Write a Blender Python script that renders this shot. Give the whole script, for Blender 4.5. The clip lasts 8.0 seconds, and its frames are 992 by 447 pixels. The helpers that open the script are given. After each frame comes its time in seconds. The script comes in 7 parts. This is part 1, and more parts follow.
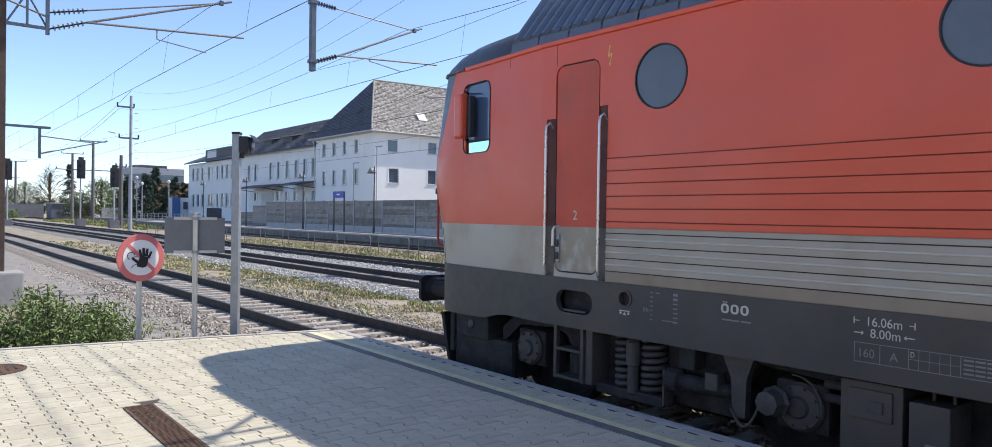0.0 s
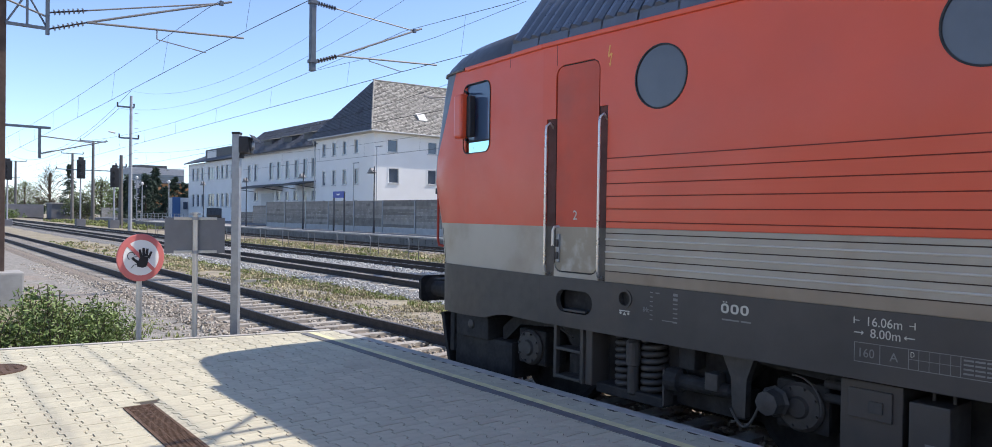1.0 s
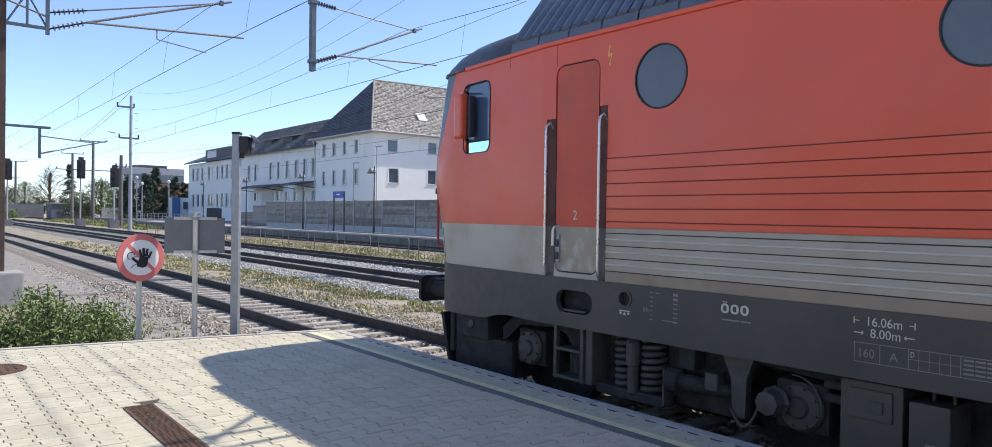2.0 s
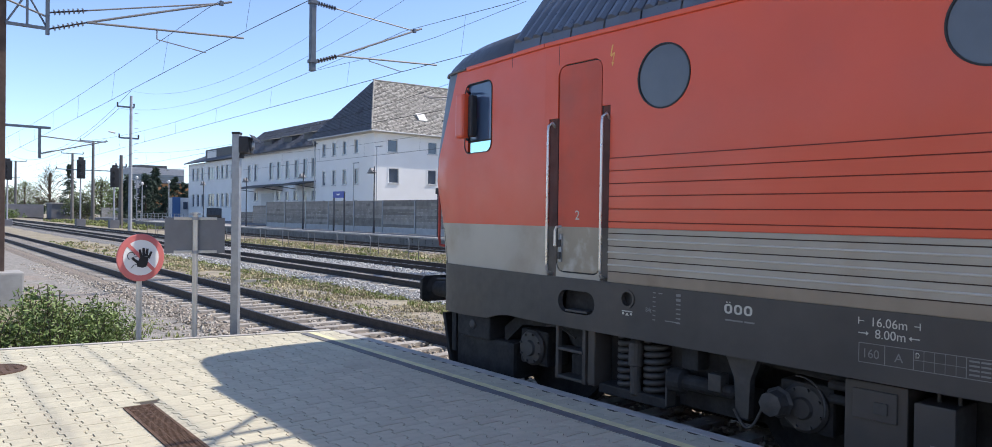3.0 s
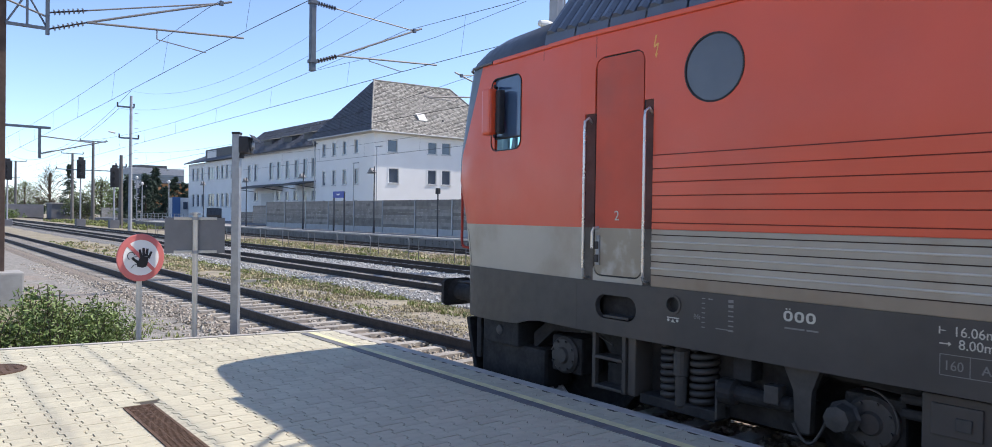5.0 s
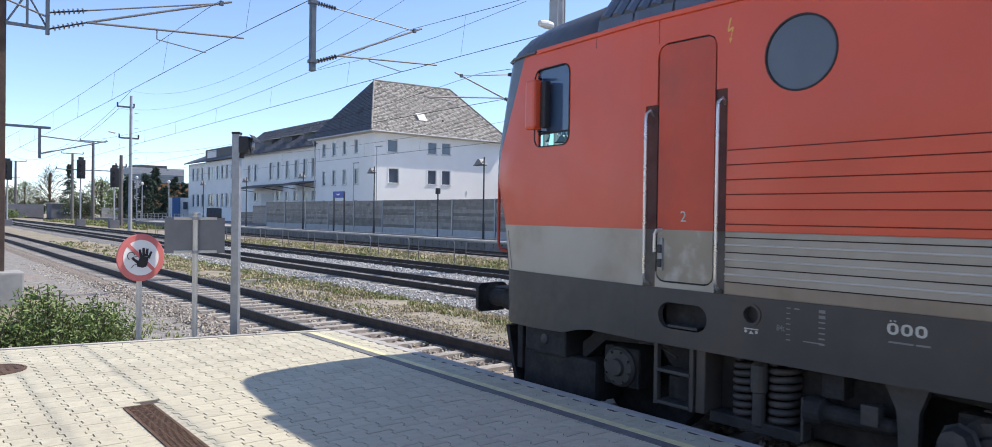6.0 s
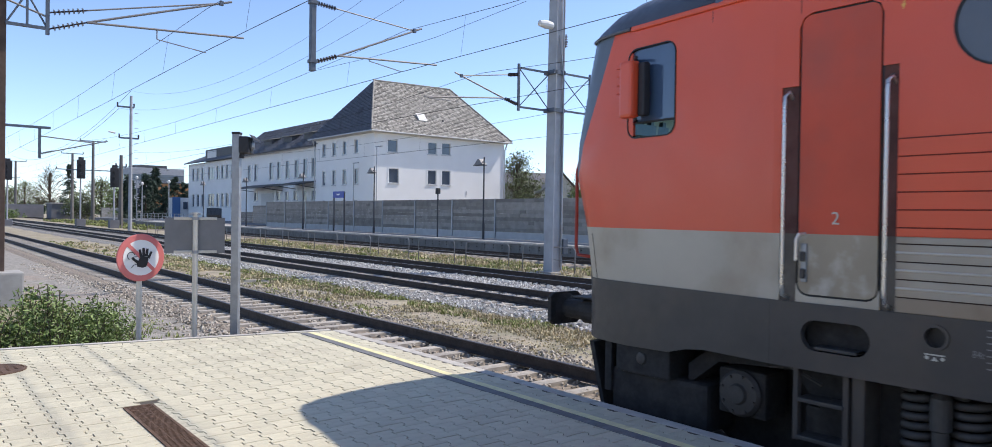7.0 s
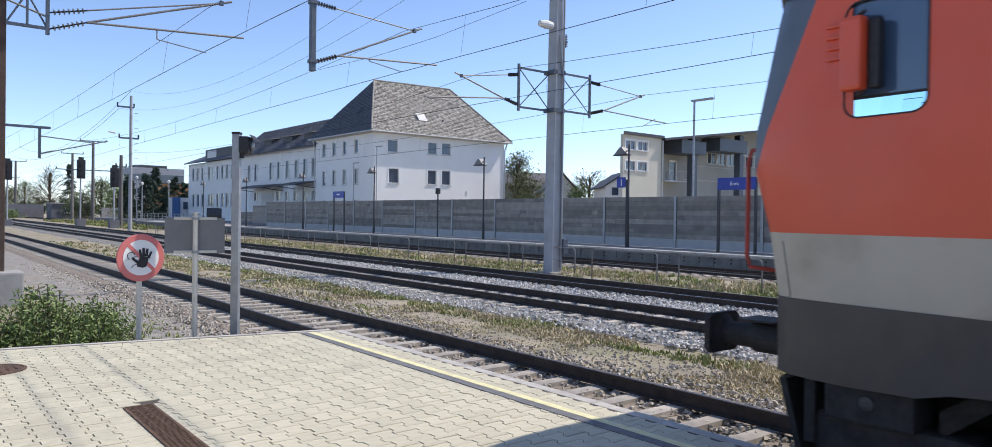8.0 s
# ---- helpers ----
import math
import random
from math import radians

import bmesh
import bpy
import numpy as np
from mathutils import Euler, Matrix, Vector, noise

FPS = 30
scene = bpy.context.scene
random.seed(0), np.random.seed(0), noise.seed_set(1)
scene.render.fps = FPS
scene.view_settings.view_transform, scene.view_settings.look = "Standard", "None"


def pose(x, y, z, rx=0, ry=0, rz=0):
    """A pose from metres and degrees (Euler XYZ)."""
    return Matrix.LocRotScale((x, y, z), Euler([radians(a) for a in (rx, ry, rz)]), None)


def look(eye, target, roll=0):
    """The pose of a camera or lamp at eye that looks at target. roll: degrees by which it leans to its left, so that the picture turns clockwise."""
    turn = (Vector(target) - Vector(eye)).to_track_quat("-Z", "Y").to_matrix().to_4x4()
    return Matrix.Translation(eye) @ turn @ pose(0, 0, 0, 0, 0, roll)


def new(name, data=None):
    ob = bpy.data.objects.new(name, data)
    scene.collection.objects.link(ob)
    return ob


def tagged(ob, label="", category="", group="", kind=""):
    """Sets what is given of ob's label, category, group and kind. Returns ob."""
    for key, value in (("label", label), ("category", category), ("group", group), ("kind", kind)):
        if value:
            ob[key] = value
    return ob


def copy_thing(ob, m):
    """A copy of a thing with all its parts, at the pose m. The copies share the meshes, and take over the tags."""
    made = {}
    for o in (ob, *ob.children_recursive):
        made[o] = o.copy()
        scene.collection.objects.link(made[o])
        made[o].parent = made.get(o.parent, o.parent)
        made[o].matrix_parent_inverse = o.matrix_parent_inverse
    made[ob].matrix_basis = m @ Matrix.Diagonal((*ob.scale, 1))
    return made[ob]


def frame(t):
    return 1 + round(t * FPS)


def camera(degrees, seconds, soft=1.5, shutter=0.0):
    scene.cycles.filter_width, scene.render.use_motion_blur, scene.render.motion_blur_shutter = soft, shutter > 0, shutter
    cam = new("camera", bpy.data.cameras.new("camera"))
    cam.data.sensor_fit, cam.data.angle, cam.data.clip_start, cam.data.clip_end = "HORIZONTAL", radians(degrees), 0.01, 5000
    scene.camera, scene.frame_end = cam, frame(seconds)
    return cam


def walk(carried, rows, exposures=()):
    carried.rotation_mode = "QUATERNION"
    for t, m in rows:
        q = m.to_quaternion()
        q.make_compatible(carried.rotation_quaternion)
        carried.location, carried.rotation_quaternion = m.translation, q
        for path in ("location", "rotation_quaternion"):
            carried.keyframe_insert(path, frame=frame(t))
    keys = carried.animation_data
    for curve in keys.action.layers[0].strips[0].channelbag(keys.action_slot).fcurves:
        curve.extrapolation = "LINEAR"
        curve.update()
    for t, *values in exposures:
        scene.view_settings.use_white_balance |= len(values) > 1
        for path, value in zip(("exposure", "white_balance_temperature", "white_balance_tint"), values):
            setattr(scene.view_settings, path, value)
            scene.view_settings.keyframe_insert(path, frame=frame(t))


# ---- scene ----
EYE_Z = 2.035
VIEW = Vector((0.63022, 0.77635, -0.01045))
cam = camera(67.75, 8.0, soft=0.85, shutter=0.3)


def aim(dx=0.0, dy=0.0):
    """The camera's pose, turned by small angles (degrees to the right and down)."""
    eye = Vector((0, 0, EYE_Z))
    way = Euler((0, 0, radians(-dx))).to_matrix() @ VIEW
    way.z -= math.tan(radians(dy))
    return look(eye, eye + way, 0.85)


STEADY = aim()
walk(cam, [(0, STEADY), (2.0, STEADY), (6.2, STEADY), (6.5, aim(0.07, 0.05)), (6.8, STEADY), (8.0, STEADY)],
     exposures=[(0, 1.21, 6650, 14), (5.5, 1.21, 6650, 14), (7.0, 1.12, 6650, 14), (8.0, 0.98, 6650, 14)])

# ---- daylight ----
SUN = Vector((0.82, -0.22, 1.015)).normalized()
world = bpy.data.worlds.new("sky")
scene.world = world
world.use_nodes = True
wn = world.node_tree.nodes
sky = wn.new("ShaderNodeTexSky")
sky.sky_type = "NISHITA"
sky.sun_disc = False
sky.sun_elevation = math.asin(SUN.z)
sky.sun_rotation = math.atan2(SUN.x, SUN.y)
sky.altitude = 250
sky.air_density = 0.72
sky.dust_density = 0.3
sky.ozone_density = 3.5
wn["Background"].inputs["Strength"].default_value = 0.114
world.node_tree.links.new(sky.outputs["Color"], wn["Background"].inputs["Color"])
sun_data = bpy.data.lights.new("sun", "SUN")
sun_data.energy, sun_data.angle, sun_data.color = 2.3, radians(0.55), (1.0, 0.95, 0.87)
sun = new("sun", sun_data)
sun.matrix_world = look(SUN * 100, (0, 0, 0))


# ---- materials ----
def mat(name, color, rough=0.6, metal=0.0, var=0.25, scale=6.0, bump=0.0, bump_scale=60.0, spec=0.5, dirt=None, dirt_amount=0.35,
        dirt_scale=1.5, per_piece=0.0, per_island=0.0, coat=0.0):
    """A surface with variation at two scales, a fine relief, optional dirt and a tone of its own for each piece."""
    m = bpy.data.materials.new(name)
    m.use_nodes = True
    nt = m.node_tree
    n, ln = nt.nodes, nt.links
    b = n["Principled BSDF"]
    b.inputs["Roughness"].default_value = rough
    b.inputs["Metallic"].default_value = metal
    b.inputs["Specular IOR Level"].default_value = spec
    b.inputs["Coat Weight"].default_value = coat
    b.inputs["Coat Roughness"].default_value = 0.12
    geo = n.new("ShaderNodeTexCoord")

    def noise_of(s, detail=5.0):
        t = n.new("ShaderNodeTexNoise")
        t.inputs["Scale"].default_value = s
        t.inputs["Detail"].default_value = detail
        ln.new(geo.outputs["Object"], t.inputs["Vector"])
        return t.outputs["Fac"]

    def mix(kind, fac, a, c):
        x = n.new("ShaderNodeMix")
        x.data_type, x.blend_type = "RGBA", kind
        for sock, v in ((x.inputs[0], fac), (x.inputs[6], a), (x.inputs[7], c)):
            if isinstance(v, (int, float, tuple)):
                sock.default_value = v
            else:
                ln.new(v, sock)
        return x.outputs[2]

    def span(v, lo, hi, a=0.0, c=1.0):
        r = n.new("ShaderNodeMapRange")
        ln.new(v, r.inputs[0])
        for i, q in enumerate((lo, hi, a, c)):
            r.inputs[i + 1].default_value = q
        return r.outputs[0]

    dark = tuple(c * (1 - var) for c in color) + (1,)
    light = tuple(min(1, c * (1 + var)) for c in color) + (1,)
    col = mix("MIX", span(noise_of(scale), 0.3, 0.7), dark, light)
    col = mix("MIX", span(noise_of(scale * 9.7, 3.0), 0.35, 0.65, 0.0, var), col, dark)
    if dirt:
        col = mix("MIX", span(noise_of(dirt_scale, 7.0), 0.5, 0.72, 0.0, dirt_amount), col, tuple(dirt) + (1,))
    for amount, node, out in ((per_piece, "ShaderNodeObjectInfo", "Random"), (per_island, "ShaderNodeNewGeometry", "Random Per Island")):
        if amount:
            g = n.new(node)
            tone = span(g.outputs[out], 0, 1, 1 - amount, 1 + amount)
            hsv = n.new("ShaderNodeHueSaturation")
            ln.new(tone, hsv.inputs["Value"])
            ln.new(col, hsv.inputs["Color"])
            col = hsv.outputs[0]
    ln.new(col, b.inputs["Base Color"])
    r = span(noise_of(scale * 3.1), 0.3, 0.7, max(0.02, rough - 0.1), min(1, rough + 0.1))
    ln.new(r, b.inputs["Roughness"])
    if bump:
        bn = n.new("ShaderNodeBump")
        bn.inputs["Strength"].default_value = bump
        bn.inputs["Distance"].default_value = 0.01
        ln.new(noise_of(bump_scale), bn.inputs["Height"])
        ln.new(bn.outputs[0], b.inputs["Normal"])
    return m


M_RED = mat("red_paint", (0.7, 0.088, 0.032), 0.38, var=0.05, scale=1.2, dirt=(0.42, 0.06, 0.028), dirt_amount=0.18, dirt_scale=1.1, bump=0.03, bump_scale=9, spec=0.5, coat=0.15)
M_DOOR = mat("dusty_red_paint", (0.58, 0.078, 0.036), 0.45, var=0.08, scale=2.5, dirt=(0.3, 0.085, 0.06), dirt_amount=0.55, dirt_scale=1.4, spec=0.4)
# Groove colours: the shade under each board's lip, put into the paint.
M_GROOVERED = mat("shaded_red_groove", (0.19, 0.034, 0.02), 0.9, var=0.2, scale=5)
M_GROOVE = mat("groove_shade_dark", (0.045, 0.026, 0.02), 0.95, var=0.3, scale=5)
M_DARKRED = mat("dark_red_rail_paint", (0.34, 0.035, 0.02), 0.5, var=0.1, scale=6)
M_WHITE = mat("dirty_light_grey_paint", (0.47, 0.425, 0.345), 0.5, var=0.07, scale=2.0, dirt=(0.28, 0.2, 0.125), dirt_amount=0.7, dirt_scale=1.3, spec=0.4)
M_RIBBROWN = mat("brown_dusted_paint", (0.33, 0.262, 0.19), 0.6, var=0.1, scale=2.5, dirt=(0.22, 0.155, 0.1), dirt_amount=0.6, dirt_scale=1.8, spec=0.3)
# Paler than the boards: the bead's highlight is put into its colour.
M_BEAD = mat("pale_bead_highlight", (0.55, 0.52, 0.46), 0.5, var=0.08, scale=4, dirt=(0.34, 0.29, 0.22), dirt_amount=0.5, dirt_scale=2)
M_RIBBED = mat("dusty_beige_ribbed_paint", (0.42, 0.372, 0.3), 0.55, var=0.08, scale=2.2, dirt=(0.3, 0.215, 0.135), dirt_amount=0.65, dirt_scale=1.6, per_piece=0.05, spec=0.35)
M_SCUFFED = mat("scuffed_door_paint", (0.36, 0.305, 0.225), 0.55, var=0.1, scale=3, dirt=(0.58, 0.55, 0.49), dirt_amount=0.85, dirt_scale=5.5, spec=0.35)
M_SKIRT = mat("dark_grey_paint", (0.066, 0.06, 0.056), 0.5, var=0.12, scale=3.0, dirt=(0.12, 0.095, 0.075), dirt_amount=0.45, dirt_scale=1.2, spec=0.4)
M_ROOF = mat("slate_grey_roof_paint", (0.085, 0.095, 0.115), 0.42, var=0.15, scale=4, dirt=(0.09, 0.08, 0.075), dirt_amount=0.3)
# Roof grey lifted towards blue, as the sky's reflection on the louvres.
M_FIN = mat("sky_tinged_louvre_grey", (0.115, 0.135, 0.175), 0.36, var=0.12, scale=4, dirt=(0.09, 0.09, 0.1), dirt_amount=0.4, dirt_scale=5)
M_PILLAR = mat("blue_grey_paint", (0.1, 0.125, 0.16), 0.4, var=0.08, scale=2)
M_UNDER = mat("brake_dust_steel", (0.028, 0.0275, 0.028), 0.8, metal=0.1, var=0.3, scale=8, bump=0.2, dirt=(0.055, 0.05, 0.047), dirt_amount=0.6, dirt_scale=4)
M_SPRING = mat("grey_spring_steel", (0.075, 0.07, 0.066), 0.6, metal=0.3, var=0.2, scale=8)
M_CHROME = mat("worn_steel_handrail", (0.68, 0.66, 0.63), 0.32, metal=0.75, var=0.05, scale=4)
M_RUBBER = mat("black_rubber", (0.015, 0.015, 0.016), 0.6, var=0.2)
M_CREAM = mat("cream_lettering", (0.55, 0.53, 0.46), 0.6, var=0.06)
M_FADED = mat("faded_lettering", (0.22, 0.215, 0.205), 0.6, var=0.15)
M_BOLT = mat("orange_yellow_enamel", (0.8, 0.42, 0.09), 0.5, var=0.05)
# Grey-blue base carries the glass's reflection as colour.
M_PORTHOLE = mat("grey_sheen_round_glass", (0.1, 0.105, 0.118), 0.16, var=0.1, scale=3, spec=0.6)
M_RAIL = mat("rusty_rail_web", (0.055, 0.042, 0.035), 0.8, metal=0.2, var=0.3, scale=5, bump=0.2)
M_RAILTOP = mat("polished_rail_head", (0.42, 0.41, 0.4), 0.3, metal=0.95, var=0.1)
M_RAILDULL = mat("dull_rail_head", (0.09, 0.075, 0.065), 0.45, metal=0.6, var=0.15)
M_SLEEPER = mat("weathered_concrete_sleeper", (0.4, 0.365, 0.315), 0.9, var=0.2, scale=7, bump=0.4, dirt=(0.2, 0.16, 0.12), dirt_amount=0.5, per_piece=0.15)
M_BALLAST1 = mat("brown_ballast", (0.37, 0.33, 0.27), 0.9, var=0.2, scale=20, per_island=0.45)
M_BALLAST2 = mat("clean_grey_ballast", (0.47, 0.455, 0.42), 0.9, var=0.2, scale=20, per_island=0.5)
M_BED1 = mat("ballast_bed", (0.26, 0.215, 0.165), 0.95, var=0.5, scale=14, bump=1.0, bump_scale=28)
M_BED2 = mat("grey_ballast_bed", (0.24, 0.228, 0.205), 0.95, var=0.5, scale=14, bump=1.0, bump_scale=28)
M_GROUND = mat("dusty_gravel_ground", (0.32, 0.275, 0.195), 0.95, var=0.3, scale=1.6, bump=0.8, bump_scale=30, dirt=(0.2, 0.2, 0.085), dirt_amount=0.6, dirt_scale=0.6)
M_PATH = mat("grey_gravel_path", (0.27, 0.25, 0.215), 0.95, var=0.3, scale=5, bump=0.9, bump_scale=40, dirt=(0.34, 0.225, 0.155), dirt_amount=0.6, dirt_scale=0.4)
M_PAVER = mat("beige_concrete_paver", (0.54, 0.505, 0.375), 0.88, var=0.08, scale=14, bump=0.35, bump_scale=150, dirt=(0.4, 0.36, 0.27), dirt_amount=0.45, dirt_scale=1.7, per_piece=0.07, per_island=0.07)
M_JOINT = mat("dark_joint_sand", (0.1, 0.086, 0.066), 0.95, var=0.35, scale=9, bump=0.5)
M_KERB = mat("pale_concrete_kerb", (0.48, 0.455, 0.41), 0.85, var=0.15, scale=9, bump=0.3, dirt=(0.24, 0.22, 0.19), dirt_amount=0.5, dirt_scale=2.5, per_piece=0.08)
M_YELLOW = mat("worn_yellow_line_paint", (0.74, 0.69, 0.38), 0.75, var=0.12, scale=12, dirt=(0.5, 0.46, 0.34), dirt_amount=0.55, dirt_scale=7)
M_ASPHALT = mat("dark_strip", (0.16, 0.16, 0.165), 0.85, var=0.2, scale=12, bump=0.3)
M_CONCRETE = mat("concrete", (0.36, 0.345, 0.32), 0.9, var=0.15, scale=3, bump=0.3, dirt=(0.17, 0.16, 0.14), dirt_amount=0.45, dirt_scale=0.9)
M_RUSTGRATE = mat("rusty_grate", (0.14, 0.085, 0.055), 0.8, metal=0.4, var=0.3, scale=15, bump=0.3)
# Near-black that stands in for the darkness inside hollows.
M_PIT = mat("hollow_shade_black", (0.012, 0.011, 0.01), 0.95, var=0.2)
M_GALV = mat("galvanised_steel", (0.33, 0.345, 0.36), 0.5, metal=0.6, var=0.15, scale=9, dirt=(0.3, 0.3, 0.3), dirt_amount=0.3)
M_GALVPLATE = mat("dull_aluminium_plate", (0.2, 0.2, 0.205), 0.6, metal=0.2, var=0.08, scale=4)
M_POSTGREY = mat("pale_painted_post", (0.6, 0.565, 0.49), 0.6, var=0.1, scale=9)
M_SIGNWHITE = mat("sign_white", (0.78, 0.78, 0.77), 0.5, var=0.03)
M_SIGNRED = mat("faded_sign_red", (0.62, 0.17, 0.16), 0.5, var=0.08)
M_SIGNBLACK = mat("sign_black", (0.015, 0.015, 0.017), 0.6, var=0.1)
M_BLACKBOX = mat("black_housing", (0.02, 0.02, 0.023), 0.6, var=0.15)
M_DARKPOST = mat("anthracite_post", (0.035, 0.037, 0.045), 0.5, var=0.12)
M_SIGNBLUE = mat("station_sign_blue", (0.02, 0.05, 0.33), 0.45, var=0.06)
M_MASTCONC = mat("grey_mast", (0.36, 0.37, 0.39), 0.75, var=0.1, scale=2, dirt=(0.2, 0.19, 0.18), dirt_amount=0.3)
M_MASTFAR = mat("weathered_far_mast", (0.15, 0.14, 0.13), 0.8, var=0.15, scale=1)
M_YARD = mat("blue_grey_yard_wall", (0.17, 0.17, 0.18), 0.85, var=0.12, scale=0.6)
M_MASTBROWN = mat("rusty_mast", (0.1, 0.065, 0.05), 0.8, metal=0.2, var=0.2, scale=5)
M_STEELBLUE = mat("blue_grey_steel", (0.1, 0.12, 0.15), 0.55, metal=0.3, var=0.15)
M_INSUL = mat("brown_insulator", (0.045, 0.035, 0.035), 0.35, var=0.15)
M_ARM = mat("grey_tube", (0.24, 0.23, 0.225), 0.55, metal=0.4, var=0.1)
M_WIRE = mat("copper_wire_dark", (0.055, 0.055, 0.055), 0.6, metal=0.4, var=0.1)
M_EDGEFACE = mat("mossy_dark_concrete", (0.2, 0.19, 0.175), 0.9, var=0.2, scale=2.5, bump=0.3, dirt=(0.1, 0.095, 0.08), dirt_amount=0.6, dirt_scale=1.1, per_piece=0.1)
M_NOISE = mat("grey_brown_noise_panel", (0.25, 0.232, 0.21), 0.9, var=0.2, scale=2.2, bump=0.8, bump_scale=24, dirt=(0.3, 0.28, 0.245), dirt_amount=0.5, dirt_scale=0.8, per_piece=0.26)
M_PLINTH = mat("pale_plinth", (0.4, 0.4, 0.4), 0.85, var=0.08, scale=2)
M_RENDER = mat("white_house_render", (0.8, 0.79, 0.77), 0.85, var=0.035, scale=0.4, bump=0.15, bump_scale=30)
# Grey for the hall's recess: the roof's shadow put into the wall colour.
M_HALLSHADE = mat("hall_recess_shade_grey", (0.36, 0.35, 0.32), 0.8, var=0.06, scale=0.5)
M_PLASTER = mat("grey_render", (0.4, 0.4, 0.39), 0.9, var=0.1, scale=0.6, bump=0.2)
M_RENDER2 = mat("cream_house_render", (0.6, 0.56, 0.47), 0.85, var=0.05, scale=0.4)
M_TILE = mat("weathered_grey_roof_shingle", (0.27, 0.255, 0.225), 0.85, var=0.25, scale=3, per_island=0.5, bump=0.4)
# Slate of the other roofs; on the tower's hips its dark is shade.
M_SLATESHADE = mat("slate_and_shaded_shingle", (0.095, 0.1, 0.115), 0.7, var=0.2, scale=3, per_island=0.25, bump=0.3)
M_FRAME = mat("grey_window_frame", (0.5, 0.5, 0.5), 0.5, var=0.05)
# The bluish base paints in some of the sky's reflection.
M_PANE = mat("sky_blued_window_glass", (0.07, 0.09, 0.125), 0.08, var=0.1, spec=0.8)
M_ROOFDARK = mat("dark_sheet_roof", (0.06, 0.06, 0.065), 0.6, var=0.15)
M_BARK = mat("bark", (0.1, 0.075, 0.055), 0.9, var=0.3, scale=6, bump=0.6)
M_LEAF = mat("green_leaf", (0.15, 0.215, 0.06), 0.6, var=0.25, scale=3, per_island=0.35)
# Needle green lightened; distance haze is mixed into the colour.
M_LEAFDARK = mat("hazed_conifer_needles", (0.042, 0.07, 0.046), 0.7, var=0.3, scale=3, per_island=0.35)
M_LEAFPALE = mat("spring_leaf", (0.15, 0.18, 0.07), 0.6, var=0.25, scale=3, per_island=0.35)
M_GRASS = mat("green_grass", (0.26, 0.285, 0.1), 0.8, var=0.3, scale=0.8, per_island=0.35)
M_STRAW = mat("dry_grass", (0.48, 0.41, 0.25), 0.85, var=0.25, scale=0.8, per_island=0.3)
M_CARDARK = mat("dark_car_paint", (0.015, 0.017, 0.022), 0.25, var=0.05, spec=0.6)
M_ORANGE = mat("orange_facade", (0.36, 0.17, 0.07), 0.8, var=0.1)
M_BLUEPAINT = mat("blue_facade", (0.07, 0.16, 0.34), 0.7, var=0.08)
M_LAMPGLASS = mat("frosted_lamp_glass", (0.7, 0.7, 0.68), 0.4, var=0.03)


# ---- building blocks ----
def part(name, bm, material, parent=None, label="", smooth=False):
    """Links a bmesh as one mesh object, under a thing or a part if one is given."""
    me = bpy.data.meshes.new(name)
    bm.normal_update()
    bm.to_mesh(me)
    bm.free()
    me.materials.append(material)
    if smooth:
        for p in me.polygons:
            p.use_smooth = True
    ob = new(name, me)
    if parent is not None:
        ob.parent = parent
    if label:
        ob["label"] = label
    return ob


def thing(name, label, category, at=(0, 0, 0), rz=0.0, group="", kind=""):
    ob = new(name)
    ob.empty_display_size = 0.1
    ob.location = at
    ob.rotation_euler = (0, 0, radians(rz))
    return tagged(ob, label, category, group, kind)


def box(bm, x0, x1, y0, y1, z0, z1, bevel=0.0):
    g = bmesh.ops.create_cube(bm, size=1)
    bmesh.ops.transform(bm, verts=g["verts"], matrix=Matrix.Translation(((x0 + x1) / 2, (y0 + y1) / 2, (z0 + z1) / 2))
                        @ Matrix.Diagonal((abs(x1 - x0), abs(y1 - y0), abs(z1 - z0), 1)))
    if bevel:
        es = list({e for v in g["verts"] for e in v.link_edges})
        bmesh.ops.bevel(bm, geom=es, offset=bevel, segments=2, affect="EDGES", profile=0.6)
    return bm


def boxed(*a, **k):
    return box(bmesh.new(), *a, **k)


def rod(bm, a, b, r, r2=None, seg=10):
    a, b = Vector(a), Vector(b)
    d = b - a
    m = Matrix.Translation((a + b) / 2) @ d.to_track_quat("Z", "Y").to_matrix().to_4x4()
    bmesh.ops.create_cone(bm, cap_ends=True, segments=seg, radius1=r, radius2=r if r2 is None else r2, depth=d.length, matrix=m)
    return bm


def rodded(*a, **k):
    return rod(bmesh.new(), *a, **k)


def tube(bm, pts, r, seg=8):
    """A bent round bar along points."""
    pts = [Vector(p) for p in pts]
    rings = []
    side = None
    for i, p in enumerate(pts):
        t = (pts[min(i + 1, len(pts) - 1)] - pts[max(i - 1, 0)]).normalized()
        if side is None:
            side = t.orthogonal().normalized()
        side = (side - t * side.dot(t)).normalized()
        up = t.cross(side)
        rings.append([bm.verts.new(p + r * (math.cos(a) * side + math.sin(a) * up)) for a in (2 * math.pi * k / seg for k in range(seg))])
    for a, b in zip(rings, rings[1:]):
        for k in range(seg):
            bm.faces.new((a[k], a[(k + 1) % seg], b[(k + 1) % seg], b[k]))
    bm.faces.new(rings[0][::-1])
    bm.faces.new(rings[-1])
    return bm


def tubed(*a, **k):
    return tube(bmesh.new(), *a, **k)


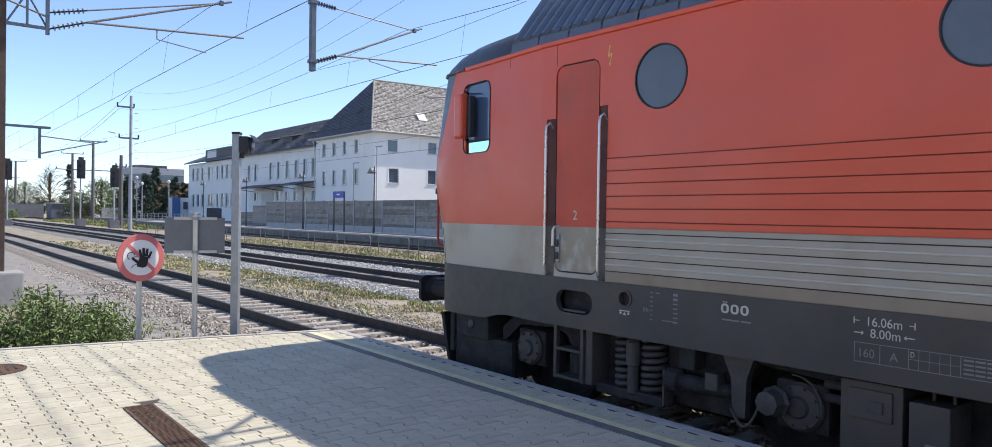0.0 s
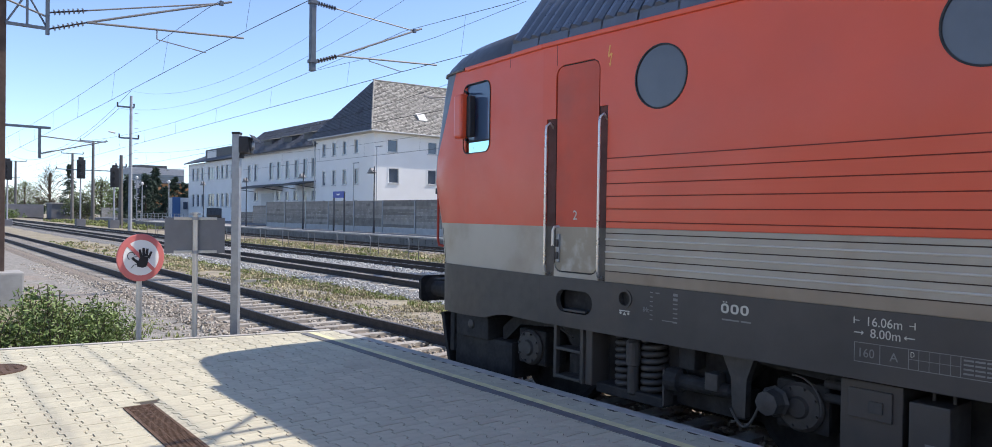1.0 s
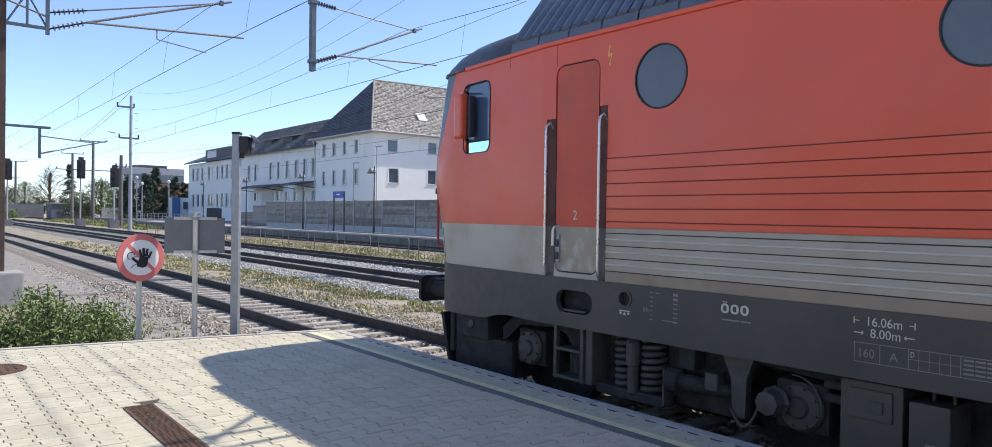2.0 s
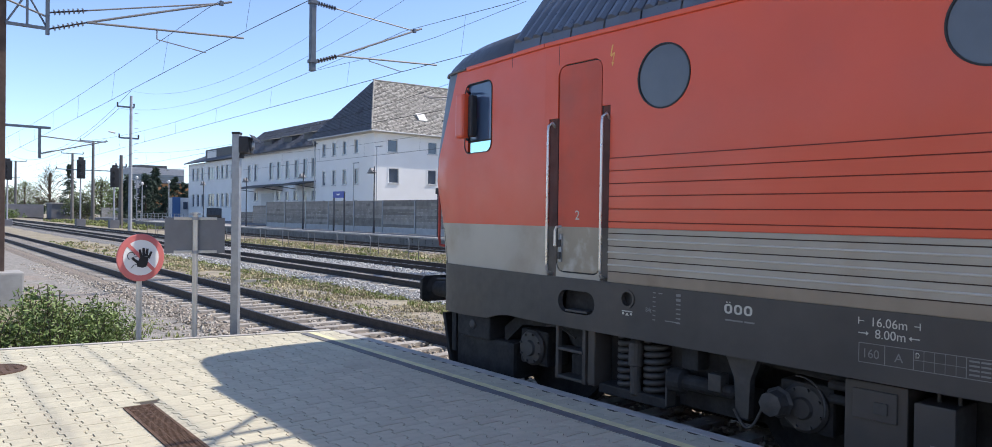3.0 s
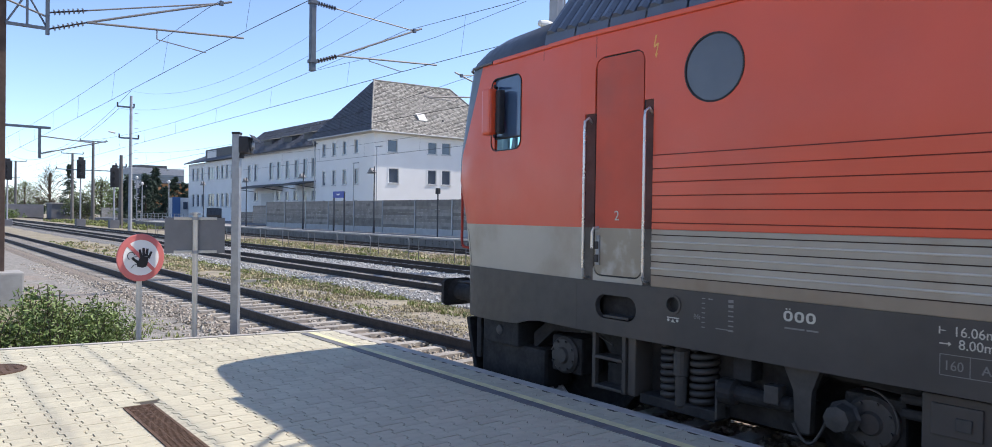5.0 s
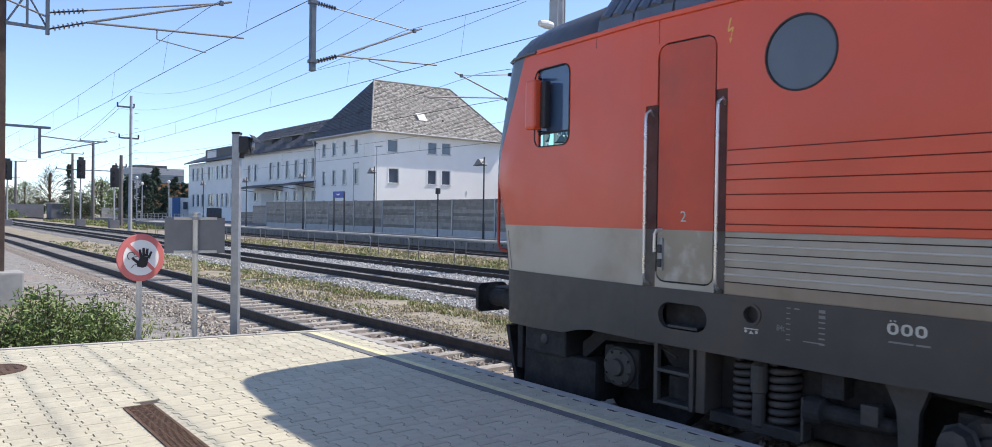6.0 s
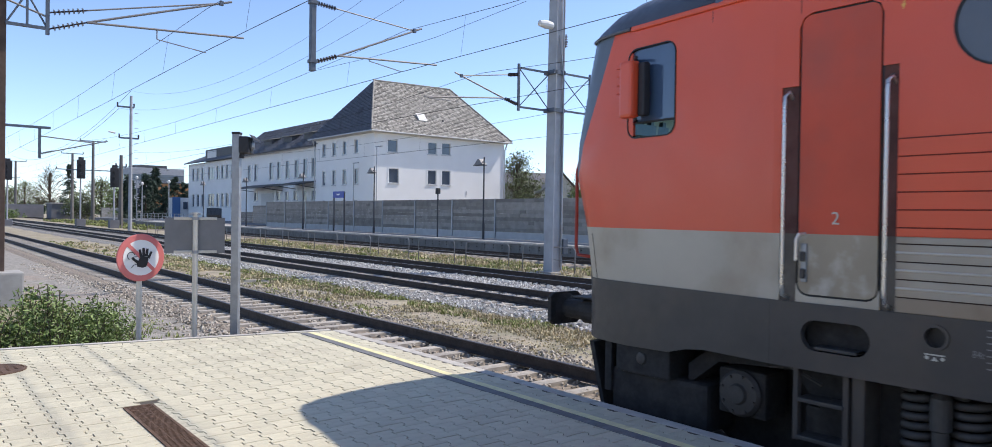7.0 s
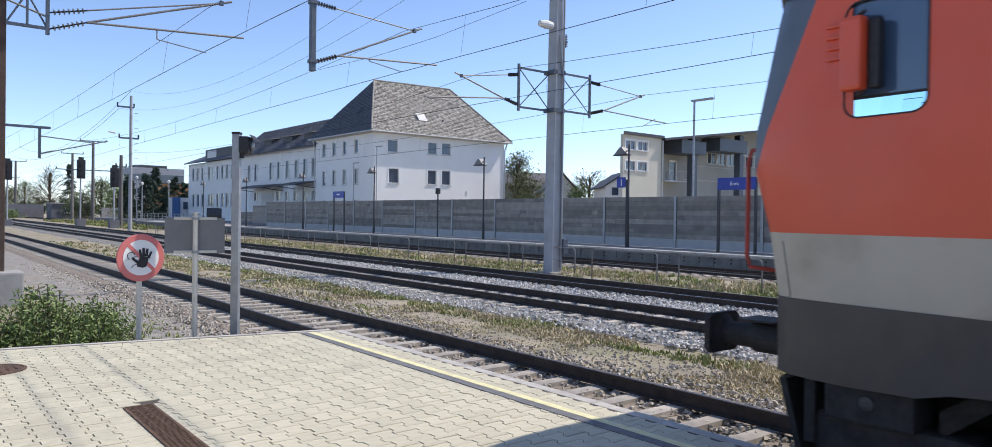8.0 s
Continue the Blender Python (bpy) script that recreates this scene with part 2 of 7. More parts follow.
def prism(bm, pts, way):
    """A flat outline pushed along a way."""
    way = Vector(way)
    a = [bm.verts.new(Vector(p)) for p in pts]
    b = [bm.verts.new(Vector(p) + way) for p in pts]
    bm.faces.new(a[::-1])
    bm.faces.new(b)
    n = len(a)
    for i in range(n):
        bm.faces.new((a[i], a[(i + 1) % n], b[(i + 1) % n], b[i]))
    bmesh.ops.recalc_face_normals(bm, faces=bm.faces)
    return bm


def prismed(*a):
    return prism(bmesh.new(), *a)


def lathe(bm, profile, centre, axis="z", seg=20):
    """A turned body: profile of (radius, height) round an axis."""
    c = Vector(centre)
    rings = []
    for r, h in profile:
        ring = []
        for k in range(seg):
            a = 2 * math.pi * k / seg
            u, v = max(r, 1e-4) * math.cos(a), max(r, 1e-4) * math.sin(a)
            ring.append(bm.verts.new(c + (Vector((u, v, h)) if axis == "z" else Vector((h, u, v)) if axis == "x" else Vector((v, h, u)))))
        rings.append(ring)
    for a, b in zip(rings, rings[1:]):
        for k in range(seg):
            bm.faces.new((a[k], a[(k + 1) % seg], b[(k + 1) % seg], b[k]))
    bm.faces.new(rings[0][::-1])
    bm.faces.new(rings[-1])
    bmesh.ops.recalc_face_normals(bm, faces=bm.faces)
    return bm


def lathed(*a, **k):
    return lathe(bmesh.new(), *a, **k)


def writing(name, text, size, m, material, parent, label="", stretch=1.0):
    """Lettering in the built-in font as a thin mesh; m: its pose in its thing's space."""
    cu = bpy.data.curves.new(name, "FONT")
    cu.body, cu.size, cu.extrude, cu.resolution_u = text, size, 0.0008, 3
    tmp = bpy.data.objects.new(name, cu)
    me = bpy.data.meshes.new_from_object(tmp)
    bpy.data.objects.remove(tmp)
    me.transform(m @ Matrix.Diagonal((stretch, 1, 1, 1)))
    me.materials.clear()
    me.materials.append(material)
    ob = new(name, me)
    ob.parent = parent
    if label:
        ob["label"] = label
    return ob


def raw(name, verts, faces, material, parent=None, smooth=False):
    me = bpy.data.meshes.new(name)
    me.from_pydata(verts, [], faces)
    me.materials.append(material)
    me.update()
    if smooth:
        me.polygons.foreach_set("use_smooth", [True] * len(me.polygons))
    ob = new(name, me)
    if parent is not None:
        ob.parent = parent
    return ob
# ---- ground, ballast, tracks ----
RAIL_Z = 0.0
PLAT_Z = 0.447
TRACKS = (6.48, 12.95, 17.05, 25.8)


def ground_sheet():
    """One sheet to the horizon, finer and uneven near the tracks."""
    xs = [-3000, -600, -120, -30] + list(np.arange(-12, 36.1, 1.0)) + [60, 140, 500, 1500, 3500]
    ys = [-2500, -500, -100, -30] + list(np.arange(-16, 100.1, 1.5)) + [140, 250, 600, 1600, 3500]
    verts = []
    for y in ys:
        for x in xs:
            z = -0.27 + 0.05 * noise.noise(Vector((x * 0.35, y * 0.25, 0)))
            if x > 30:
                z = min(z, -0.25)
            verts.append((x, y, z))
    w = len(xs)
    faces = [(j * w + i, j * w + i + 1, (j + 1) * w + i + 1, (j + 1) * w + i) for j in range(len(ys) - 1) for i in range(w - 1)]
    ob = raw("ground", verts, faces, M_GROUND)
    return tagged(ob, "dusty brown gravel ground with patchy grass beside the tracks", "ground", kind="structure")


def bed(name, x, half, material, label, y0=-25.0, y1=320.0, top=-0.205):
    """A ballast bed with sloping shoulders and a lumpy top."""
    prof = ((-half - 0.55, -0.34), (-half, top), (-half * 0.45, top - 0.015), (0, top - 0.02), (half * 0.45, top - 0.015), (half, top), (half + 0.55, -0.34))
    ys = list(np.arange(y0, 60, 0.7)) + list(np.arange(60, y1 + 1, 10))
    verts, faces = [], []
    for y in ys:
        for k, (dx, z) in enumerate(prof):
            verts.append((x + dx + 0.1 * noise.noise(Vector((y, dx, x))), y, z + 0.022 * noise.noise(Vector((y * 1.7, dx * 3, x)))))
    w = len(prof)
    for j in range(len(ys) - 1):
        for i in range(w - 1):
            faces.append((j * w + i, j * w + i + 1, (j + 1) * w + i + 1, (j + 1) * w + i))
    return tagged(raw(name, verts, faces, material), label, "ballast bed", kind="structure")


def stones(name, label, material, strips, seed):
    """Loose ballast stones, too many to count: strips of (x0, x1, y0, y1, z, number, size)."""
    rng = np.random.default_rng(seed)
    base = np.array([(-1, -0.8, -0.6), (1, -0.7, -0.5), (0.8, 0.9, -0.6), (-0.9, 0.8, -0.5), (-0.5, -0.5, 0.7), (0.6, -0.4, 0.6), (0.4, 0.6, 0.8), (-0.6, 0.4, 0.6)], float)
    quads = np.array([(0, 3, 2, 1), (4, 5, 6, 7), (0, 1, 5, 4), (1, 2, 6, 5), (2, 3, 7, 6), (3, 0, 4, 7)])
    vs, fs, count = [], [], 0
    for x0, x1, y0, y1, z, number, size in strips:
        for _ in range(number):
            a = rng.uniform(0, 2 * math.pi)
            c, s = math.cos(a), math.sin(a)
            v = base * rng.uniform(0.7, 1.3, (8, 3)) * size * rng.uniform(0.5, 1.25)
            v[:, 2] *= 0.75
            tilt = rng.uniform(-0.5, 0.5)
            v = np.stack([v[:, 0], v[:, 1] * math.cos(tilt) - v[:, 2] * math.sin(tilt), v[:, 1] * math.sin(tilt) + v[:, 2] * math.cos(tilt)], 1)
            v = np.stack([v[:, 0] * c - v[:, 1] * s, v[:, 0] * s + v[:, 1] * c, v[:, 2]], 1)
            u = rng.uniform(0, 1) ** 1.5
            v += (rng.uniform(x0, x1), y0 + (y1 - y0) * u, z + rng.uniform(-0.4, 0.4) * size)
            vs.append(v)
            fs.append(quads + 8 * count)
            count += 1
    ob = raw(name, np.concatenate(vs).tolist(), np.concatenate(fs).tolist(), material)
    return tagged(ob, label, "ballast", kind="stuff")


def blades(name, label, material, patches, seed, category="grass"):
    """Grass blades in tufts: patches of (x0, x1, y0, y1, z, tufts, height)."""
    rng = np.random.default_rng(seed)
    vs, fs = [], []
    for x0, x1, y0, y1, z, number, height in patches:
        for _ in range(number):
            cx, cy = rng.uniform(x0, x1), y0 + (y1 - y0) * rng.uniform(0, 1) ** 1.3
            if noise.noise(Vector((cx * 0.9, cy * 0.45, seed))) < -0.08:
                continue
            hz = height * rng.uniform(0.4, 1.2)
            for _ in range(7):
                a, lean = rng.uniform(0, 2 * math.pi), rng.uniform(0.15, 0.9)
                bx, by = cx + rng.normal(0, 0.05), cy + rng.normal(0, 0.05)
                h = hz * rng.uniform(0.5, 1.1)
                w = 0.006 + 0.0012 * math.hypot(cx, cy) ** 0.8
                px, py = -math.sin(a) * w, math.cos(a) * w
                mx, my = bx + math.cos(a) * lean * h * 0.35, by + math.sin(a) * lean * h * 0.35
                tx, ty = bx + math.cos(a) * lean * h, by + math.sin(a) * lean * h
                i = len(vs)
                vs += [(bx - px, by - py, z - 0.02), (bx + px, by + py, z - 0.02), (mx + px * 0.8, my + py * 0.8, z + h * 0.55), (mx - px * 0.8, my - py * 0.8, z + h * 0.55), (tx, ty, z + h)]
                fs += [(i, i + 1, i + 2, i + 3), (i + 3, i + 2, i + 4)]
    return tagged(raw(name, vs, fs, material), label, category, kind="stuff")


def rail_mesh(x, y0, y1, parent, top):
    """One rail: foot, web and head, with a polished running band."""
    prof = [(-0.075, -0.172), (0.075, -0.172), (0.075, -0.16), (0.012, -0.14), (0.01, -0.045), (0.036, -0.035), (0.036, -0.006), (0.03, 0.0),
            (-0.03, 0.0), (-0.036, -0.006), (-0.036, -0.035), (-0.01, -0.045), (-0.012, -0.14), (-0.075, -0.16)]
    r = part("rail", prismed([(x + a, y0, b) for a, b in prof], (0, y1 - y0, 0)), M_RAIL, parent)
    part("running_band", boxed(x - 0.027, x + 0.027, y0, y1, -0.004, 0.0025), top, r, "worn rail head")
    return r


def sleeper_mesh():
    bm = bmesh.new()
    prism(bm, [(-1.3, -0.13, -0.36), (-1.3, 0.13, -0.36), (-1.3, 0.1, -0.172), (-1.3, -0.1, -0.172)], (2.6, 0, 0))
    me = bpy.data.meshes.new("sleeper")
    bm.to_mesh(me)
    bm.free()
    me.materials.append(M_SLEEPER)
    return me


def track(x, y_near, count, top, label):
    t = thing("railway_track", label, "railway track", (x, 0, 0), kind="structure")
    for s in (-1, 1):
        rail_mesh(s * 0.753, -25.0, 320.0, t, top)
    for i in range(count):
        ob = new("sleeper", SLEEPER)
        ob.parent = t
        ob.location = (0.02 * math.sin(i * 7.3), y_near + 0.6 * i, 0.004 * math.sin(i * 3.1))
        ob.rotation_euler = (0, 0, 0.012 * math.sin(i * 5.7))
    return t


SLEEPER = sleeper_mesh()
ground_sheet()
bed("ballast_bed_1", TRACKS[0], 1.55, M_BED1, "brown weathered ballast under the platform track")
bed("ballast_bed_2", TRACKS[1] + 2.05, 3.9, M_BED2, "pale grey ballast under the two middle tracks")
bed("ballast_bed_3", TRACKS[3], 1.6, M_BED1, "brown ballast under the far platform track")
track(TRACKS[0], -3.0, 120, M_RAILDULL, "straight railway track of dark rails on pale concrete sleepers")
track(TRACKS[1], 4.0, 110, M_RAILDULL, "middle railway track of dark rails in pale grey ballast")
track(TRACKS[2], 6.0, 90, M_RAILTOP, "second middle railway track with polished rail heads")
track(TRACKS[3], 10.0, 60, M_RAILDULL, "railway track alongside the far station platform")
stones("ballast_stones", "loose brownish ballast stones between the sleepers", M_BALLAST1,
       [(TRACKS[0] - 2.0, TRACKS[0] + 2.0, 2.0, 26.0, -0.2, 8500, 0.034), (TRACKS[0] + 0.8, TRACKS[0] + 3.4, 2.5, 22.0, -0.255, 5500, 0.021),
        (TRACKS[0] - 2.6, TRACKS[0] - 1.5, 9.5, 36.0, -0.235, 2600, 0.03), (2.8, 4.6, 10.3, 30.0, -0.235, 1500, 0.012)], 3)
stones("grey_ballast_stones", "loose pale grey ballast stones heaped round the middle tracks", M_BALLAST2,
       [(TRACKS[1] - 2.3, TRACKS[1] + 1.3, 6.5, 42.0, -0.2, 8500, 0.038), (TRACKS[1] + 0.9, TRACKS[2] - 0.75, 8.0, 48.0, -0.16, 9000, 0.04),
        (TRACKS[2] - 0.7, TRACKS[2] + 2.2, 9.0, 40.0, -0.2, 3500, 0.036)], 4)
blades("grass", "green grass tufts between the tracks and by the fence", M_GRASS,
       [(9.8, 11.1, 5.0, 40.0, -0.27, 2600, 0.1), (18.9, 23.8, 10.0, 60.0, -0.27, 3600, 0.16), (7.9, 9.5, 14.0, 60.0, -0.26, 500, 0.1),
        (2.2, 4.2, 10.4, 20.0, -0.26, 320, 0.12), (2.0, 4.5, 10.2, 12.6, -0.26, 260, 0.24), (-2.0, 3.0, 16.0, 60.0, -0.27, 2200, 0.12),
        (22.0, 30.0, 95.0, 170.0, -0.27, 1500, 0.5)], 5)
blades("dry_grass", "dry straw-coloured grass beside the tracks", M_STRAW,
       [(8.3, 10.9, 4.5, 34.0, -0.27, 5200, 0.05), (9.3, 10.6, 5.0, 40.0, -0.27, 2600, 0.09), (18.9, 23.6, 12.0, 60.0, -0.27, 3000, 0.2), (7.9, 10.8, 18.0, 60.0, -0.26, 700, 0.12), (0.0, 3.2, 13.0, 40.0, -0.27, 700, 0.1)], 6)

# gravel path on the near side, past the platform's end
path = raw("path", [(2.9, 10.3, -0.235), (4.5, 10.3, -0.235), (4.6, 30, -0.232), (4.6, 90, -0.23), (2.9, 90, -0.23), (2.9, 30, -0.232)], [(0, 1, 2, 5), (5, 2, 3, 4)], M_PATH)
tagged(path, "grey gravel path with reddish patches beside the track", "path", kind="structure")

# ---- near platform ----
END = lambda x: 9.92 - 0.204 * (x - 0.91)   # the slanted end of the paved platform
slab = part("platform_body", prismed([(-6.1, -9.1, -0.4), (4.69, -9.1, -0.4), (4.69, END(4.69) - 0.03, -0.4), (-6.1, END(-6.1) - 0.03, -0.4)], (0, 0, PLAT_Z + 0.4 - 0.0055)), M_JOINT)
platform = tagged(slab, "paved station platform of beige interlocking concrete stones", "platform", kind="structure")
bm = bmesh.new()
n = 19
step = 18.25 / n
for i in range(n):
    y1 = END(4.6) - i * step
    box(bm, 4.61, 4.73, y1 - step + 0.006, y1, PLAT_Z - 0.16, PLAT_Z, 0.008)
part("edge_stone", bm, M_KERB, platform, "pale concrete platform edge stones")
bm = bmesh.new()
a, b = Vector((-6.0, END(-6.0), 0)), Vector((4.6, END(4.6), 0))
d = (b - a).normalized()
nn = Vector((-d.y, d.x, 0))
for i in range(11):
    p, q = a + d * (i * (b - a).length / 11), a + d * ((i + 1) * (b - a).length / 11 - 0.008)
    prism(bm, [p + Vector((0, 0, PLAT_Z - 0.3)), q + Vector((0, 0, PLAT_Z - 0.3)), q + nn * 0.09 + Vector((0, 0, PLAT_Z - 0.3)), p + nn * 0.09 + Vector((0, 0, PLAT_Z - 0.3))], (0, 0, 0.305))
part("end_kerb", bm, M_KERB, platform, "pale kerb stones closing the platform end")


# ---- locomotive ----
MID = 0.40          # the middle of its length
SIDE = 1.5
STRIPE, SILL, GUTTER = 1.94, 1.455, 3.72


def nose_shift(z):
    """How far the front leans out at a height."""
    pts = ((0.85, -0.04), (1.45, -0.03), (1.94, 0.055), (2.45, 0.195), (2.7, 0.19), (3.7, -0.03), (4.4, -0.4))
    for (z0, a), (z1, b) in zip(pts, pts[1:]):
        if z <= z1:
            return a + (b - a) * (z - z0) / (z1 - z0)
    return pts[-1][1]


CAB0, CAB1, CABX = 5.42, 6.9, 1.355    # the cab's sides draw in between these
NOSE = ((CABX, CAB1), (1.345, 7.03), (1.328, 7.18), (1.285, 7.38), (1.2, 7.52), (1.0, 7.63), (0.75, 7.7), (0.5, 7.74), (0.25, 7.765), (0.0, 7.77))
TAPER = math.atan2(SIDE - CABX, CAB1 - CAB0)
CABLEN = math.hypot(SIDE - CABX, CAB1 - CAB0)


def cab_plane(side=-1, flip=False):
    """The pose of a cab side: its local y runs along the drawn-in side from the door, its local x points as the loco's."""
    m = Matrix.Translation((side * SIDE, CAB0, 0)) @ Matrix.Rotation(side * TAPER, 4, "Z")
    return Matrix.Rotation(math.pi, 4, "Z") @ Matrix.Translation((0, -2 * MID, 0)) @ m if flip else m


def onto(bm, m):
    bmesh.ops.transform(bm, verts=bm.verts[:], matrix=m)
    return bm


def nose_ring(z, grow=0.0):
    out = []
    for x, y in NOSE:
        w = min(1, max(0, (y - CAB1) / 0.45))
        out.append((-x - grow * (x > 1.2), y + nose_shift(z) * w * w * (3 - 2 * w) + grow * (x <= 1.2), z))
    return out + [(-x, y, z) for x, y, z in reversed(out[:-1])]


def loft(bm, heights, flip=False, grow=0.0):
    rings = []
    for z in heights:
        ring = nose_ring(z, grow)
        if flip:
            ring = [(-x, 2 * MID - y, z) for x, y, z in ring]
        rings.append([bm.verts.new(p) for p in ring])
    for a, b in zip(rings, rings[1:]):
        for k in range(len(a) - 1):
            bm.faces.new((a[k], b[k], b[k + 1], a[k + 1]))
    return bm


def rounded(y0, y1, z0, z1, r, seg=5):
    """A rounded outline in the side's plane."""
    out = []
    for cy, cz, a0 in ((y1 - r, z1 - r, 0), (y0 + r, z1 - r, 90), (y0 + r, z0 + r, 180), (y1 - r, z0 + r, 270)):
        for k in range(seg + 1):
            a = radians(a0 + 90 * k / seg)
            out.append((cy + r * math.cos(a), cz + r * math.sin(a)))
    return out


def circle(cy, cz, r, seg=28):
    return [(cy + r * math.cos(2 * math.pi * k / seg), cz + r * math.sin(2 * math.pi * k / seg)) for k in range(seg)]


def panel(x, outline, holes=(), depth=0.03):
    """A flat sheet in the side's plane with holes whose rims go inwards."""
    bm = bmesh.new()
    edges = []
    rims = []
    for n, loop in enumerate((outline, *holes)):
        vs = [bm.verts.new((x, y, z)) for y, z in loop]
        es = [bm.edges.new((vs[i], vs[(i + 1) % len(vs)])) for i in range(len(vs))]
        edges += es
        rims.append(vs)
    bmesh.ops.triangle_fill(bm, use_beauty=True, edges=edges, normal=(-1 if x < 0 else 1, 0, 0))
    s = 1 if x < 0 else -1
    for vs in rims:
        inner = [bm.verts.new(v.co + Vector((s * depth, 0, 0))) for v in vs]
        for i in range(len(vs)):
            j = (i + 1) % len(vs)
            bm.faces.new((vs[i], vs[j], inner[j], inner[i]))
    return bm


WHEELS = []


def wheel_set(bogie, y, flip):
    for s in (-1, 1):
        w = part("wheel", lathed([(0.1, -0.05), (0.2, -0.05), (0.24, -0.03), (0.55, -0.03), (0.6, -0.065), (0.65, -0.065), (0.655, 0.02), (0.68, 0.035), (0.68, 0.065), (0.55, 0.065), (0.1, 0.07)],
                                 (0, 0, 0), "x", 36), M_UNDER, bogie, smooth=False)
        w.location = (s * 0.77, y, 0.655)
        if s > 0:
            w.rotation_euler = (0, 0, math.pi)
        WHEELS.append((w, s, y, flip))
    part("axle", rodded((-0.8, y, 0.655), (0.8, y, 0.655), 0.09), M_UNDER, bogie)
    for s in (-1, 1):
        x = s * 1.1
        a = part("axle_box", boxed(x - 0.16, x + 0.16, y - 0.21, y + 0.21, 0.47, 0.84, 0.03), M_UNDER, bogie)
        part("axle_cover", lathed([(0.02, -0.075), (0.07, -0.075), (0.085, -0.05), (0.16, -0.045), (0.185, -0.02), (0.185, 0.02)] if s < 0 else
                                  [(0.185, -0.02), (0.185, 0.02), (0.16, 0.045), (0.085, 0.05), (0.07, 0.075), (0.02, 0.075)], (x + s * 0.165, y, 0.655), "x", 24), M_SPRING, a, "round grey axle cover")
        bm = bmesh.new()
        for k in range(8):
            t = 2 * math.pi * k / 8 + 0.3
            rod(bm, (x + s * 0.2, y + 0.145 * math.cos(t), 0.655 + 0.145 * math.sin(t)), (x + s * 0.23, y + 0.145 * math.cos(t), 0.655 + 0.145 * math.sin(t)), 0.012, seg=6)
        part("bolt_ring", bm, M_SPRING, a)


def coil(bogie, x, y, z0, z1, r, wire, turns):
    pts = [(x + r * math.cos(a), y + r * math.sin(a), z0 + (z1 - z0) * a / (2 * math.pi * turns)) for a in np.arange(0, 2 * math.pi * turns + 0.01, math.pi / 9)]
    part("coil_spring", tubed(pts, wire, 8), M_SPRING, bogie, "grey coil spring", smooth=True)


def build_bogie(body, cy, flip):
    """A two-axle bogie with its frame, wheels, springs, dampers and pipes; the outer side repeats on both sides."""
    b = new("bogie")
    b.parent = body
    b.location = (0, cy, 0)
    b["label"] = "dusty black two-axle bogie with coil springs"
    if flip:
        b.rotation_euler = (0, 0, math.pi)
    for s in (-1, 1):
        bm = bmesh.new()
        x0, x1 = sorted((s * 0.98, s * 1.2))
        prism(bm, [(x0, -2.05, 0.62), (x0, -1.75, 0.86), (x0, -1.1, 0.9), (x0, -0.85, 0.62), (x0, 0.85, 0.62), (x0, 1.1, 0.9), (x0, 1.75, 0.86), (x0, 2.05, 0.62), (x0, 2.05, 0.8),
                   (x0, 1.8, 0.98), (x0, -1.8, 0.98), (x0, -2.05, 0.8)], (x1 - x0, 0, 0))
        box(bm, x0, x1, -1.0, 1.0, 0.42, 0.66, 0.02)
        part("side_frame", bm, M_UNDER, b)
        xs = s * 1.26
        for y in (0.17, -0.13):
            coil(b, xs, y, 0.5, 0.96, 0.1, 0.027, 7.5)
        part("spring_seat", boxed(*sorted((s * 1.12, s * 1.4)), -0.33, 0.44, 0.41, 0.5, 0.012), M_UNDER, b)
        part("damper", lathed([(0.035, 0.46), (0.05, 0.48), (0.05, 0.72), (0.065, 0.73), (0.065, 0.93), (0.03, 0.97)], (s * 1.38, 0.015, 0), "z", 14), M_SPRING, b, "upright grey damper", smooth=False)
        part("brake_cylinder", lathed([(0.03, -0.98), (0.055, -0.95), (0.06, -0.8), (0.065, -0.79), (0.068, -0.5), (0.1, -0.48), (0.105, -0.36), (0.05, -0.33)], (s * 1.34, 0.0, 0.67), "y", 16), M_UNDER, b, "horizontal brake cylinder")
        part("brake_hanger", prismed([(s * 1.32, -1.18, 0.97), (s * 1.32, -0.9, 0.97), (s * 1.32, -0.98, 0.8), (s * 1.32, -1.0, 0.5), (s * 1.32, -1.11, 0.5), (s * 1.32, -1.12, 0.8)], (s * 0.07, 0, 0)), M_SPRING, b, "tapered grey hanger plate")
        hose = [(s * 1.4, -0.99 - 0.26 * t, 0.56 - 0.17 * math.sin(math.pi * t) + 0.1 * t) for t in np.linspace(0, 1, 12)]
        part("brake_hose", tubed(hose, 0.012, 6), M_SPRING, b, "drooping grey hose")
        part("sensor_housing", lathed([(0.02, -0.11), (0.09, -0.1), (0.1, 0.0), (0.12, 0.02)] if s < 0 else [(0.12, -0.02), (0.1, 0.0), (0.09, 0.1), (0.02, 0.11)], (s * 1.4, -1.35, 0.68), "x", 8), M_SPRING, b, "angular sensor housing")
        part("conduit", tubed([(s * 1.36, -1.5 - 0.2 * math.cos(a), 0.68 + 0.22 * math.sin(a)) for a in np.linspace(1.7, -0.2, 12)], 0.008, 6), M_SPRING, b)
        part("sand_pipe", tubed([(s * 1.05, 1.9, 0.8), (s * 0.95, 2.1, 0.5), (s * 0.8, 2.12, 0.15)], 0.025, 8), M_UNDER, b)
    part("valve_box", boxed(-1.42, -1.3, -0.88, -0.76, 0.66, 0.8, 0.01), M_SPRING, b)
    part("stay_plate", boxed(-1.42, -1.3, -0.36, -0.34, 0.44, 0.76, 0.004), M_SPRING, b)
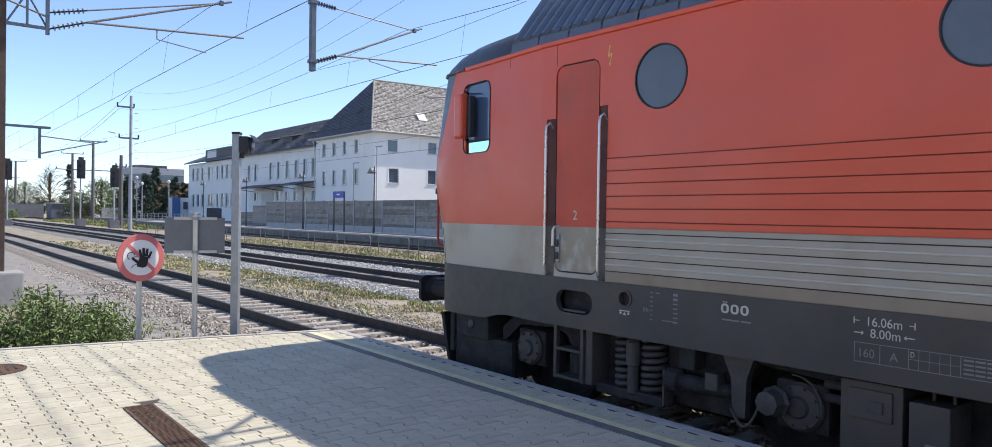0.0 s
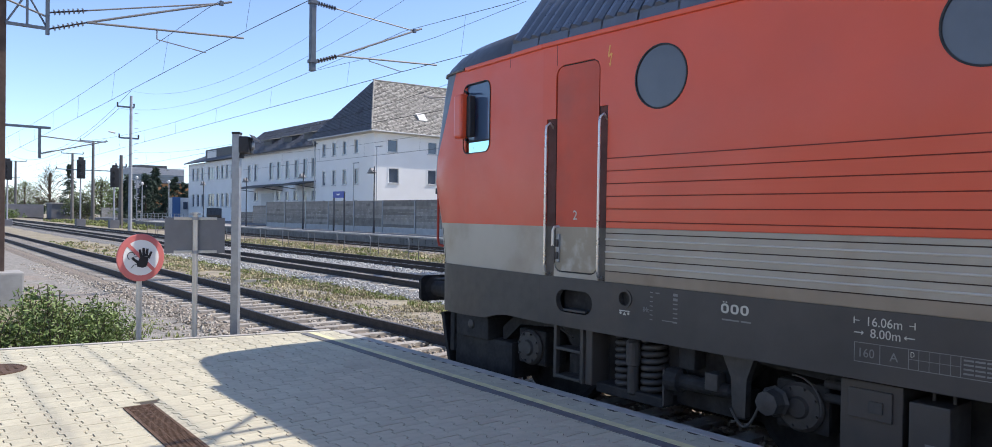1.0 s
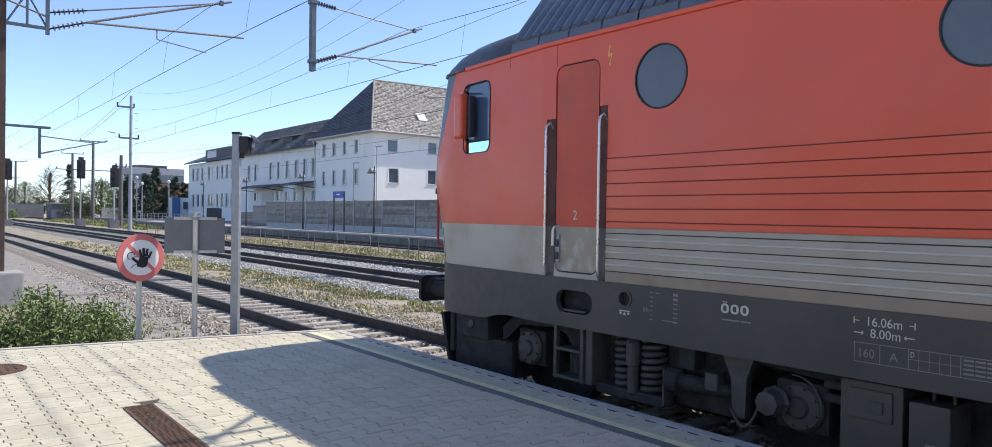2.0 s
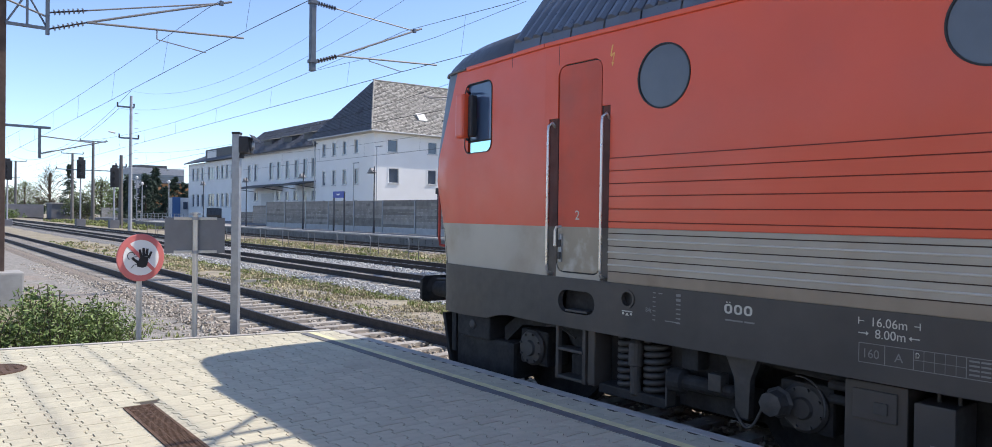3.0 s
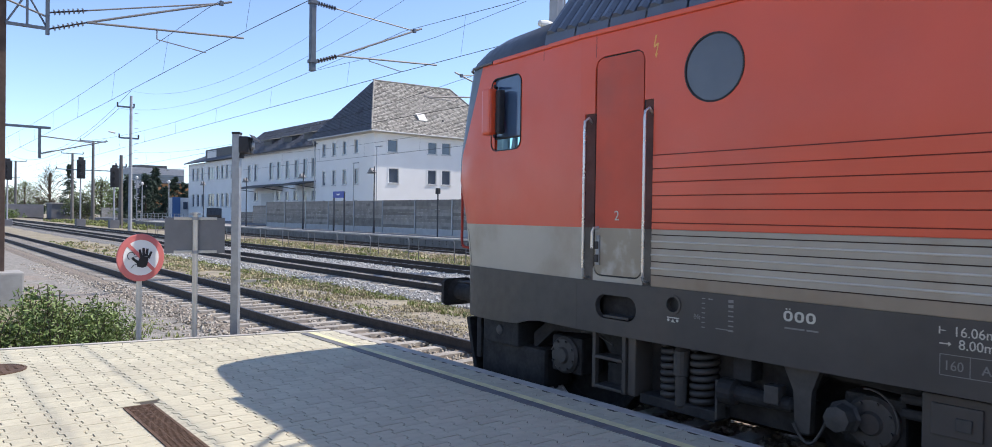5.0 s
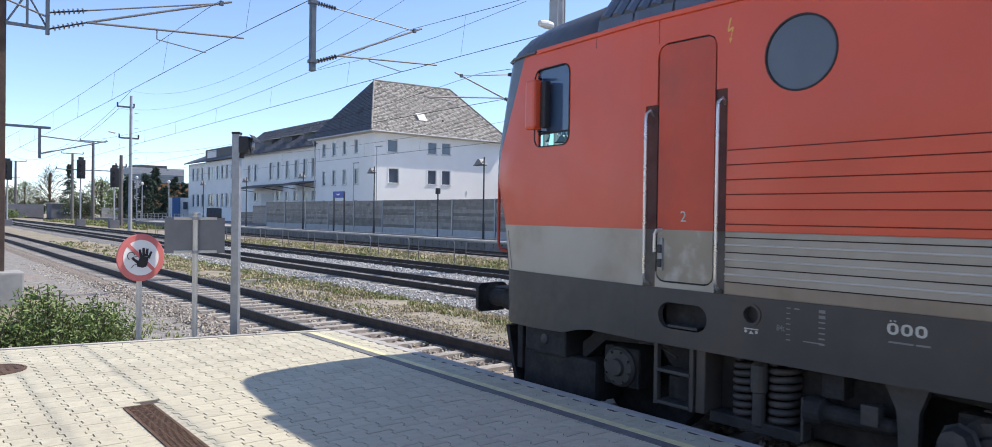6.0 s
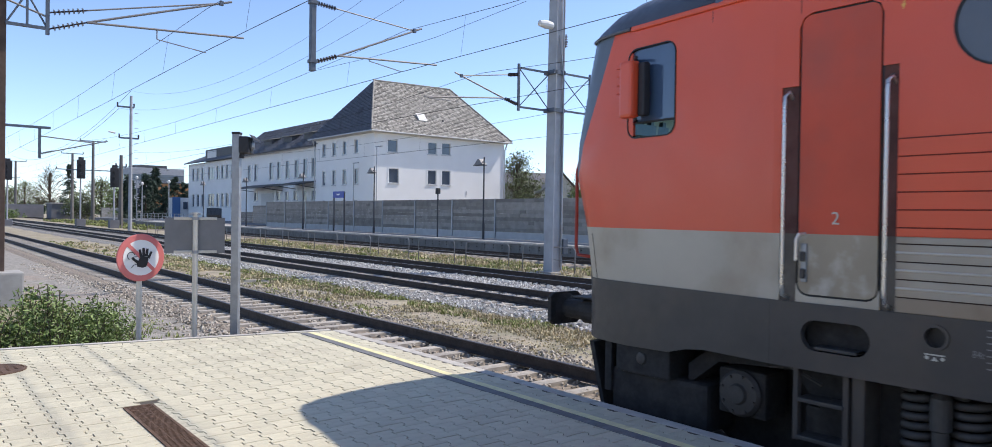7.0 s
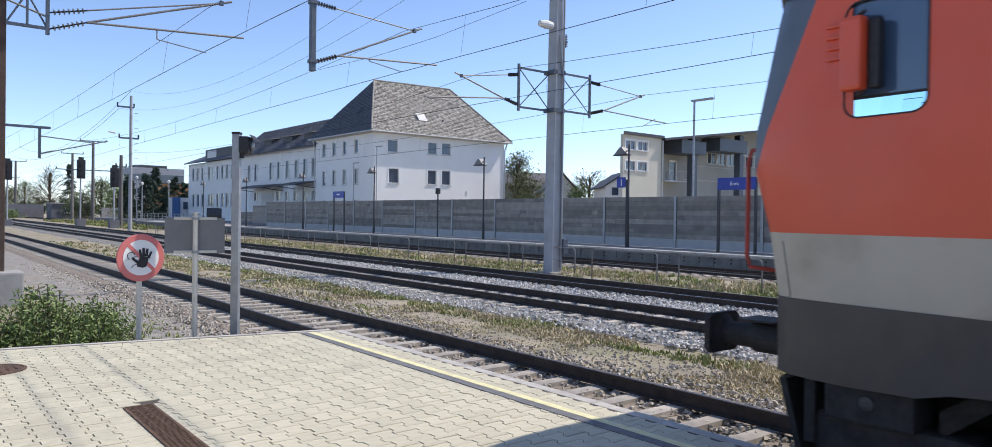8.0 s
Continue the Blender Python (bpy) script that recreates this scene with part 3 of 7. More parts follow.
    part("bump_stop", boxed(-1.36, -1.2, -0.62, -0.46, 0.78, 0.98, 0.012), M_UNDER, b)
    for y in (1.5, -1.5):
        wheel_set(b, y, flip)
    # Added block that stops sunlight leaking through the bogie.
    part("inner_frame", boxed(-0.6, 0.6, -2.2, 2.2, 0.3, 0.98), M_UNDER, b)
    part("cross_beam", boxed(-1.0, 1.0, -0.35, 0.35, 0.45, 0.85, 0.03), M_UNDER, b)
    part("traction_motor", rodded((-0.6, 0.8, 0.62), (0.6, 0.8, 0.62), 0.36, seg=20), M_UNDER, b)
    part("traction_motor", rodded((-0.6, -0.8, 0.62), (0.6, -0.8, 0.62), 0.36, seg=20), M_UNDER, b)
    return b


def build_loco():
    loco = thing("locomotive", "red and grey electric locomotive with dark skirt and round windows", "locomotive", (TRACKS[0], 0, 0))
    rear = 2 * MID - CAB0
    body = part("body", bmesh.new(), M_RED, loco, "red painted locomotive body")
    portholes = [(y, 3.23) for y in (3.97, 1.56, -0.76, -3.17)]

    # near side, red: a sheet with round windows, the cab window and the notch of the door
    door_top = [(4.655, 3.05), (4.655, 3.40), (4.68, 3.465), (4.74, 3.495), (5.14, 3.495), (5.205, 3.465), (5.235, 3.40), (5.235, 2.99)]
    outline = [(rear, STRIPE), (4.555, STRIPE), (4.555, 3.05)] + door_top + [(5.36, 2.99), (5.36, STRIPE), (CAB0, STRIPE), (CAB0, GUTTER), (rear, GUTTER)]
    w0, w1, wz0, wz1 = 0.965, 1.53, 2.745, 3.54
    window = rounded(w0, w1, wz0, wz1, 0.1)
    part("side_sheet", panel(-SIDE, outline, [circle(y, z, 0.272) for y, z in portholes], 0.05), M_RED, body)
    part("side_sheet", panel(SIDE, [(rear, STRIPE), (CAB0, STRIPE), (CAB0, GUTTER), (rear, GUTTER)], (), 0.03), M_RED, body)
    for flip in (False, True):
        for s in (-1, 1):
            m = cab_plane(s, flip)
            part("cab_side", onto(panel(s * 1e-6, [(0, STRIPE), (CABLEN, STRIPE), (CABLEN, GUTTER), (0, GUTTER)], [window], 0.05), m), M_RED, body, "red cab side sheet")
            part("cab_band", onto(panel(s * 1e-6, [(0, SILL), (CABLEN, SILL), (CABLEN, STRIPE), (0, STRIPE)], (), 0.05), m), M_WHITE, body, "dirty light grey lower cab band")
            part("cab_skirt", onto(panel(s * 0.014, [(0, 0.985), (0.6, 0.985), (0.8, 0.96), (1.0, 0.905), (CABLEN, 0.885), (CABLEN, SILL), (0, SILL)], (), 0.05), m), M_SKIRT, body, "dark grey cab skirt")
    low = [(rear, SILL), (4.555, SILL), (4.555, STRIPE), (rear, STRIPE)]
    part("lower_sheet", panel(-SIDE, low, (), 0.05), M_RIBBED, body, "dirty light grey lower body band")
    part("lower_sheet", panel(-SIDE, [(5.36, SILL), (CAB0, SILL), (CAB0, STRIPE), (5.36, STRIPE)], (), 0.06), M_WHITE, body, "dirty light grey lower body band")
    part("lower_sheet", panel(SIDE, [(rear, SILL), (CAB0, SILL), (CAB0, STRIPE), (rear, STRIPE)], (), 0.03), M_WHITE, body, "dirty light grey lower body band")

    # ribbed sheets: horizontal boards with grooves between them
    y0, y1 = 2 * MID - 4.5, 4.548
    for levels, material, label in (((STRIPE, 1.997, 2.111, 2.224, 2.338, 2.452, 2.566), M_RED, "red ribbed side board"),
                                    ((SILL, 1.553, 1.667, 1.78, 1.894, STRIPE), M_RIBBED, "dusty beige-grey ribbed side board")):
        for k, (z0, z1) in enumerate(zip(levels, levels[1:])):
            bm = boxed(-SIDE - 0.012, -SIDE - 0.001, y0, y1, z0 + 0.004, z1 - 0.004, 0.0025)
            board = part("side_board", bm, material if k or material is M_RED else M_RIBBROWN, body, label)
            if material is M_RIBBED and 0 < k < 4:
                part("bead", rodded((-SIDE - 0.013, y0, z0 + 0.058), (-SIDE - 0.013, y1, z0 + 0.058), 0.008, seg=8), M_BEAD, board, "pale bead with painted highlight")
            if z1 != STRIPE:
                # A dark strip paints the groove's shade.
                part("groove", boxed(-SIDE - 0.007, -SIDE - 0.0005, y0, y1, z1 - 0.0045, z1 + 0.0045), M_GROOVERED if material is M_RED else M_GROOVE, body, "dark strip painted as groove shade between the boards")

    # cab nose at both ends
    for flip in (False, True):
        bm = loft(bmesh.new(), (0.885, 1.0, 1.2, SILL), flip, 0.012)
        part("front_skirt", bm, M_SKIRT, body, "dark grey front skirt", smooth=True)
        part("front_band", loft(bmesh.new(), (SILL, 1.6, 1.8, STRIPE), flip), M_WHITE, body, "light grey front band", smooth=True)
        s = -1 if flip else 1
        heights = (STRIPE, 2.1, 2.3, 2.45, 2.58, 2.75, 3.0, 3.25, 3.5, GUTTER)
        for keep, material, name, label in ((False, M_RED, "front_sheet", "red cab front"), (True, M_PILLAR, "front_mask", "blue-grey windscreen surround")):
            bm = loft(bmesh.new(), heights, flip)
            p0, p1 = (7.13, 3.72), (7.66, 2.5)
            if flip:
                p0, p1 = (2 * MID - p0[0], p0[1]), (2 * MID - p1[0], p1[1])
            nrm = Vector((0, (p0[1] - p1[1]) * s, abs(p1[0] - p0[0])))
            bmesh.ops.bisect_plane(bm, geom=bm.verts[:] + bm.edges[:] + bm.faces[:], plane_co=(0, p0[0], p0[1]), plane_no=nrm, clear_inner=keep, clear_outer=not keep)
            if keep:
                glass = [f for f in bm.faces if -1.2 < f.calc_center_median().x * s < 1.31 and 2.6 < f.calc_center_median().z < 3.45]
                gb = bm.copy()
                bmesh.ops.delete(bm, geom=glass, context="FACES")
                bmesh.ops.delete(gb, geom=[f for f in gb.faces if not (-1.2 < f.calc_center_median().x * s < 1.31 and 2.6 < f.calc_center_median().z < 3.45)], context="FACES")
                part("windscreen", gb, M_CLEAR, body, "clear windscreen").visible_shadow = False
            part(name, bm, material, body, label, smooth=True)
        # roof cap over the cab
        bm = bmesh.new()
        rings = []
        for k, (grow, z) in enumerate(((0.0, GUTTER + 0.03), (-0.02, GUTTER + 0.08), (-0.09, GUTTER + 0.2), (-0.2, GUTTER + 0.31), (-0.38, GUTTER + 0.41), (-0.65, GUTTER + 0.48), (-1.1, GUTTER + 0.52))):
            ring = []
            for x, y, _ in [(-1.46, 5.95, 0)] + nose_ring(GUTTER) + [(1.46, 5.95, 0)]:
                f = (abs(x) + grow) / abs(x) if abs(x) > 0.3 else 1 + grow / 1.5
                yy = y + min(0, grow) * 1.6 * max(0, min(1, (y - 5.95) / 1.2))
                ring.append((x * max(0.02, f), yy, z))
            if flip:
                ring = [(-x, 2 * MID - y, z) for x, y, z in ring]
            rings.append([bm.verts.new(p) for p in ring])
        for a, b in zip(rings, rings[1:]):
            for i in range(len(a) - 1):
                bm.faces.new((a[i], b[i], b[i + 1], a[i + 1]))
        bm.faces.new(rings[-1])
        for end in (0, -1):
            bm.faces.new([r[end] for r in rings] + [bm.verts.new((0, 5.95 if not flip else 2 * MID - 5.95, GUTTER + 0.03))])
        bmesh.ops.recalc_face_normals(bm, faces=bm.faces)
        part("cab_roof", bm, M_ROOF, body, "rounded dark cab roof", smooth=True)
        bm = bmesh.new()
        lip = [(x * 1.012, y + 0.012 * (abs(x) < 1.4), z) for x, y, z in nose_ring(GUTTER + 0.005)]
        if flip:
            lip = [(-x, 2 * MID - y, z) for x, y, z in lip]
        tube(bm, lip, 0.016, 6)
        part("roof_lip", bm, M_ROOF, body)

    # raised current collector on the roof
    pan = part("pantograph", boxed(-0.5, 0.5, 2.7, 4.3, 4.47, 4.58, 0.02), M_UNDER, body, "raised single-arm pantograph")
    part("lower_arm", rodded((0, 3.0, 4.58), (0, 4.9, 5.25), 0.05), M_UNDER, pan)
    for s in (-1, 1):
        part("upper_arm", rodded((s * 0.12, 4.9, 5.25), (s * 0.3, 3.9, 6.08), 0.025), M_UNDER, pan)
    for y in (3.75, 4.05):
        part("contact_strip", tubed([(-0.95, y, 5.95), (-0.65, y, 6.12), (0.65, y, 6.12), (0.95, y, 5.95)], 0.03, 6), M_UNDER, pan)

    # creases where the front joins the sides, their shade drawn as dark tubes
    for s in (-1, 1):
        part("front_seam", tubed([(s * 1.288, 7.375 + nose_shift(z), z) for z in (1.46, 1.6, 1.75, 1.88)], 0.003, 6), M_SLOTGREY, body)

    # gutter, roof deck and the sloping cooling grilles
    for s in (-1, 1):
        part("gutter", boxed(*sorted((s * 1.475, s * 1.525)), rear, CAB0, GUTTER - 0.02, GUTTER + 0.025, 0.01), M_RED, body, "red rain gutter")
        for flip in (False, True):
            part("gutter", onto(boxed(-0.025, 0.025, 0, CABLEN, GUTTER - 0.02, GUTTER + 0.025, 0.01), cab_plane(s, flip)), M_RED, body, "red rain gutter")
    ra, rb = 2 * MID - 5.97, 5.97
    bm = prismed([(-1.44, ra, 3.72), (-0.9, ra, 4.40), (-0.72, ra, 4.47), (0.72, ra, 4.47), (0.9, ra, 4.40), (1.44, ra, 3.72)], (0, rb - ra, 0))
    part("roof", bm, M_ROOF, body, "dark slate-grey machine roof")
    module = 0.43
    for s in (-1, 1):
        i = 0
        y = rb
        while y - module > (1.2 if s < 0 else 4.0):
            q = part("grille_box", prismed([(s * 1.478, y - module + 0.012, 3.735), (s * 1.478, y - 0.012, 3.735), (s * 1.455, y - 0.012, 3.85), (s * 1.455, y - module + 0.012, 3.85)], (-s * 0.1, 0, 0.015)), M_FIN, body, "dark ledge box under the roof grille")
            for k in range(3):
                ya = y - 0.02 - k * module / 3
                a = Vector((s * 1.43, ya, 3.82))
                b = Vector((s * 0.9, ya, 4.50))
                pr = [a, a + Vector((0, -0.125, 0)), a + Vector((s * 0.035, -0.12, 0.027)), a + Vector((s * 0.06, -0.085, 0.047)), a + Vector((s * 0.06, -0.045, 0.047)), a + Vector((s * 0.03, -0.006, 0.024))]
                part("grille_fin", prismed(pr, b - a), M_FIN, body, "rounded roof louvre with sky blue in its grey")
            y -= module
            i += 1

    # round windows
    for y, z in portholes:
        w = part("round_window", panel(-SIDE - 0.006, circle(y, z, 0.275, 40), [circle(y, z, 0.261, 40)], 0.03), M_RUBBER, body, "round window with black rubber ring")
        part("pane", lathed([(0.265, 0.0), (0.265, 0.012), (0.2, 0.012)], (-SIDE + 0.005, y, z), "x", 28), M_PORTHOLE, w, "round glass, greyed as reflection")

    # cab window, frame, half lowered pane, mirror
    m = cab_plane()
    cw = part("cab_window", onto(panel(-0.008, rounded(w0 - 0.004, w1 + 0.004, wz0 - 0.004, wz1 + 0.004, 0.104), [rounded(w0 + 0.006, w1 - 0.006, wz0 + 0.006, wz1 - 0.006, 0.097)], 0.05), m), M_RUBBER, body, "black rubber window frame")
    part("pane", onto(boxed(0.02, 0.028, w0, w1, 2.885, wz1), m), M_TINT, cw, "half-lowered side window with sky blue in its colour")
    part("pane_edge", onto(boxed(0.015, 0.033, w0, w1, 2.873, 2.89), m), M_RUBBER, cw)
    part("far_pane", onto(boxed(-0.028, -0.02, w0, w1, wz0, wz1), cab_plane(1)), M_CYAN, cw, "clear greenish far side window").visible_shadow = False
    mi = part("wing_mirror", onto(boxed(-0.17, -0.06, 1.32, 1.48, 2.91, 3.41, 0.03), m), M_RED, body, "red folded wing mirror")
    part("mirror_back", onto(boxed(-0.1, -0.02, 1.235, 1.315, 2.92, 3.39, 0.02), m), M_BLACKBOX, mi, "black mirror housing")
    for z in (2.9, 3.44):
        part("mirror_arm", onto(tubed([(-0.09, 1.34, z), (-0.05, 1.4, z), (0.01, 1.44, z)], 0.014, 6), m), M_BLACKBOX, mi)
    for z in (3.17, 3.245, 3.32, 3.4):
        part("hinge_bracket", boxed(-1.38, -1.325, 6.93, 7.07, z - 0.012, z + 0.012, 0.004), M_RED, body)
    # cab inside
    part("cab_wall", boxed(-1.42, 1.42, 5.5, 5.54, 1.0, 3.68), M_BLACKBOX, body)
    part("cab_floor", boxed(-1.25, 1.25, 5.5, 7.0, 1.5, 1.55), M_BLACKBOX, body)
    part("driver_desk", boxed(-0.9, 0.9, 6.95, 7.4, 1.6, 2.45, 0.05), M_BLACKBOX, body)

    # door with its slots and grab rails
    door = part("door", panel(-SIDE + 0.006, rounded(4.672, 5.218, STRIPE + 0.0, 3.48, 0.075)[:12] + [(4.672, STRIPE), (5.218, STRIPE)], (), 0.04), M_DOOR, body, "dusty red cab door with rounded corners")
    lowdoor = [(5.218, STRIPE), (4.672, STRIPE)] + [p for p in rounded(4.672, 5.218, 1.515, 2.4, 0.075)[12:]]
    part("door_base", panel(-SIDE + 0.006, lowdoor, (), 0.04), M_SCUFFED, door, "scuffed light grey lower door")
    part("door_seal", boxed(-SIDE + 0.02, -SIDE + 0.05, 4.55, 5.405, SILL, 3.53), M_RUBBER, door)
    part("door_sill", panel(-SIDE + 0.004, [(5.235, SILL)] + [(4.655, SILL), (4.655, 1.56)] + [(4.672 - 0.012 + 0.085 * (1 - math.cos(radians(a))), 1.50 + 0.085 * (1 - math.sin(radians(a)))) for a in (0, 30, 60, 90)]
                              + [(5.218 + 0.012 - 0.085 * (1 - math.cos(radians(a))), 1.50 + 0.085 * (1 - math.sin(radians(a)))) for a in (90, 60, 30, 0)] + [(5.235, 1.56)], (), 0.03), M_WHITE, door)
    for y0, y1, top in ((5.238, 5.36, 3.0), (4.555, 4.652, 3.06)):
        # Shallow boxes; the recess's shade is in their dark colour, with dust.
        part("handrail_slot", boxed(-SIDE + 0.014, -SIDE + 0.09, y0, y1, STRIPE, top), M_SLOT, door, "dusty red recess behind the handrail, darkened as shade")
        part("handrail_slot", boxed(-SIDE + 0.014, -SIDE + 0.09, y0, y1, SILL, STRIPE), M_SLOTGREY, door, "dusty grey recess behind the handrail, darkened as shade")
    for y, top in ((5.305, 2.955), (4.60, 2.98)):
        pts = [(-SIDE + 0.03, y - 0.02, top - 0.06), (-SIDE - 0.02, y - 0.012, top - 0.005), (-SIDE - 0.055, y, top - 0.04), (-SIDE - 0.06, y, top - 0.1), (-SIDE - 0.06, y, 1.58), (-SIDE - 0.05, y, 1.5), (-SIDE + 0.03, y - 0.01, 1.47)]
        part("handrail", tubed(pts, 0.014, 8), M_CHROME, door, "worn steel handrail", smooth=True)
    part("door_handle", tubed([(-SIDE + 0.01, 5.175, 1.94), (-SIDE - 0.035, 5.195, 1.935), (-SIDE - 0.04, 5.21, 1.9), (-SIDE - 0.04, 5.212, 1.75)], 0.014, 8), M_CHROME, door, "bright steel door handle")
    part("lock_plate", boxed(-SIDE - 0.012, -SIDE + 0.008, 5.15, 5.19, 1.6, 1.87, 0.004), M_GALV, door, "grey lock plate")
    for z in (1.78, 1.66):
        part("lock", boxed(-SIDE - 0.03, -SIDE, 5.155, 5.19, z - 0.035, z + 0.035, 0.008), M_SPRING, door)

    # dark skirt with its openings
    sk = [(rear, 0.985), (CAB0, 0.985), (CAB0, SILL), (rear, SILL)]
    skirt = part("skirt", panel(-SIDE - 0.014, sk, [rounded(4.70, 5.18, 1.125, 1.34, 0.105), circle(4.31, 1.325, 0.062, 20)], 0.06), M_SKIRT, body, "dark grey side skirt with an oval step opening")
    part("skirt", panel(SIDE + 0.014, sk, (), 0.04), M_SKIRT, body, "dark grey side skirt")
    part("step_recess", boxed(-SIDE + 0.12, -SIDE + 0.14, 4.68, 5.2, 1.1, 1.36), M_UNDER, skirt)
    part("step_bar", boxed(-SIDE - 0.016, -SIDE + 0.1, 4.79, 5.08, 1.135, 1.158, 0.005), M_SPRING, skirt, "grey step bar")
    # A black disc paints the darkness of the deep hole.
    part("socket", lathed([(0.075, 0.03), (0.075, 0.04), (0.02, 0.04)], (-SIDE, 4.31, 1.325), "x", 18), M_RUBBER, skirt)
    part("socket_ring", panel(-SIDE - 0.024, circle(4.31, 1.325, 0.082, 22), [circle(4.31, 1.325, 0.062, 22)], 0.04), M_SKIRT, skirt)
    part("underframe", boxed(-1.28, 1.28, 2 * MID - 7.2, 7.2, 1.0, 1.42), M_UNDER, body)
    part("inner_body", boxed(-1.44, 1.44, 2 * MID - 5.5, 5.5, 1.42, 3.7), M_UNDER, body)

    # buffers, coupling gear, front rail
    for end in (1, -1):
        fy = lambda y: y if end > 0 else 2 * MID - y
        for s in (-1, 1):
            cx = s * 0.875
            prof = [(0.13, 7.55), (0.13, 7.86), (0.105, 7.87), (0.1, 8.14), (0.16, 8.18)]
            bf = part("buffer", lathed([(r, fy(y)) for r, y in (prof if end > 0 else prof[::-1])], (cx, 0, 1.06), "y", 20), M_UNDER, body, "black round buffer", smooth=False)
            plate = [(cx + a * 0.31 - (0.31 if a > 0 else -0.31) * 0 , fy(8.18), 1.06 + b * 0.17) for a, b in ((-0.72, -0.75), (-0.55, -1), (0.55, -1), (0.72, -0.75), (0.72, 0.75), (0.55, 1), (-0.55, 1), (-0.72, 0.75))]
            part("buffer_plate", prismed(plate, (0, 0.05 * end, 0)), M_UNDER, bf)
            part("front_rail", tubed([(s * 1.03, fy(7.7), 2.6), (s * 1.06, fy(7.83), 2.6), (s * 1.06, fy(7.86), 2.5), (s * 1.06, fy(7.86), 1.74), (s * 1.06, fy(7.83), 1.65), (s * 1.02, fy(7.6), 1.63)], 0.018, 8), M_DARKRED, body, "dark red front grab rail", smooth=True)
            part("buffer_step", boxed(cx - 0.16, cx + 0.16, *sorted((fy(7.62), fy(7.95))), 1.2, 1.215), M_UNDER, bf)
        part("coupling_hook", tubed([(0, fy(7.5), 1.06), (0, fy(7.95), 1.06), (0, fy(8.02), 1.0), (0, fy(7.98), 0.9)], 0.035, 8), M_UNDER, body)
        part("snow_plough", prismed([(-1.3, fy(7.25), 0.22), (-1.3, fy(7.42), 0.85), (0, fy(7.75), 0.85), (1.3, fy(7.42), 0.85), (1.3, fy(7.25), 0.22), (0, fy(7.6), 0.22)], (0, -0.05 * end, 0)), M_UNDER, body)
    # boxes under the floor
    fb = part("front_box", boxed(-1.34, -0.95, 6.45, 7.05, 0.64, 0.9, 0.02), M_UNDER, body, "dark grey sand box")
    part("box_lock", lathed([(0.02, -0.02), (0.05, -0.012), (0.055, 0.0)], (-1.345, 6.75, 0.79), "x", 12), M_SPRING, fb)
    part("front_guard", boxed(-1.28, -0.85, 6.1, 7.15, 0.25, 0.66, 0.05), M_UNDER, body)
    # Added filler that hides the sunlit ballast behind the guard.
    part("buffer_beam", boxed(-0.84, 1.2, 6.3, 7.1, 0.3, 0.95, 0.03), M_UNDER, body)
    part("hanger", boxed(-1.3, -1.26, 7.14, 7.22, 0.42, 0.93, 0.006), M_UNDER, body)
    ladder = part("ladder", boxed(-1.46, -1.41, 5.22, 5.26, 0.46, 1.0, 0.006), M_SKIRT, body, "dark steel step ladder")
    part("ladder_side", boxed(-1.46, -1.41, 4.86, 4.9, 0.46, 1.0, 0.006), M_SKIRT, ladder)
    for z in (0.47, 0.74):
        part("rung", boxed(-1.47, -1.3, 4.89, 5.23, z, z + 0.03, 0.006), M_SPRING, ladder)
    part("pillar_box", boxed(-1.44, -1.2, 4.76, 4.85, 0.46, 0.98, 0.015), M_SKIRT, body)
    for y0, y1, z0, z1 in ((2.03, 2.44, 0.42, 0.96), (-1.2, 0.9, 0.45, 0.96)):
        eb = part("equipment_box", boxed(-1.42, -0.8, y0, y1, z0, z1, 0.015), M_SKIRT, body, "dark grey underfloor box")
        part("box_lid", boxed(-1.44, -1.41, y0 + 0.06, y1 - 0.06, z1 - 0.25, z1 - 0.05, 0.008), M_SKIRT, eb)
        part("latch", boxed(-1.455, -1.43, (y0 + y1) / 2 - 0.09, (y0 + y1) / 2 + 0.0, z1 - 0.2, z1 - 0.12, 0.006), M_SPRING, eb)
    eb = part("equipment_box", boxed(-1.46, -1.1, 1.74, 1.98, 0.3, 0.89, 0.012), M_SKIRT, body, "small grey underfloor box")
    for dy in (0.06, 0.18):
        part("box_stud", rodded((-1.3, 1.71 + dy, 0.89), (-1.3, 1.71 + dy, 0.97), 0.012), M_SPRING, eb)
    part("box_scratch", boxed(-1.463, -1.459, 1.78, 1.88, 0.62, 0.64), M_FADED, eb)
    # Added block that keeps light from passing between the bogies.
    part("transformer_tank", boxed(-0.95, 0.95, -1.5, 2.2, 0.28, 0.98, 0.04), M_UNDER, body)
    for z in (0.72, 0.62, 0.52):
        part("cooling_tube", rodded((-1.3, 2.45, z + 0.25), (-1.3, 2.6, z + 0.25), 0.035), M_UNDER, body)
    part("air_pipe", tubed([(-1.35, 5.1, 0.86), (-1.36, 5.35, 0.96), (-1.36, 5.5, 0.93)], 0.012, 6), M_SPRING, body)

    build_bogie(body, 4.3, False)
    build_bogie(body, 2 * MID - 4.3, True)

    # lettering on the side; a sheet faces -x, its text runs towards -y
    def on_side(y, z, x=-SIDE - 0.0165):
        return Matrix.Translation((x, y, z)) @ Matrix(((0, 0, -1, 0), (-1, 0, 0, 0), (0, 1, 0, 0), (0, 0, 0, 1)))

    writing("door_number", "2", 0.125, on_side(4.985, 2.01, -SIDE + 0.002), M_CREAM, body, "cream door number")
    writing("length_marking", "16.06m", 0.085, on_side(2.235, 1.348), M_CREAM, body, "cream length marking", 0.92)
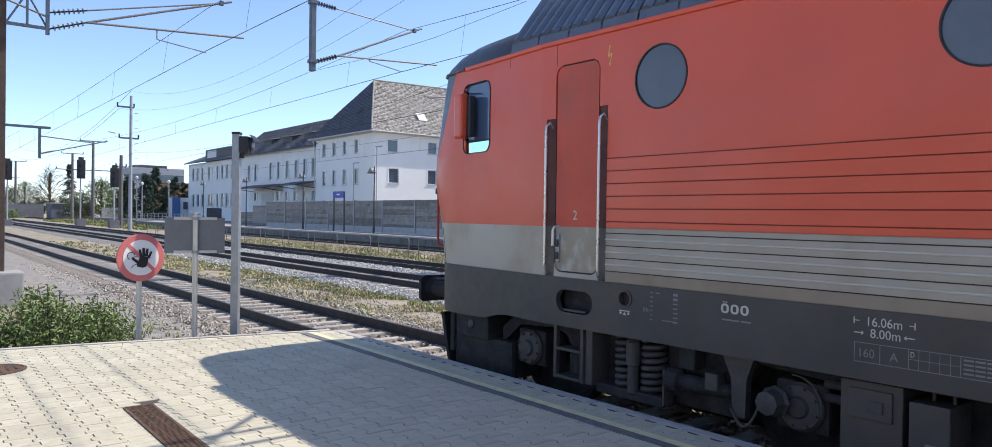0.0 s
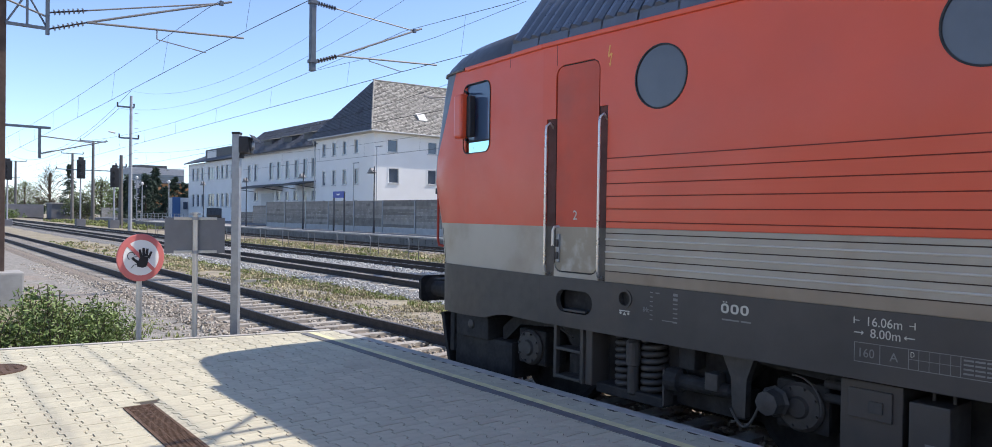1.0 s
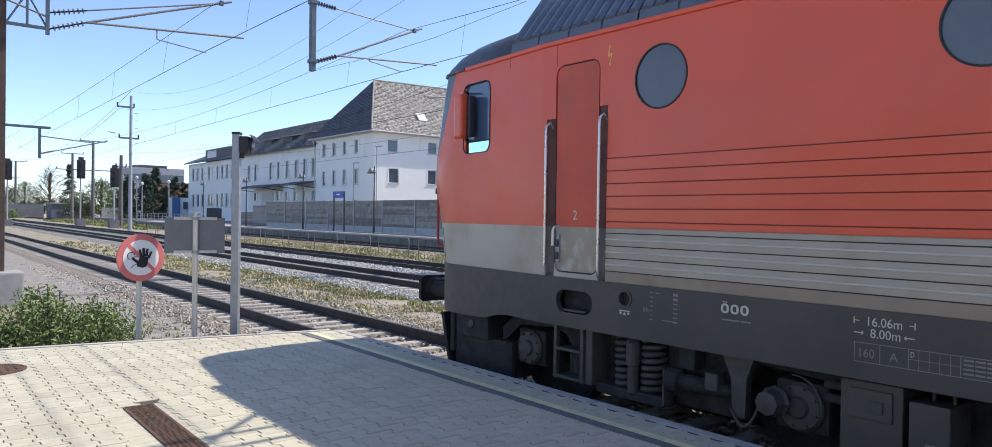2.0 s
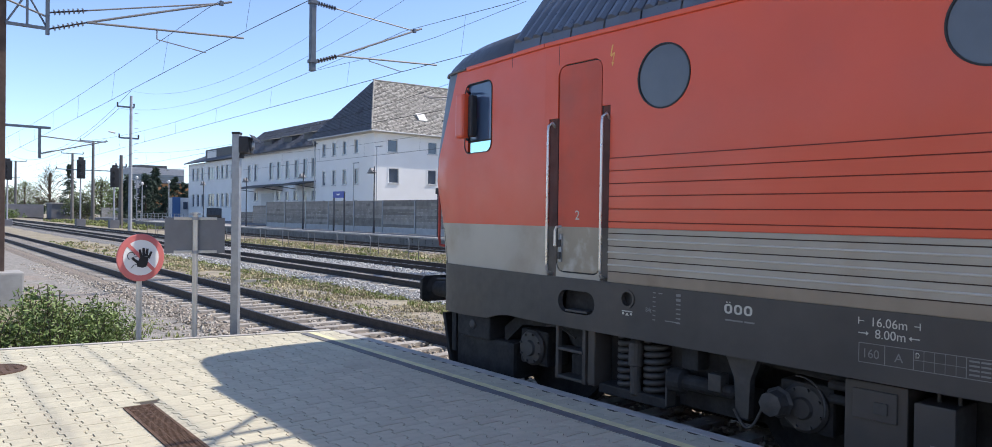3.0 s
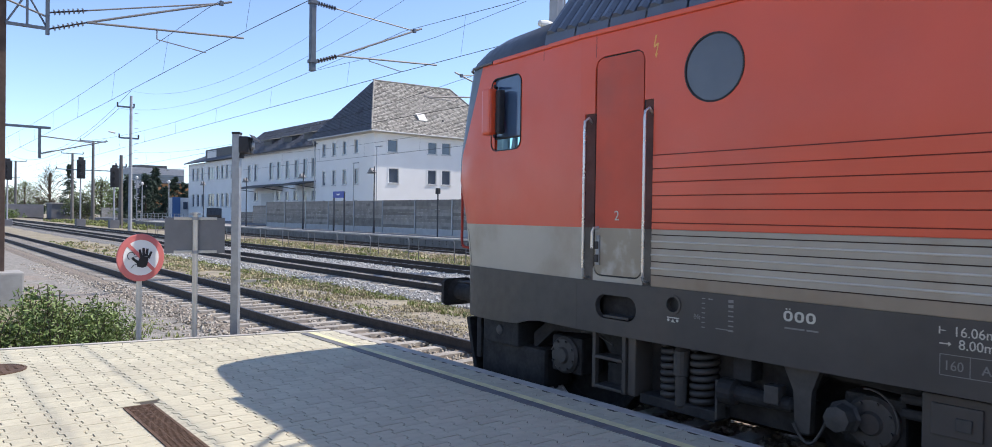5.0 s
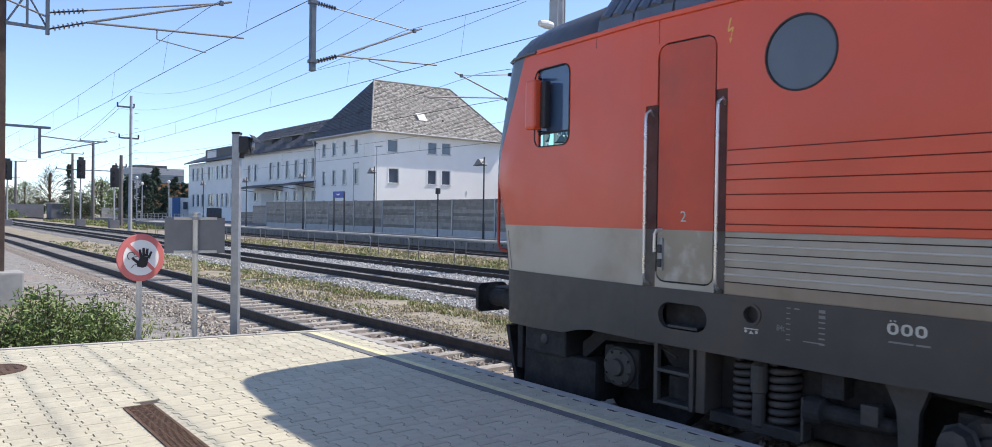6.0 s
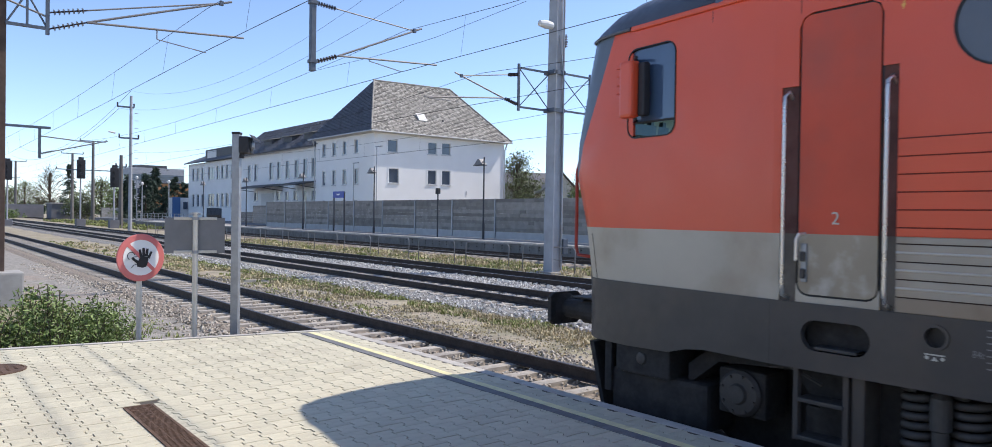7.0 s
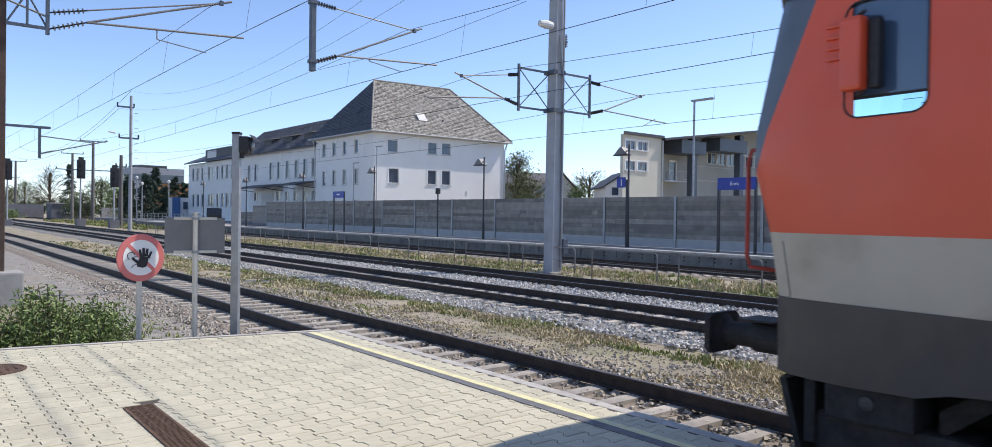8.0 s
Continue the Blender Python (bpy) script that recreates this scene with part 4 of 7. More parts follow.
    writing("length_marking", "8.00m", 0.085, on_side(2.205, 1.272), M_CREAM, body, "cream length marking", 0.92)
    bm = bmesh.new()
    x = -SIDE - 0.016
    for y, s in ((2.31, 1), (1.93, -1)):
        box(bm, x, x + 0.002, y - 0.0035, y + 0.0035, 1.355, 1.4)
        box(bm, x, x + 0.002, *sorted((y, y - s * 0.035)), 1.375, 1.38)
    for y, s in ((2.31, 1), (1.93, -1)):
        box(bm, x, x + 0.002, *sorted((y - 0.0, y - s * 0.05)), 1.294, 1.301)
        prism(bm, [(x, y - s * 0.05, 1.312), (x, y - s * 0.065, 1.2975), (x, y - s * 0.05, 1.282)], (0.002, 0, 0))
    part("marking_symbol", bm, M_CREAM, body, "cream arrows")
    tb = part("data_table", bmesh.new(), M_CREAM, body, "cream outlined data table")
    bm = bmesh.new()
    t0, t1, za, zb, lw = 2.305, 1.42, 1.105, 1.232, 0.0022
    for z in (za, zb):
        box(bm, x, x + 0.002, t1, t0, z - lw, z + lw)
    for y in (t0, 2.14, 1.965, 1.67, t1):
        box(bm, x, x + 0.002, y - lw, y + lw, za, zb)
    for y in (1.905, 1.845, 1.785, 1.725):
        box(bm, x, x + 0.002, y - lw * 0.6, y + lw * 0.6, za, zb)
    box(bm, x, x + 0.002, 1.67, 1.965, (za + zb) / 2 - lw * 0.7, (za + zb) / 2 + lw * 0.7)
    part("table_grid", bm, M_FADED, tb)
    writing("speed", "160", 0.085, on_side(2.285, 1.138), M_FADED, tb, "", 0.88)
    writing("brake_class", "A", 0.08, on_side(2.08, 1.138), M_FADED, tb)
    writing("column_mark", "D", 0.05, on_side(1.955, 1.182), M_CREAM, tb, "", 0.7)
    bm = bmesh.new()
    for k in range(4):
        for y0, y1 in ((1.655, 1.60), (1.593, 1.54), (1.532, 1.44)):
            box(bm, x, x + 0.0015, y1, y0, 1.206 - k * 0.027, 1.217 - k * 0.027)
    part("small_print", bm, M_FADED, tb)
    # operator's mark as plain shapes
    lg = part("operator_mark", bmesh.new(), M_CREAM, body, "pale operator mark of plain shapes")
    for k, y in enumerate((3.335, 3.25, 3.165)):
        h = 0.075
        out = rounded(y - 0.07, y, 1.31, 1.31 + h, 0.03)
        q = panel(x, out, [rounded(y - 0.05, y - 0.02, 1.325, 1.37, 0.012)], 0.001)
        part("mark_shape", q, M_CREAM, lg)
    for y in (3.313, 3.288):
        part("mark_dot", boxed(x, x + 0.0015, y - 0.006, y + 0.006, 1.392, 1.402), M_CREAM, lg)
    for y0, y1 in ((3.325, 3.175), (3.16, 3.075)):
        part("mark_underline", boxed(x, x + 0.0015, y1, y0, 1.255, 1.267), M_FADED, lg)
    # faint columns of figures as bars
    bm = bmesh.new()
    for k in range(7):
        z = 1.405 - k * 0.038
        box(bm, x, x + 0.0015, 4.03 - 0.03, 4.03, z - 0.004, z + 0.004)
        box(bm, x, x + 0.0015, 3.79 - 0.045, 3.79, z - 0.005 - 0.006 * (k < 2), z + 0.005 + 0.006 * (k < 2))
    box(bm, x, x + 0.0015, 3.75, 3.9, 1.178, 1.186)
    box(bm, x, x + 0.0015, 3.93, 3.97, 1.40, 1.41)
    part("load_marking", bm, M_FADED, body, "faded columns of small figures")
    writing("weight", "84t", 0.06, on_side(4.105, 1.235), M_FADED, body, "faded weight marking", 0.8)
    bm = bmesh.new()
    box(bm, x, x + 0.002, 4.25, 4.37, 1.213, 1.222)
    for y in (4.355, 4.265):
        prism(bm, [(x, a, b) for a, b in circle(y, 1.197, 0.012, 10)], (0.002, 0, 0))
    prism(bm, [(x, 4.33, 1.18), (x, 4.31, 1.207), (x, 4.29, 1.18)], (0.002, 0, 0))
    part("jack_symbol", bm, M_CREAM, body, "cream jacking symbol")
    # high-voltage flash
    bm = bmesh.new()
    x = -SIDE - 0.002
    for loop in (((4.548, 3.585), (4.532, 3.585), (4.556, 3.492), (4.566, 3.492)), ((4.566, 3.492), (4.556, 3.478), (4.512, 3.508), (4.522, 3.516)), ((4.524, 3.508), (4.512, 3.508), (4.536, 3.42), (4.542, 3.42)),
                 ((4.552, 3.428), (4.54, 3.39), (4.524, 3.426))):
        prism(bm, [(x, a, b) for a, b in loop], (0.002, 0, 0))
    part("warning_flash", bm, M_BOLT, body, "yellow lightning warning flash")
    part("panel_seam", boxed(-SIDE - 0.0015, -SIDE, 5.223, 5.227, 3.5, GUTTER), M_RUBBER, body)
    part("panel_seam", onto(boxed(-0.0015, 0, 0.58, 0.584, 3.6, GUTTER), cab_plane()), M_RUBBER, body)
    return loco


def clear_glass(name, tint, rough=0.02):
    m = bpy.data.materials.new(name)
    m.use_nodes = True
    n, ln = m.node_tree.nodes, m.node_tree.links
    b = n["Principled BSDF"]
    b.inputs["Base Color"].default_value = (*tint, 1)
    b.inputs["Roughness"].default_value = rough
    b.inputs["Transmission Weight"].default_value = 1.0
    b.inputs["IOR"].default_value = 1.1
    return m


M_CLEAR = clear_glass("clear_glass", (0.22, 0.58, 0.65))
M_CYAN = clear_glass("greenish_glass", (0.22, 0.58, 0.65))
# Opaque pane; its blue base stands in for the reflected sky.
M_TINT = mat("sky_toned_glass", (0.06, 0.1, 0.17), 0.05, var=0.05, spec=0.9)
# Dusty body colours darkened to carry the shade of recesses and creases.
M_SLOT = mat("dirty_shaded_red_recess", (0.12, 0.045, 0.036), 0.8, var=0.3, scale=6, dirt=(0.07, 0.05, 0.045), dirt_amount=0.6, dirt_scale=3)
M_SLOTGREY = mat("dirty_shaded_grey", (0.13, 0.112, 0.092), 0.8, var=0.25, scale=6, dirt=(0.08, 0.065, 0.05), dirt_amount=0.5, dirt_scale=3)
loco = build_loco()


# ---- things by the platform's end ----
def no_entry_sign():
    t = thing("warning_sign", "round red-ringed sign with a black raised palm on a post", "sign", (2.44, 10.25, -0.5), 12)
    part("post", rodded((0, 0.03, 0), (0, 0.03, 1.98), 0.034, seg=14), M_POSTGREY, t, "pale painted round post", smooth=False)
    d = part("disc", lathed([(0.298, -0.018), (0.305, -0.012), (0.305, 0.0), (0.298, 0.004)], (0, 0, 1.93), "y", 48), M_SIGNRED, t, "faded red sign disc")
    for y, z in ((0.005, 1.93),):
        part("white_face", lathed([(0.228, -0.0225), (0.228, -0.0185)], (0, 0, 1.93), "y", 44), M_SIGNWHITE, d, "white sign face")
    c = math.cos(radians(45))
    pr = [(x * c + z * c, -0.027, 1.93 + (-x * c + z * c)) for x, z in ((-0.235, -0.022), (0.235, -0.022), (0.235, 0.022), (-0.235, 0.022))]
    part("diagonal_bar", prismed(pr, (0, 0.004, 0)), M_SIGNRED, d, "faded red diagonal bar")
    palm = [(-0.035, -0.085), (0.03, -0.1), (0.075, -0.09), (0.1, -0.03), (0.105, 0.03), (0.06, 0.045), (0.0, 0.045), (-0.02, 0.0), (-0.045, -0.04)]
    bm = bmesh.new()
    prism(bm, [(-0.015 + a, -0.031, 1.9 + b) for a, b in palm], (0, 0.004, 0))
    for (xa, za, xb, zb, w) in ((0.01, 0.04, -0.01, 0.135, 0.017), (0.045, 0.045, 0.04, 0.155, 0.018), (0.08, 0.045, 0.09, 0.145, 0.018), (0.105, 0.02, 0.145, 0.105, 0.016), (-0.03, -0.03, -0.105, 0.03, 0.018)):
        n = Vector((zb - za, 0, -(xb - xa))).normalized() * w
        a, b = Vector((-0.015 + xa, -0.031, 1.9 + za)), Vector((-0.015 + xb, -0.031, 1.9 + zb))
        prism(bm, [a - n, a + n, b + n * 0.8, b - n * 0.8], (0, 0.004, 0))
    part("palm_symbol", bm, M_SIGNBLACK, d, "black raised palm symbol")
    bm = bmesh.new()
    for loop in ([(-0.13 + 0.045 * math.cos(a), -0.026, 1.955 + 0.05 * math.sin(a)) for a in np.linspace(0.2, 4.2, 14)], [(-0.105, -0.026, 1.94), (-0.05, -0.026, 1.945)], [(-0.13, -0.026, 1.8), (-0.09, -0.026, 1.84), (-0.03, -0.026, 1.85)]):
        part("outline_stroke", tubed(loop, 0.005, 5), M_SIGNBLACK, d)
    part("clamp", boxed(-0.05, 0.05, 0.0, 0.07, 1.8, 1.83), M_GALV, t)
    part("clamp", boxed(-0.05, 0.05, 0.0, 0.07, 2.04, 2.07), M_GALV, t)


def plate_sign():
    t = thing("sign_board", "grey rectangular sign board seen from behind on a pale post", "sign", (3.06, 10.05, -0.37), -14)
    part("post", rodded((0, 0, 0), (0, 0, 2.37), 0.034, seg=14), M_POSTGREY, t, "pale painted round post")
    part("post_cap", lathed([(0.04, 2.37), (0.04, 2.39), (0.015, 2.4)], (0, 0, 0), "z", 12), M_POSTGREY, t)
    part("board", boxed(-0.37, 0.37, 0.05, 0.062, 1.85, 2.32, 0.004), M_GALVPLATE, t, "dull grey aluminium board")
    for z in (1.87, 2.31):
        part("rail", boxed(-0.26, 0.27, 0.028, 0.052, z - 0.018, z + 0.018, 0.004), M_POSTGREY, t, "pale mounting rail")
        part("clamp", lathed([(0.042, z - 0.02), (0.042, z + 0.02)], (0, 0, 0), "z", 12), M_GALV, t)
    part("top_bracket", boxed(-0.07, 0.06, -0.03, 0.05, 2.36, 2.385), M_GALV, t)


def lamp_post():
    t = thing("signal_post", "square galvanised steel post with a black lamp housing", "post", (3.56, 9.95, -0.34), -39)
    part("post", boxed(-0.05, 0.05, -0.05, 0.05, 0, 3.42, 0.006), M_GALV, t, "blue-grey galvanised square post")
    part("cap", boxed(-0.055, 0.055, -0.055, 0.055, 3.42, 3.45, 0.006), M_BLACKBOX, t)
    h = part("housing", boxed(0.05, 0.19, -0.1, 0.12, 3.16, 3.39, 0.025), M_BLACKBOX, t, "black lamp housing")
    part("hood", prismed([(0.2, -0.1, 3.4), (0.2, 0.12, 3.4), (0.27, 0.12, 3.33), (0.27, -0.1, 3.33)], (0, 0, 0.012)), M_BLACKBOX, h)
    part("lens", lathed([(0.07, 0.0), (0.06, 0.02), (0.02, 0.03)], (0.2, 0.01, 3.27), "x", 16), M_PORTHOLE, h)
    part("bracket", boxed(0.05, 0.09, -0.03, 0.03, 3.1, 3.18), M_BLACKBOX, t)
    part("number_plate", boxed(-0.053, -0.05, -0.045, 0.045, 3.3, 3.36), M_GALVPLATE, t)


def drain():
    x0, x1, y0, y1 = 1.43, 1.635, 4.4, 6.46
    g = thing("drain_grate", "rusty slotted steel drain grate set in the paving", "drain", ((x0 + x1) / 2, (y0 + y1) / 2, PLAT_Z), 0)
    w, l = (x1 - x0) / 2, (y1 - y0) / 2
    # Shallow black box painted as the shade of the pit.
    part("pit", boxed(-w, w, -l, l, -0.03, -0.004), M_PIT, g)
    bm = bmesh.new()
    for s in (-1, 1):
        box(bm, s * w - 0.011, s * w + 0.011, -l, l, -0.04, 0.005)
        box(bm, -w, w, s * l - 0.011, s * l + 0.011, -0.04, 0.005)
    part("frame", bm, M_RUSTGRATE, g, "rusty steel frame")
    y = -l + 0.03
    while y < l - 0.02:
        q = part("bar", boxed(-w + 0.01, w - 0.01, y, y + 0.013, -0.006, 0.004), M_RUSTGRATE, g)
        y += 0.027
    for x in (-0.035, 0.035):
        part("cross_bar", boxed(x - 0.006, x + 0.006, -l, l, -0.006, 0.002), M_RUSTGRATE, g)


def manhole():
    m = thing("manhole_cover", "round rusty iron manhole cover in the paving", "manhole cover", (0.72, 8.72, PLAT_Z), 0)
    part("surround", lathed([(0.47, -0.03), (0.47, -0.004), (0.02, -0.004)], (0, 0, 0), "z", 32), M_PAVER, m, "beige mortar surround")
    part("frame", lathed([(0.31, -0.04), (0.31, 0.004), (0.285, 0.006), (0.285, -0.01)], (0, 0, 0), "z", 40), M_RUSTGRATE, m)
    lid = part("lid", lathed([(0.28, -0.03), (0.28, 0.004), (0.1, 0.005), (0.02, 0.005)], (0, 0, 0), "z", 40), M_RUSTGRATE, m, "brown cast lid")
    for i in range(7):
        for j in range(7):
            x, y = (i - 3) * 0.07, (j - 3) * 0.07
            if math.hypot(x, y) < 0.24:
                part("stud", boxed(x - 0.014, x + 0.014, y - 0.014, y + 0.014, 0.004, 0.009), M_RUSTGRATE, lid)


def leafy(name, verts_faces, material, parent, label=""):
    ob = raw(name, verts_faces[0], verts_faces[1], material, parent)
    if label:
        ob["label"] = label
    return ob


def leaves_at(points, size, rng, slender=0.35, droop=0.3):
    """Pointed leaves folded along their rib, at points with a growing direction."""
    vs, fs = [], []
    for (p, d) in points:
        p, d = np.array(p), np.array(d)
        d = d + rng.normal(0, 0.55, 3)
        d[2] -= droop * rng.uniform(-0.5, 1)
        d /= np.linalg.norm(d) + 1e-6
        s = np.cross(d, rng.normal(0, 1, 3))
        s /= np.linalg.norm(s) + 1e-6
        up = np.cross(d, s)
        L = size * rng.uniform(0.6, 1.3)
        W = L * slender * rng.uniform(0.7, 1.2)
        i = len(vs)
        vs += [tuple(p), tuple(p + d * L * 0.45 + s * W * 0.5 + up * W * 0.12), tuple(p + d * L), tuple(p + d * L * 0.45 - s * W * 0.5 + up * W * 0.12)]
        fs += [(i, i + 1, i + 2), (i, i + 2, i + 3)]
    return vs, fs


def shrub(at, label, material, spread, height, stems, seed, size=0.09, group=""):
    """Many leafy shoots from the ground, of uneven height."""
    rng = np.random.default_rng(seed)
    t = thing("shrub", label, "shrub", at, 0, group)
    bm = bmesh.new()
    pts = []
    for _ in range(stems):
        bx, by = rng.normal(0, spread[0] * 0.42), rng.normal(0, spread[1] * 0.42)
        k = max(0.25, 1 - (bx / spread[0]) ** 2 * 0.7 - (by / spread[1]) ** 2 * 0.5)
        h = height * k * rng.uniform(0.6, 1.1)
        lx, ly = rng.normal(0, 0.14), rng.normal(0, 0.14)
        path_ = [(bx + lx * f * f, by + ly * f * f, h * f) for f in (0, 0.35, 0.7, 1)]
        if rng.uniform() < 0.25:
            tube(bm, path_, 0.005, 4)
        for f in np.linspace(0.12, 1.0, int(13 * h / height) + 7):
            a = rng.uniform(0, 2 * math.pi)
            pts.append(((bx + lx * f * f, by + ly * f * f, h * f), (math.cos(a), math.sin(a), rng.uniform(0.1, 0.9))))
    tagged(part("twig_work", bm, M_BARK, t), kind="stuff")
    leafy("leaves", leaves_at(pts, size, rng), material, t)
    return t


no_entry_sign()
plate_sign()
lamp_post()
drain()
manhole()
shrub((1.55, 11.6, -0.28), "dense green leafy shrub growing beside the platform end", M_LEAF, (0.8, 1.0), 1.2, 520, 21, 0.075, "shrubs by the platform end")
shrub((2.35, 12.1, -0.28), "lighter low leafy shrub growing beside the warning sign", M_LEAF, (0.6, 0.95), 0.95, 400, 22, 0.068, "shrubs by the platform end")
shrub((0.7, 11.3, -0.28), "dense green leafy shrub growing beside the platform end", M_LEAF, (0.7, 0.8), 1.15, 330, 23, 0.075, "shrubs by the platform end")

# tactile line along the platform edge
line = part("yellow_line", boxed(4.235, 4.315, -9, END(4.27) - 0.12, PLAT_Z - 0.004, PLAT_Z + 0.008), M_YELLOW)
tagged(line, "worn yellow safety line along the platform edge", "line marking", kind="structure")
strip = part("guide_strip", boxed(4.135, 4.231, -9, END(4.18) - 0.12, PLAT_Z - 0.004, PLAT_Z + 0.0065), M_ASPHALT)
tagged(strip, "dark grey ribbed guide strip beside the yellow line", "guide strip", kind="structure")


# ---- overhead line ----
def insulator(bm, a, b, r=0.075, sheds=7):
    a, b = Vector(a), Vector(b)
    rod(bm, a, b, 0.02, seg=8)
    for k in range(sheds):
        c = a.lerp(b, (k + 1.0) / (sheds + 1))
        d = (b - a).normalized() * 0.012
        rod(bm, c - d, c + d, r, r * 0.75, seg=10)
    return bm


def truss(parent, x0, x1, y, za, zb, name="bracket"):
    """A cross-braced bracket between two heights; its end post stands proud."""
    d = 0.035
    for z in (za, zb):
        part(name + "_chord", boxed(min(x0, x1), max(x0, x1), y - d, y + d, z - d, z + d), M_STEELBLUE, parent)
    part(name + "_post", boxed(x1 - 0.04, x1 + 0.04, y - 0.04, y + 0.04, za - 0.15, zb + 0.15), M_STEELBLUE, parent)
    part(name + "_brace", rodded((x0, y, za), (x1, y, zb), 0.022, seg=6), M_STEELBLUE, parent)
    part(name + "_brace", rodded((x0, y, zb), (x1, y, za), 0.022, seg=6), M_STEELBLUE, parent)


def cantilever(parent, y, root_low, root_high, elbow, tip, steady):
    """Insulators and tubes that carry the wires: (x, z) pairs at one place along the track."""
    v = lambda p: (p[0], y, p[1])
    low, high, el, tp = (Vector(v(p)) for p in (root_low, root_high, elbow, tip))
    a = low.lerp(tp, 0.17) + Vector((0, 0, 0.2))
    b = high.lerp(el, 0.2)
    part("insulator", insulator(bmesh.new(), low, a), M_INSUL, parent, "ribbed brown insulator")
    part("insulator", insulator(bmesh.new(), high, b), M_INSUL, parent, "ribbed brown insulator")
    part("strut_tube", rodded(a, el + (el - a).normalized() * 0.3, 0.03, seg=8), M_ARM, parent, "grey cantilever tube")
    part("top_tube", rodded(b, el, 0.02, seg=8), M_ARM, parent, "grey cantilever tube")
    part("registration_tube", rodded(a, tp, 0.028, seg=8), M_ARM, parent, "grey cantilever tube")
    s0, s1 = Vector(v(steady[0])), Vector(v(steady[1]))
    k = a.lerp(tp, (steady[0][0] - a.x) / (tp.x - a.x))
    part("steady_drop", rodded(k, s0, 0.016, seg=6), M_ARM, parent)
    part("steady_arm", rodded(s0, s1, 0.014, seg=6), M_ARM, parent)
    part("wire_clamp", boxed(el.x - 0.05, el.x + 0.05, y - 0.04, y + 0.04, el.z - 0.06, el.z + 0.06), M_STEELBLUE, parent)


def wire(bm, points, r=0.009):
    tube(bm, points, r, 5)


def sagging(x0, x1, y0, y1, z0, z1, sag, n=14):
    return [(x0 + (x1 - x0) * f, y0 + (y1 - y0) * f, z0 + (z1 - z0) * f - 4 * sag * f * (1 - f)) for f in np.linspace(0, 1, n)]


def line_pair(label, x, z, supports, rise, sag, r=0.009, drop=7.0, stitch=0.0):
    """Contact wire and messenger wire between supports, with droppers."""
    t = thing("overhead_line", label, "overhead wire", (0, 0, 0), group="overhead wires")
    bm = bmesh.new()
    wire(bm, [(x + 0.18 * (-1) ** i, y, z) for i, y in enumerate(supports)], r)
    part("contact_wire", bm, M_WIRE, t)
    bm = bmesh.new()
    for i, (a, b) in enumerate(zip(supports, supports[1:])):
        wire(bm, sagging(x, x, a, b, z + rise, z + rise, sag), r * 0.85)
    part("messenger_wire", bm, M_WIRE, t)
    for y in supports[1:3] if stitch else ():
        bm = bmesh.new()
        wire(bm, [(x, y - 6, z + stitch + 0.2), (x, y - 1.8, z + stitch), (x, y + 1.8, z + stitch), (x, y + 7, z + stitch + 0.2)], r * 0.7)
        part("stitch_wire", bm, M_WIRE, t)
    for i, (a, b) in enumerate(zip(supports, supports[1:])):
        n = max(2, round((b - a) / drop))
        for k in range(n):
            f = (k + 0.5) / n
            y = a + (b - a) * f
            xc = x + 0.18 * ((-1) ** i + ((-1) ** (i + 1) - (-1) ** i) * f)
            part("dropper", rodded((x, y, z + rise - 4 * sag * f * (1 - f)), (xc, y, z), r * 0.45, seg=4), M_WIRE, t)
    return t


def near_mast():
    t = thing("overhead_line_mast", "rusty brown steel mast on a concrete block with a lattice bracket", "mast", (0, 0, 0), group="overhead line masts")
    part("mast", boxed(1.79, 1.975, 20.7, 20.9, 0.5, 11.5, 0.01), M_MASTBROWN, t, "rusty brown steel mast")
    part("foundation", boxed(1.45, 2.33, 20.3, 21.2, -0.4, 0.56, 0.05), M_CONCRETE, t, "pale concrete foundation block")
    truss(t, 1.95, 2.79, 20.6, 6.36, 7.9)
    part("inner_brace", boxed(2.35, 2.4, 20.57, 20.63, 6.36, 7.9), M_STEELBLUE, t)
    cantilever(t, 20.6, (2.83, 6.36), (2.83, 6.75), (6.9, 7.75), (7.52, 6.9), ((5.25, 6.5), (6.5, 6.34)))
    part("line_insulator", rodded((1.97, 20.6, 6.9), (2.75, 20.6, 6.65), 0.025), M_ARM, t)


def hanging_support():
    t = thing("hanging_support", "steel drop post with insulators and tubes for the overhead wires", "overhead line support", (0, 0, 0))
    part("drop_post", boxed(9.51, 9.67, 20.52, 20.68, 6.26, 11.3, 0.01), M_STEELBLUE, t, "blue-grey steel drop post")
    for z in (6.55, 8.3):
        part("collar", boxed(9.48, 9.72, 20.49, 20.71, z - 0.05, z + 0.05), M_STEELBLUE, t)
    cantilever(t, 20.6, (9.7, 6.55), (9.7, 8.3), (13.16, 8.05), (14.05, 7.06), ((11.5, 6.83), (12.66, 6.66)))
    part("span_wire", rodded((1.9, 20.65, 11.3), (20.33, 21.4, 11.3), 0.02, seg=6), M_WIRE, t)


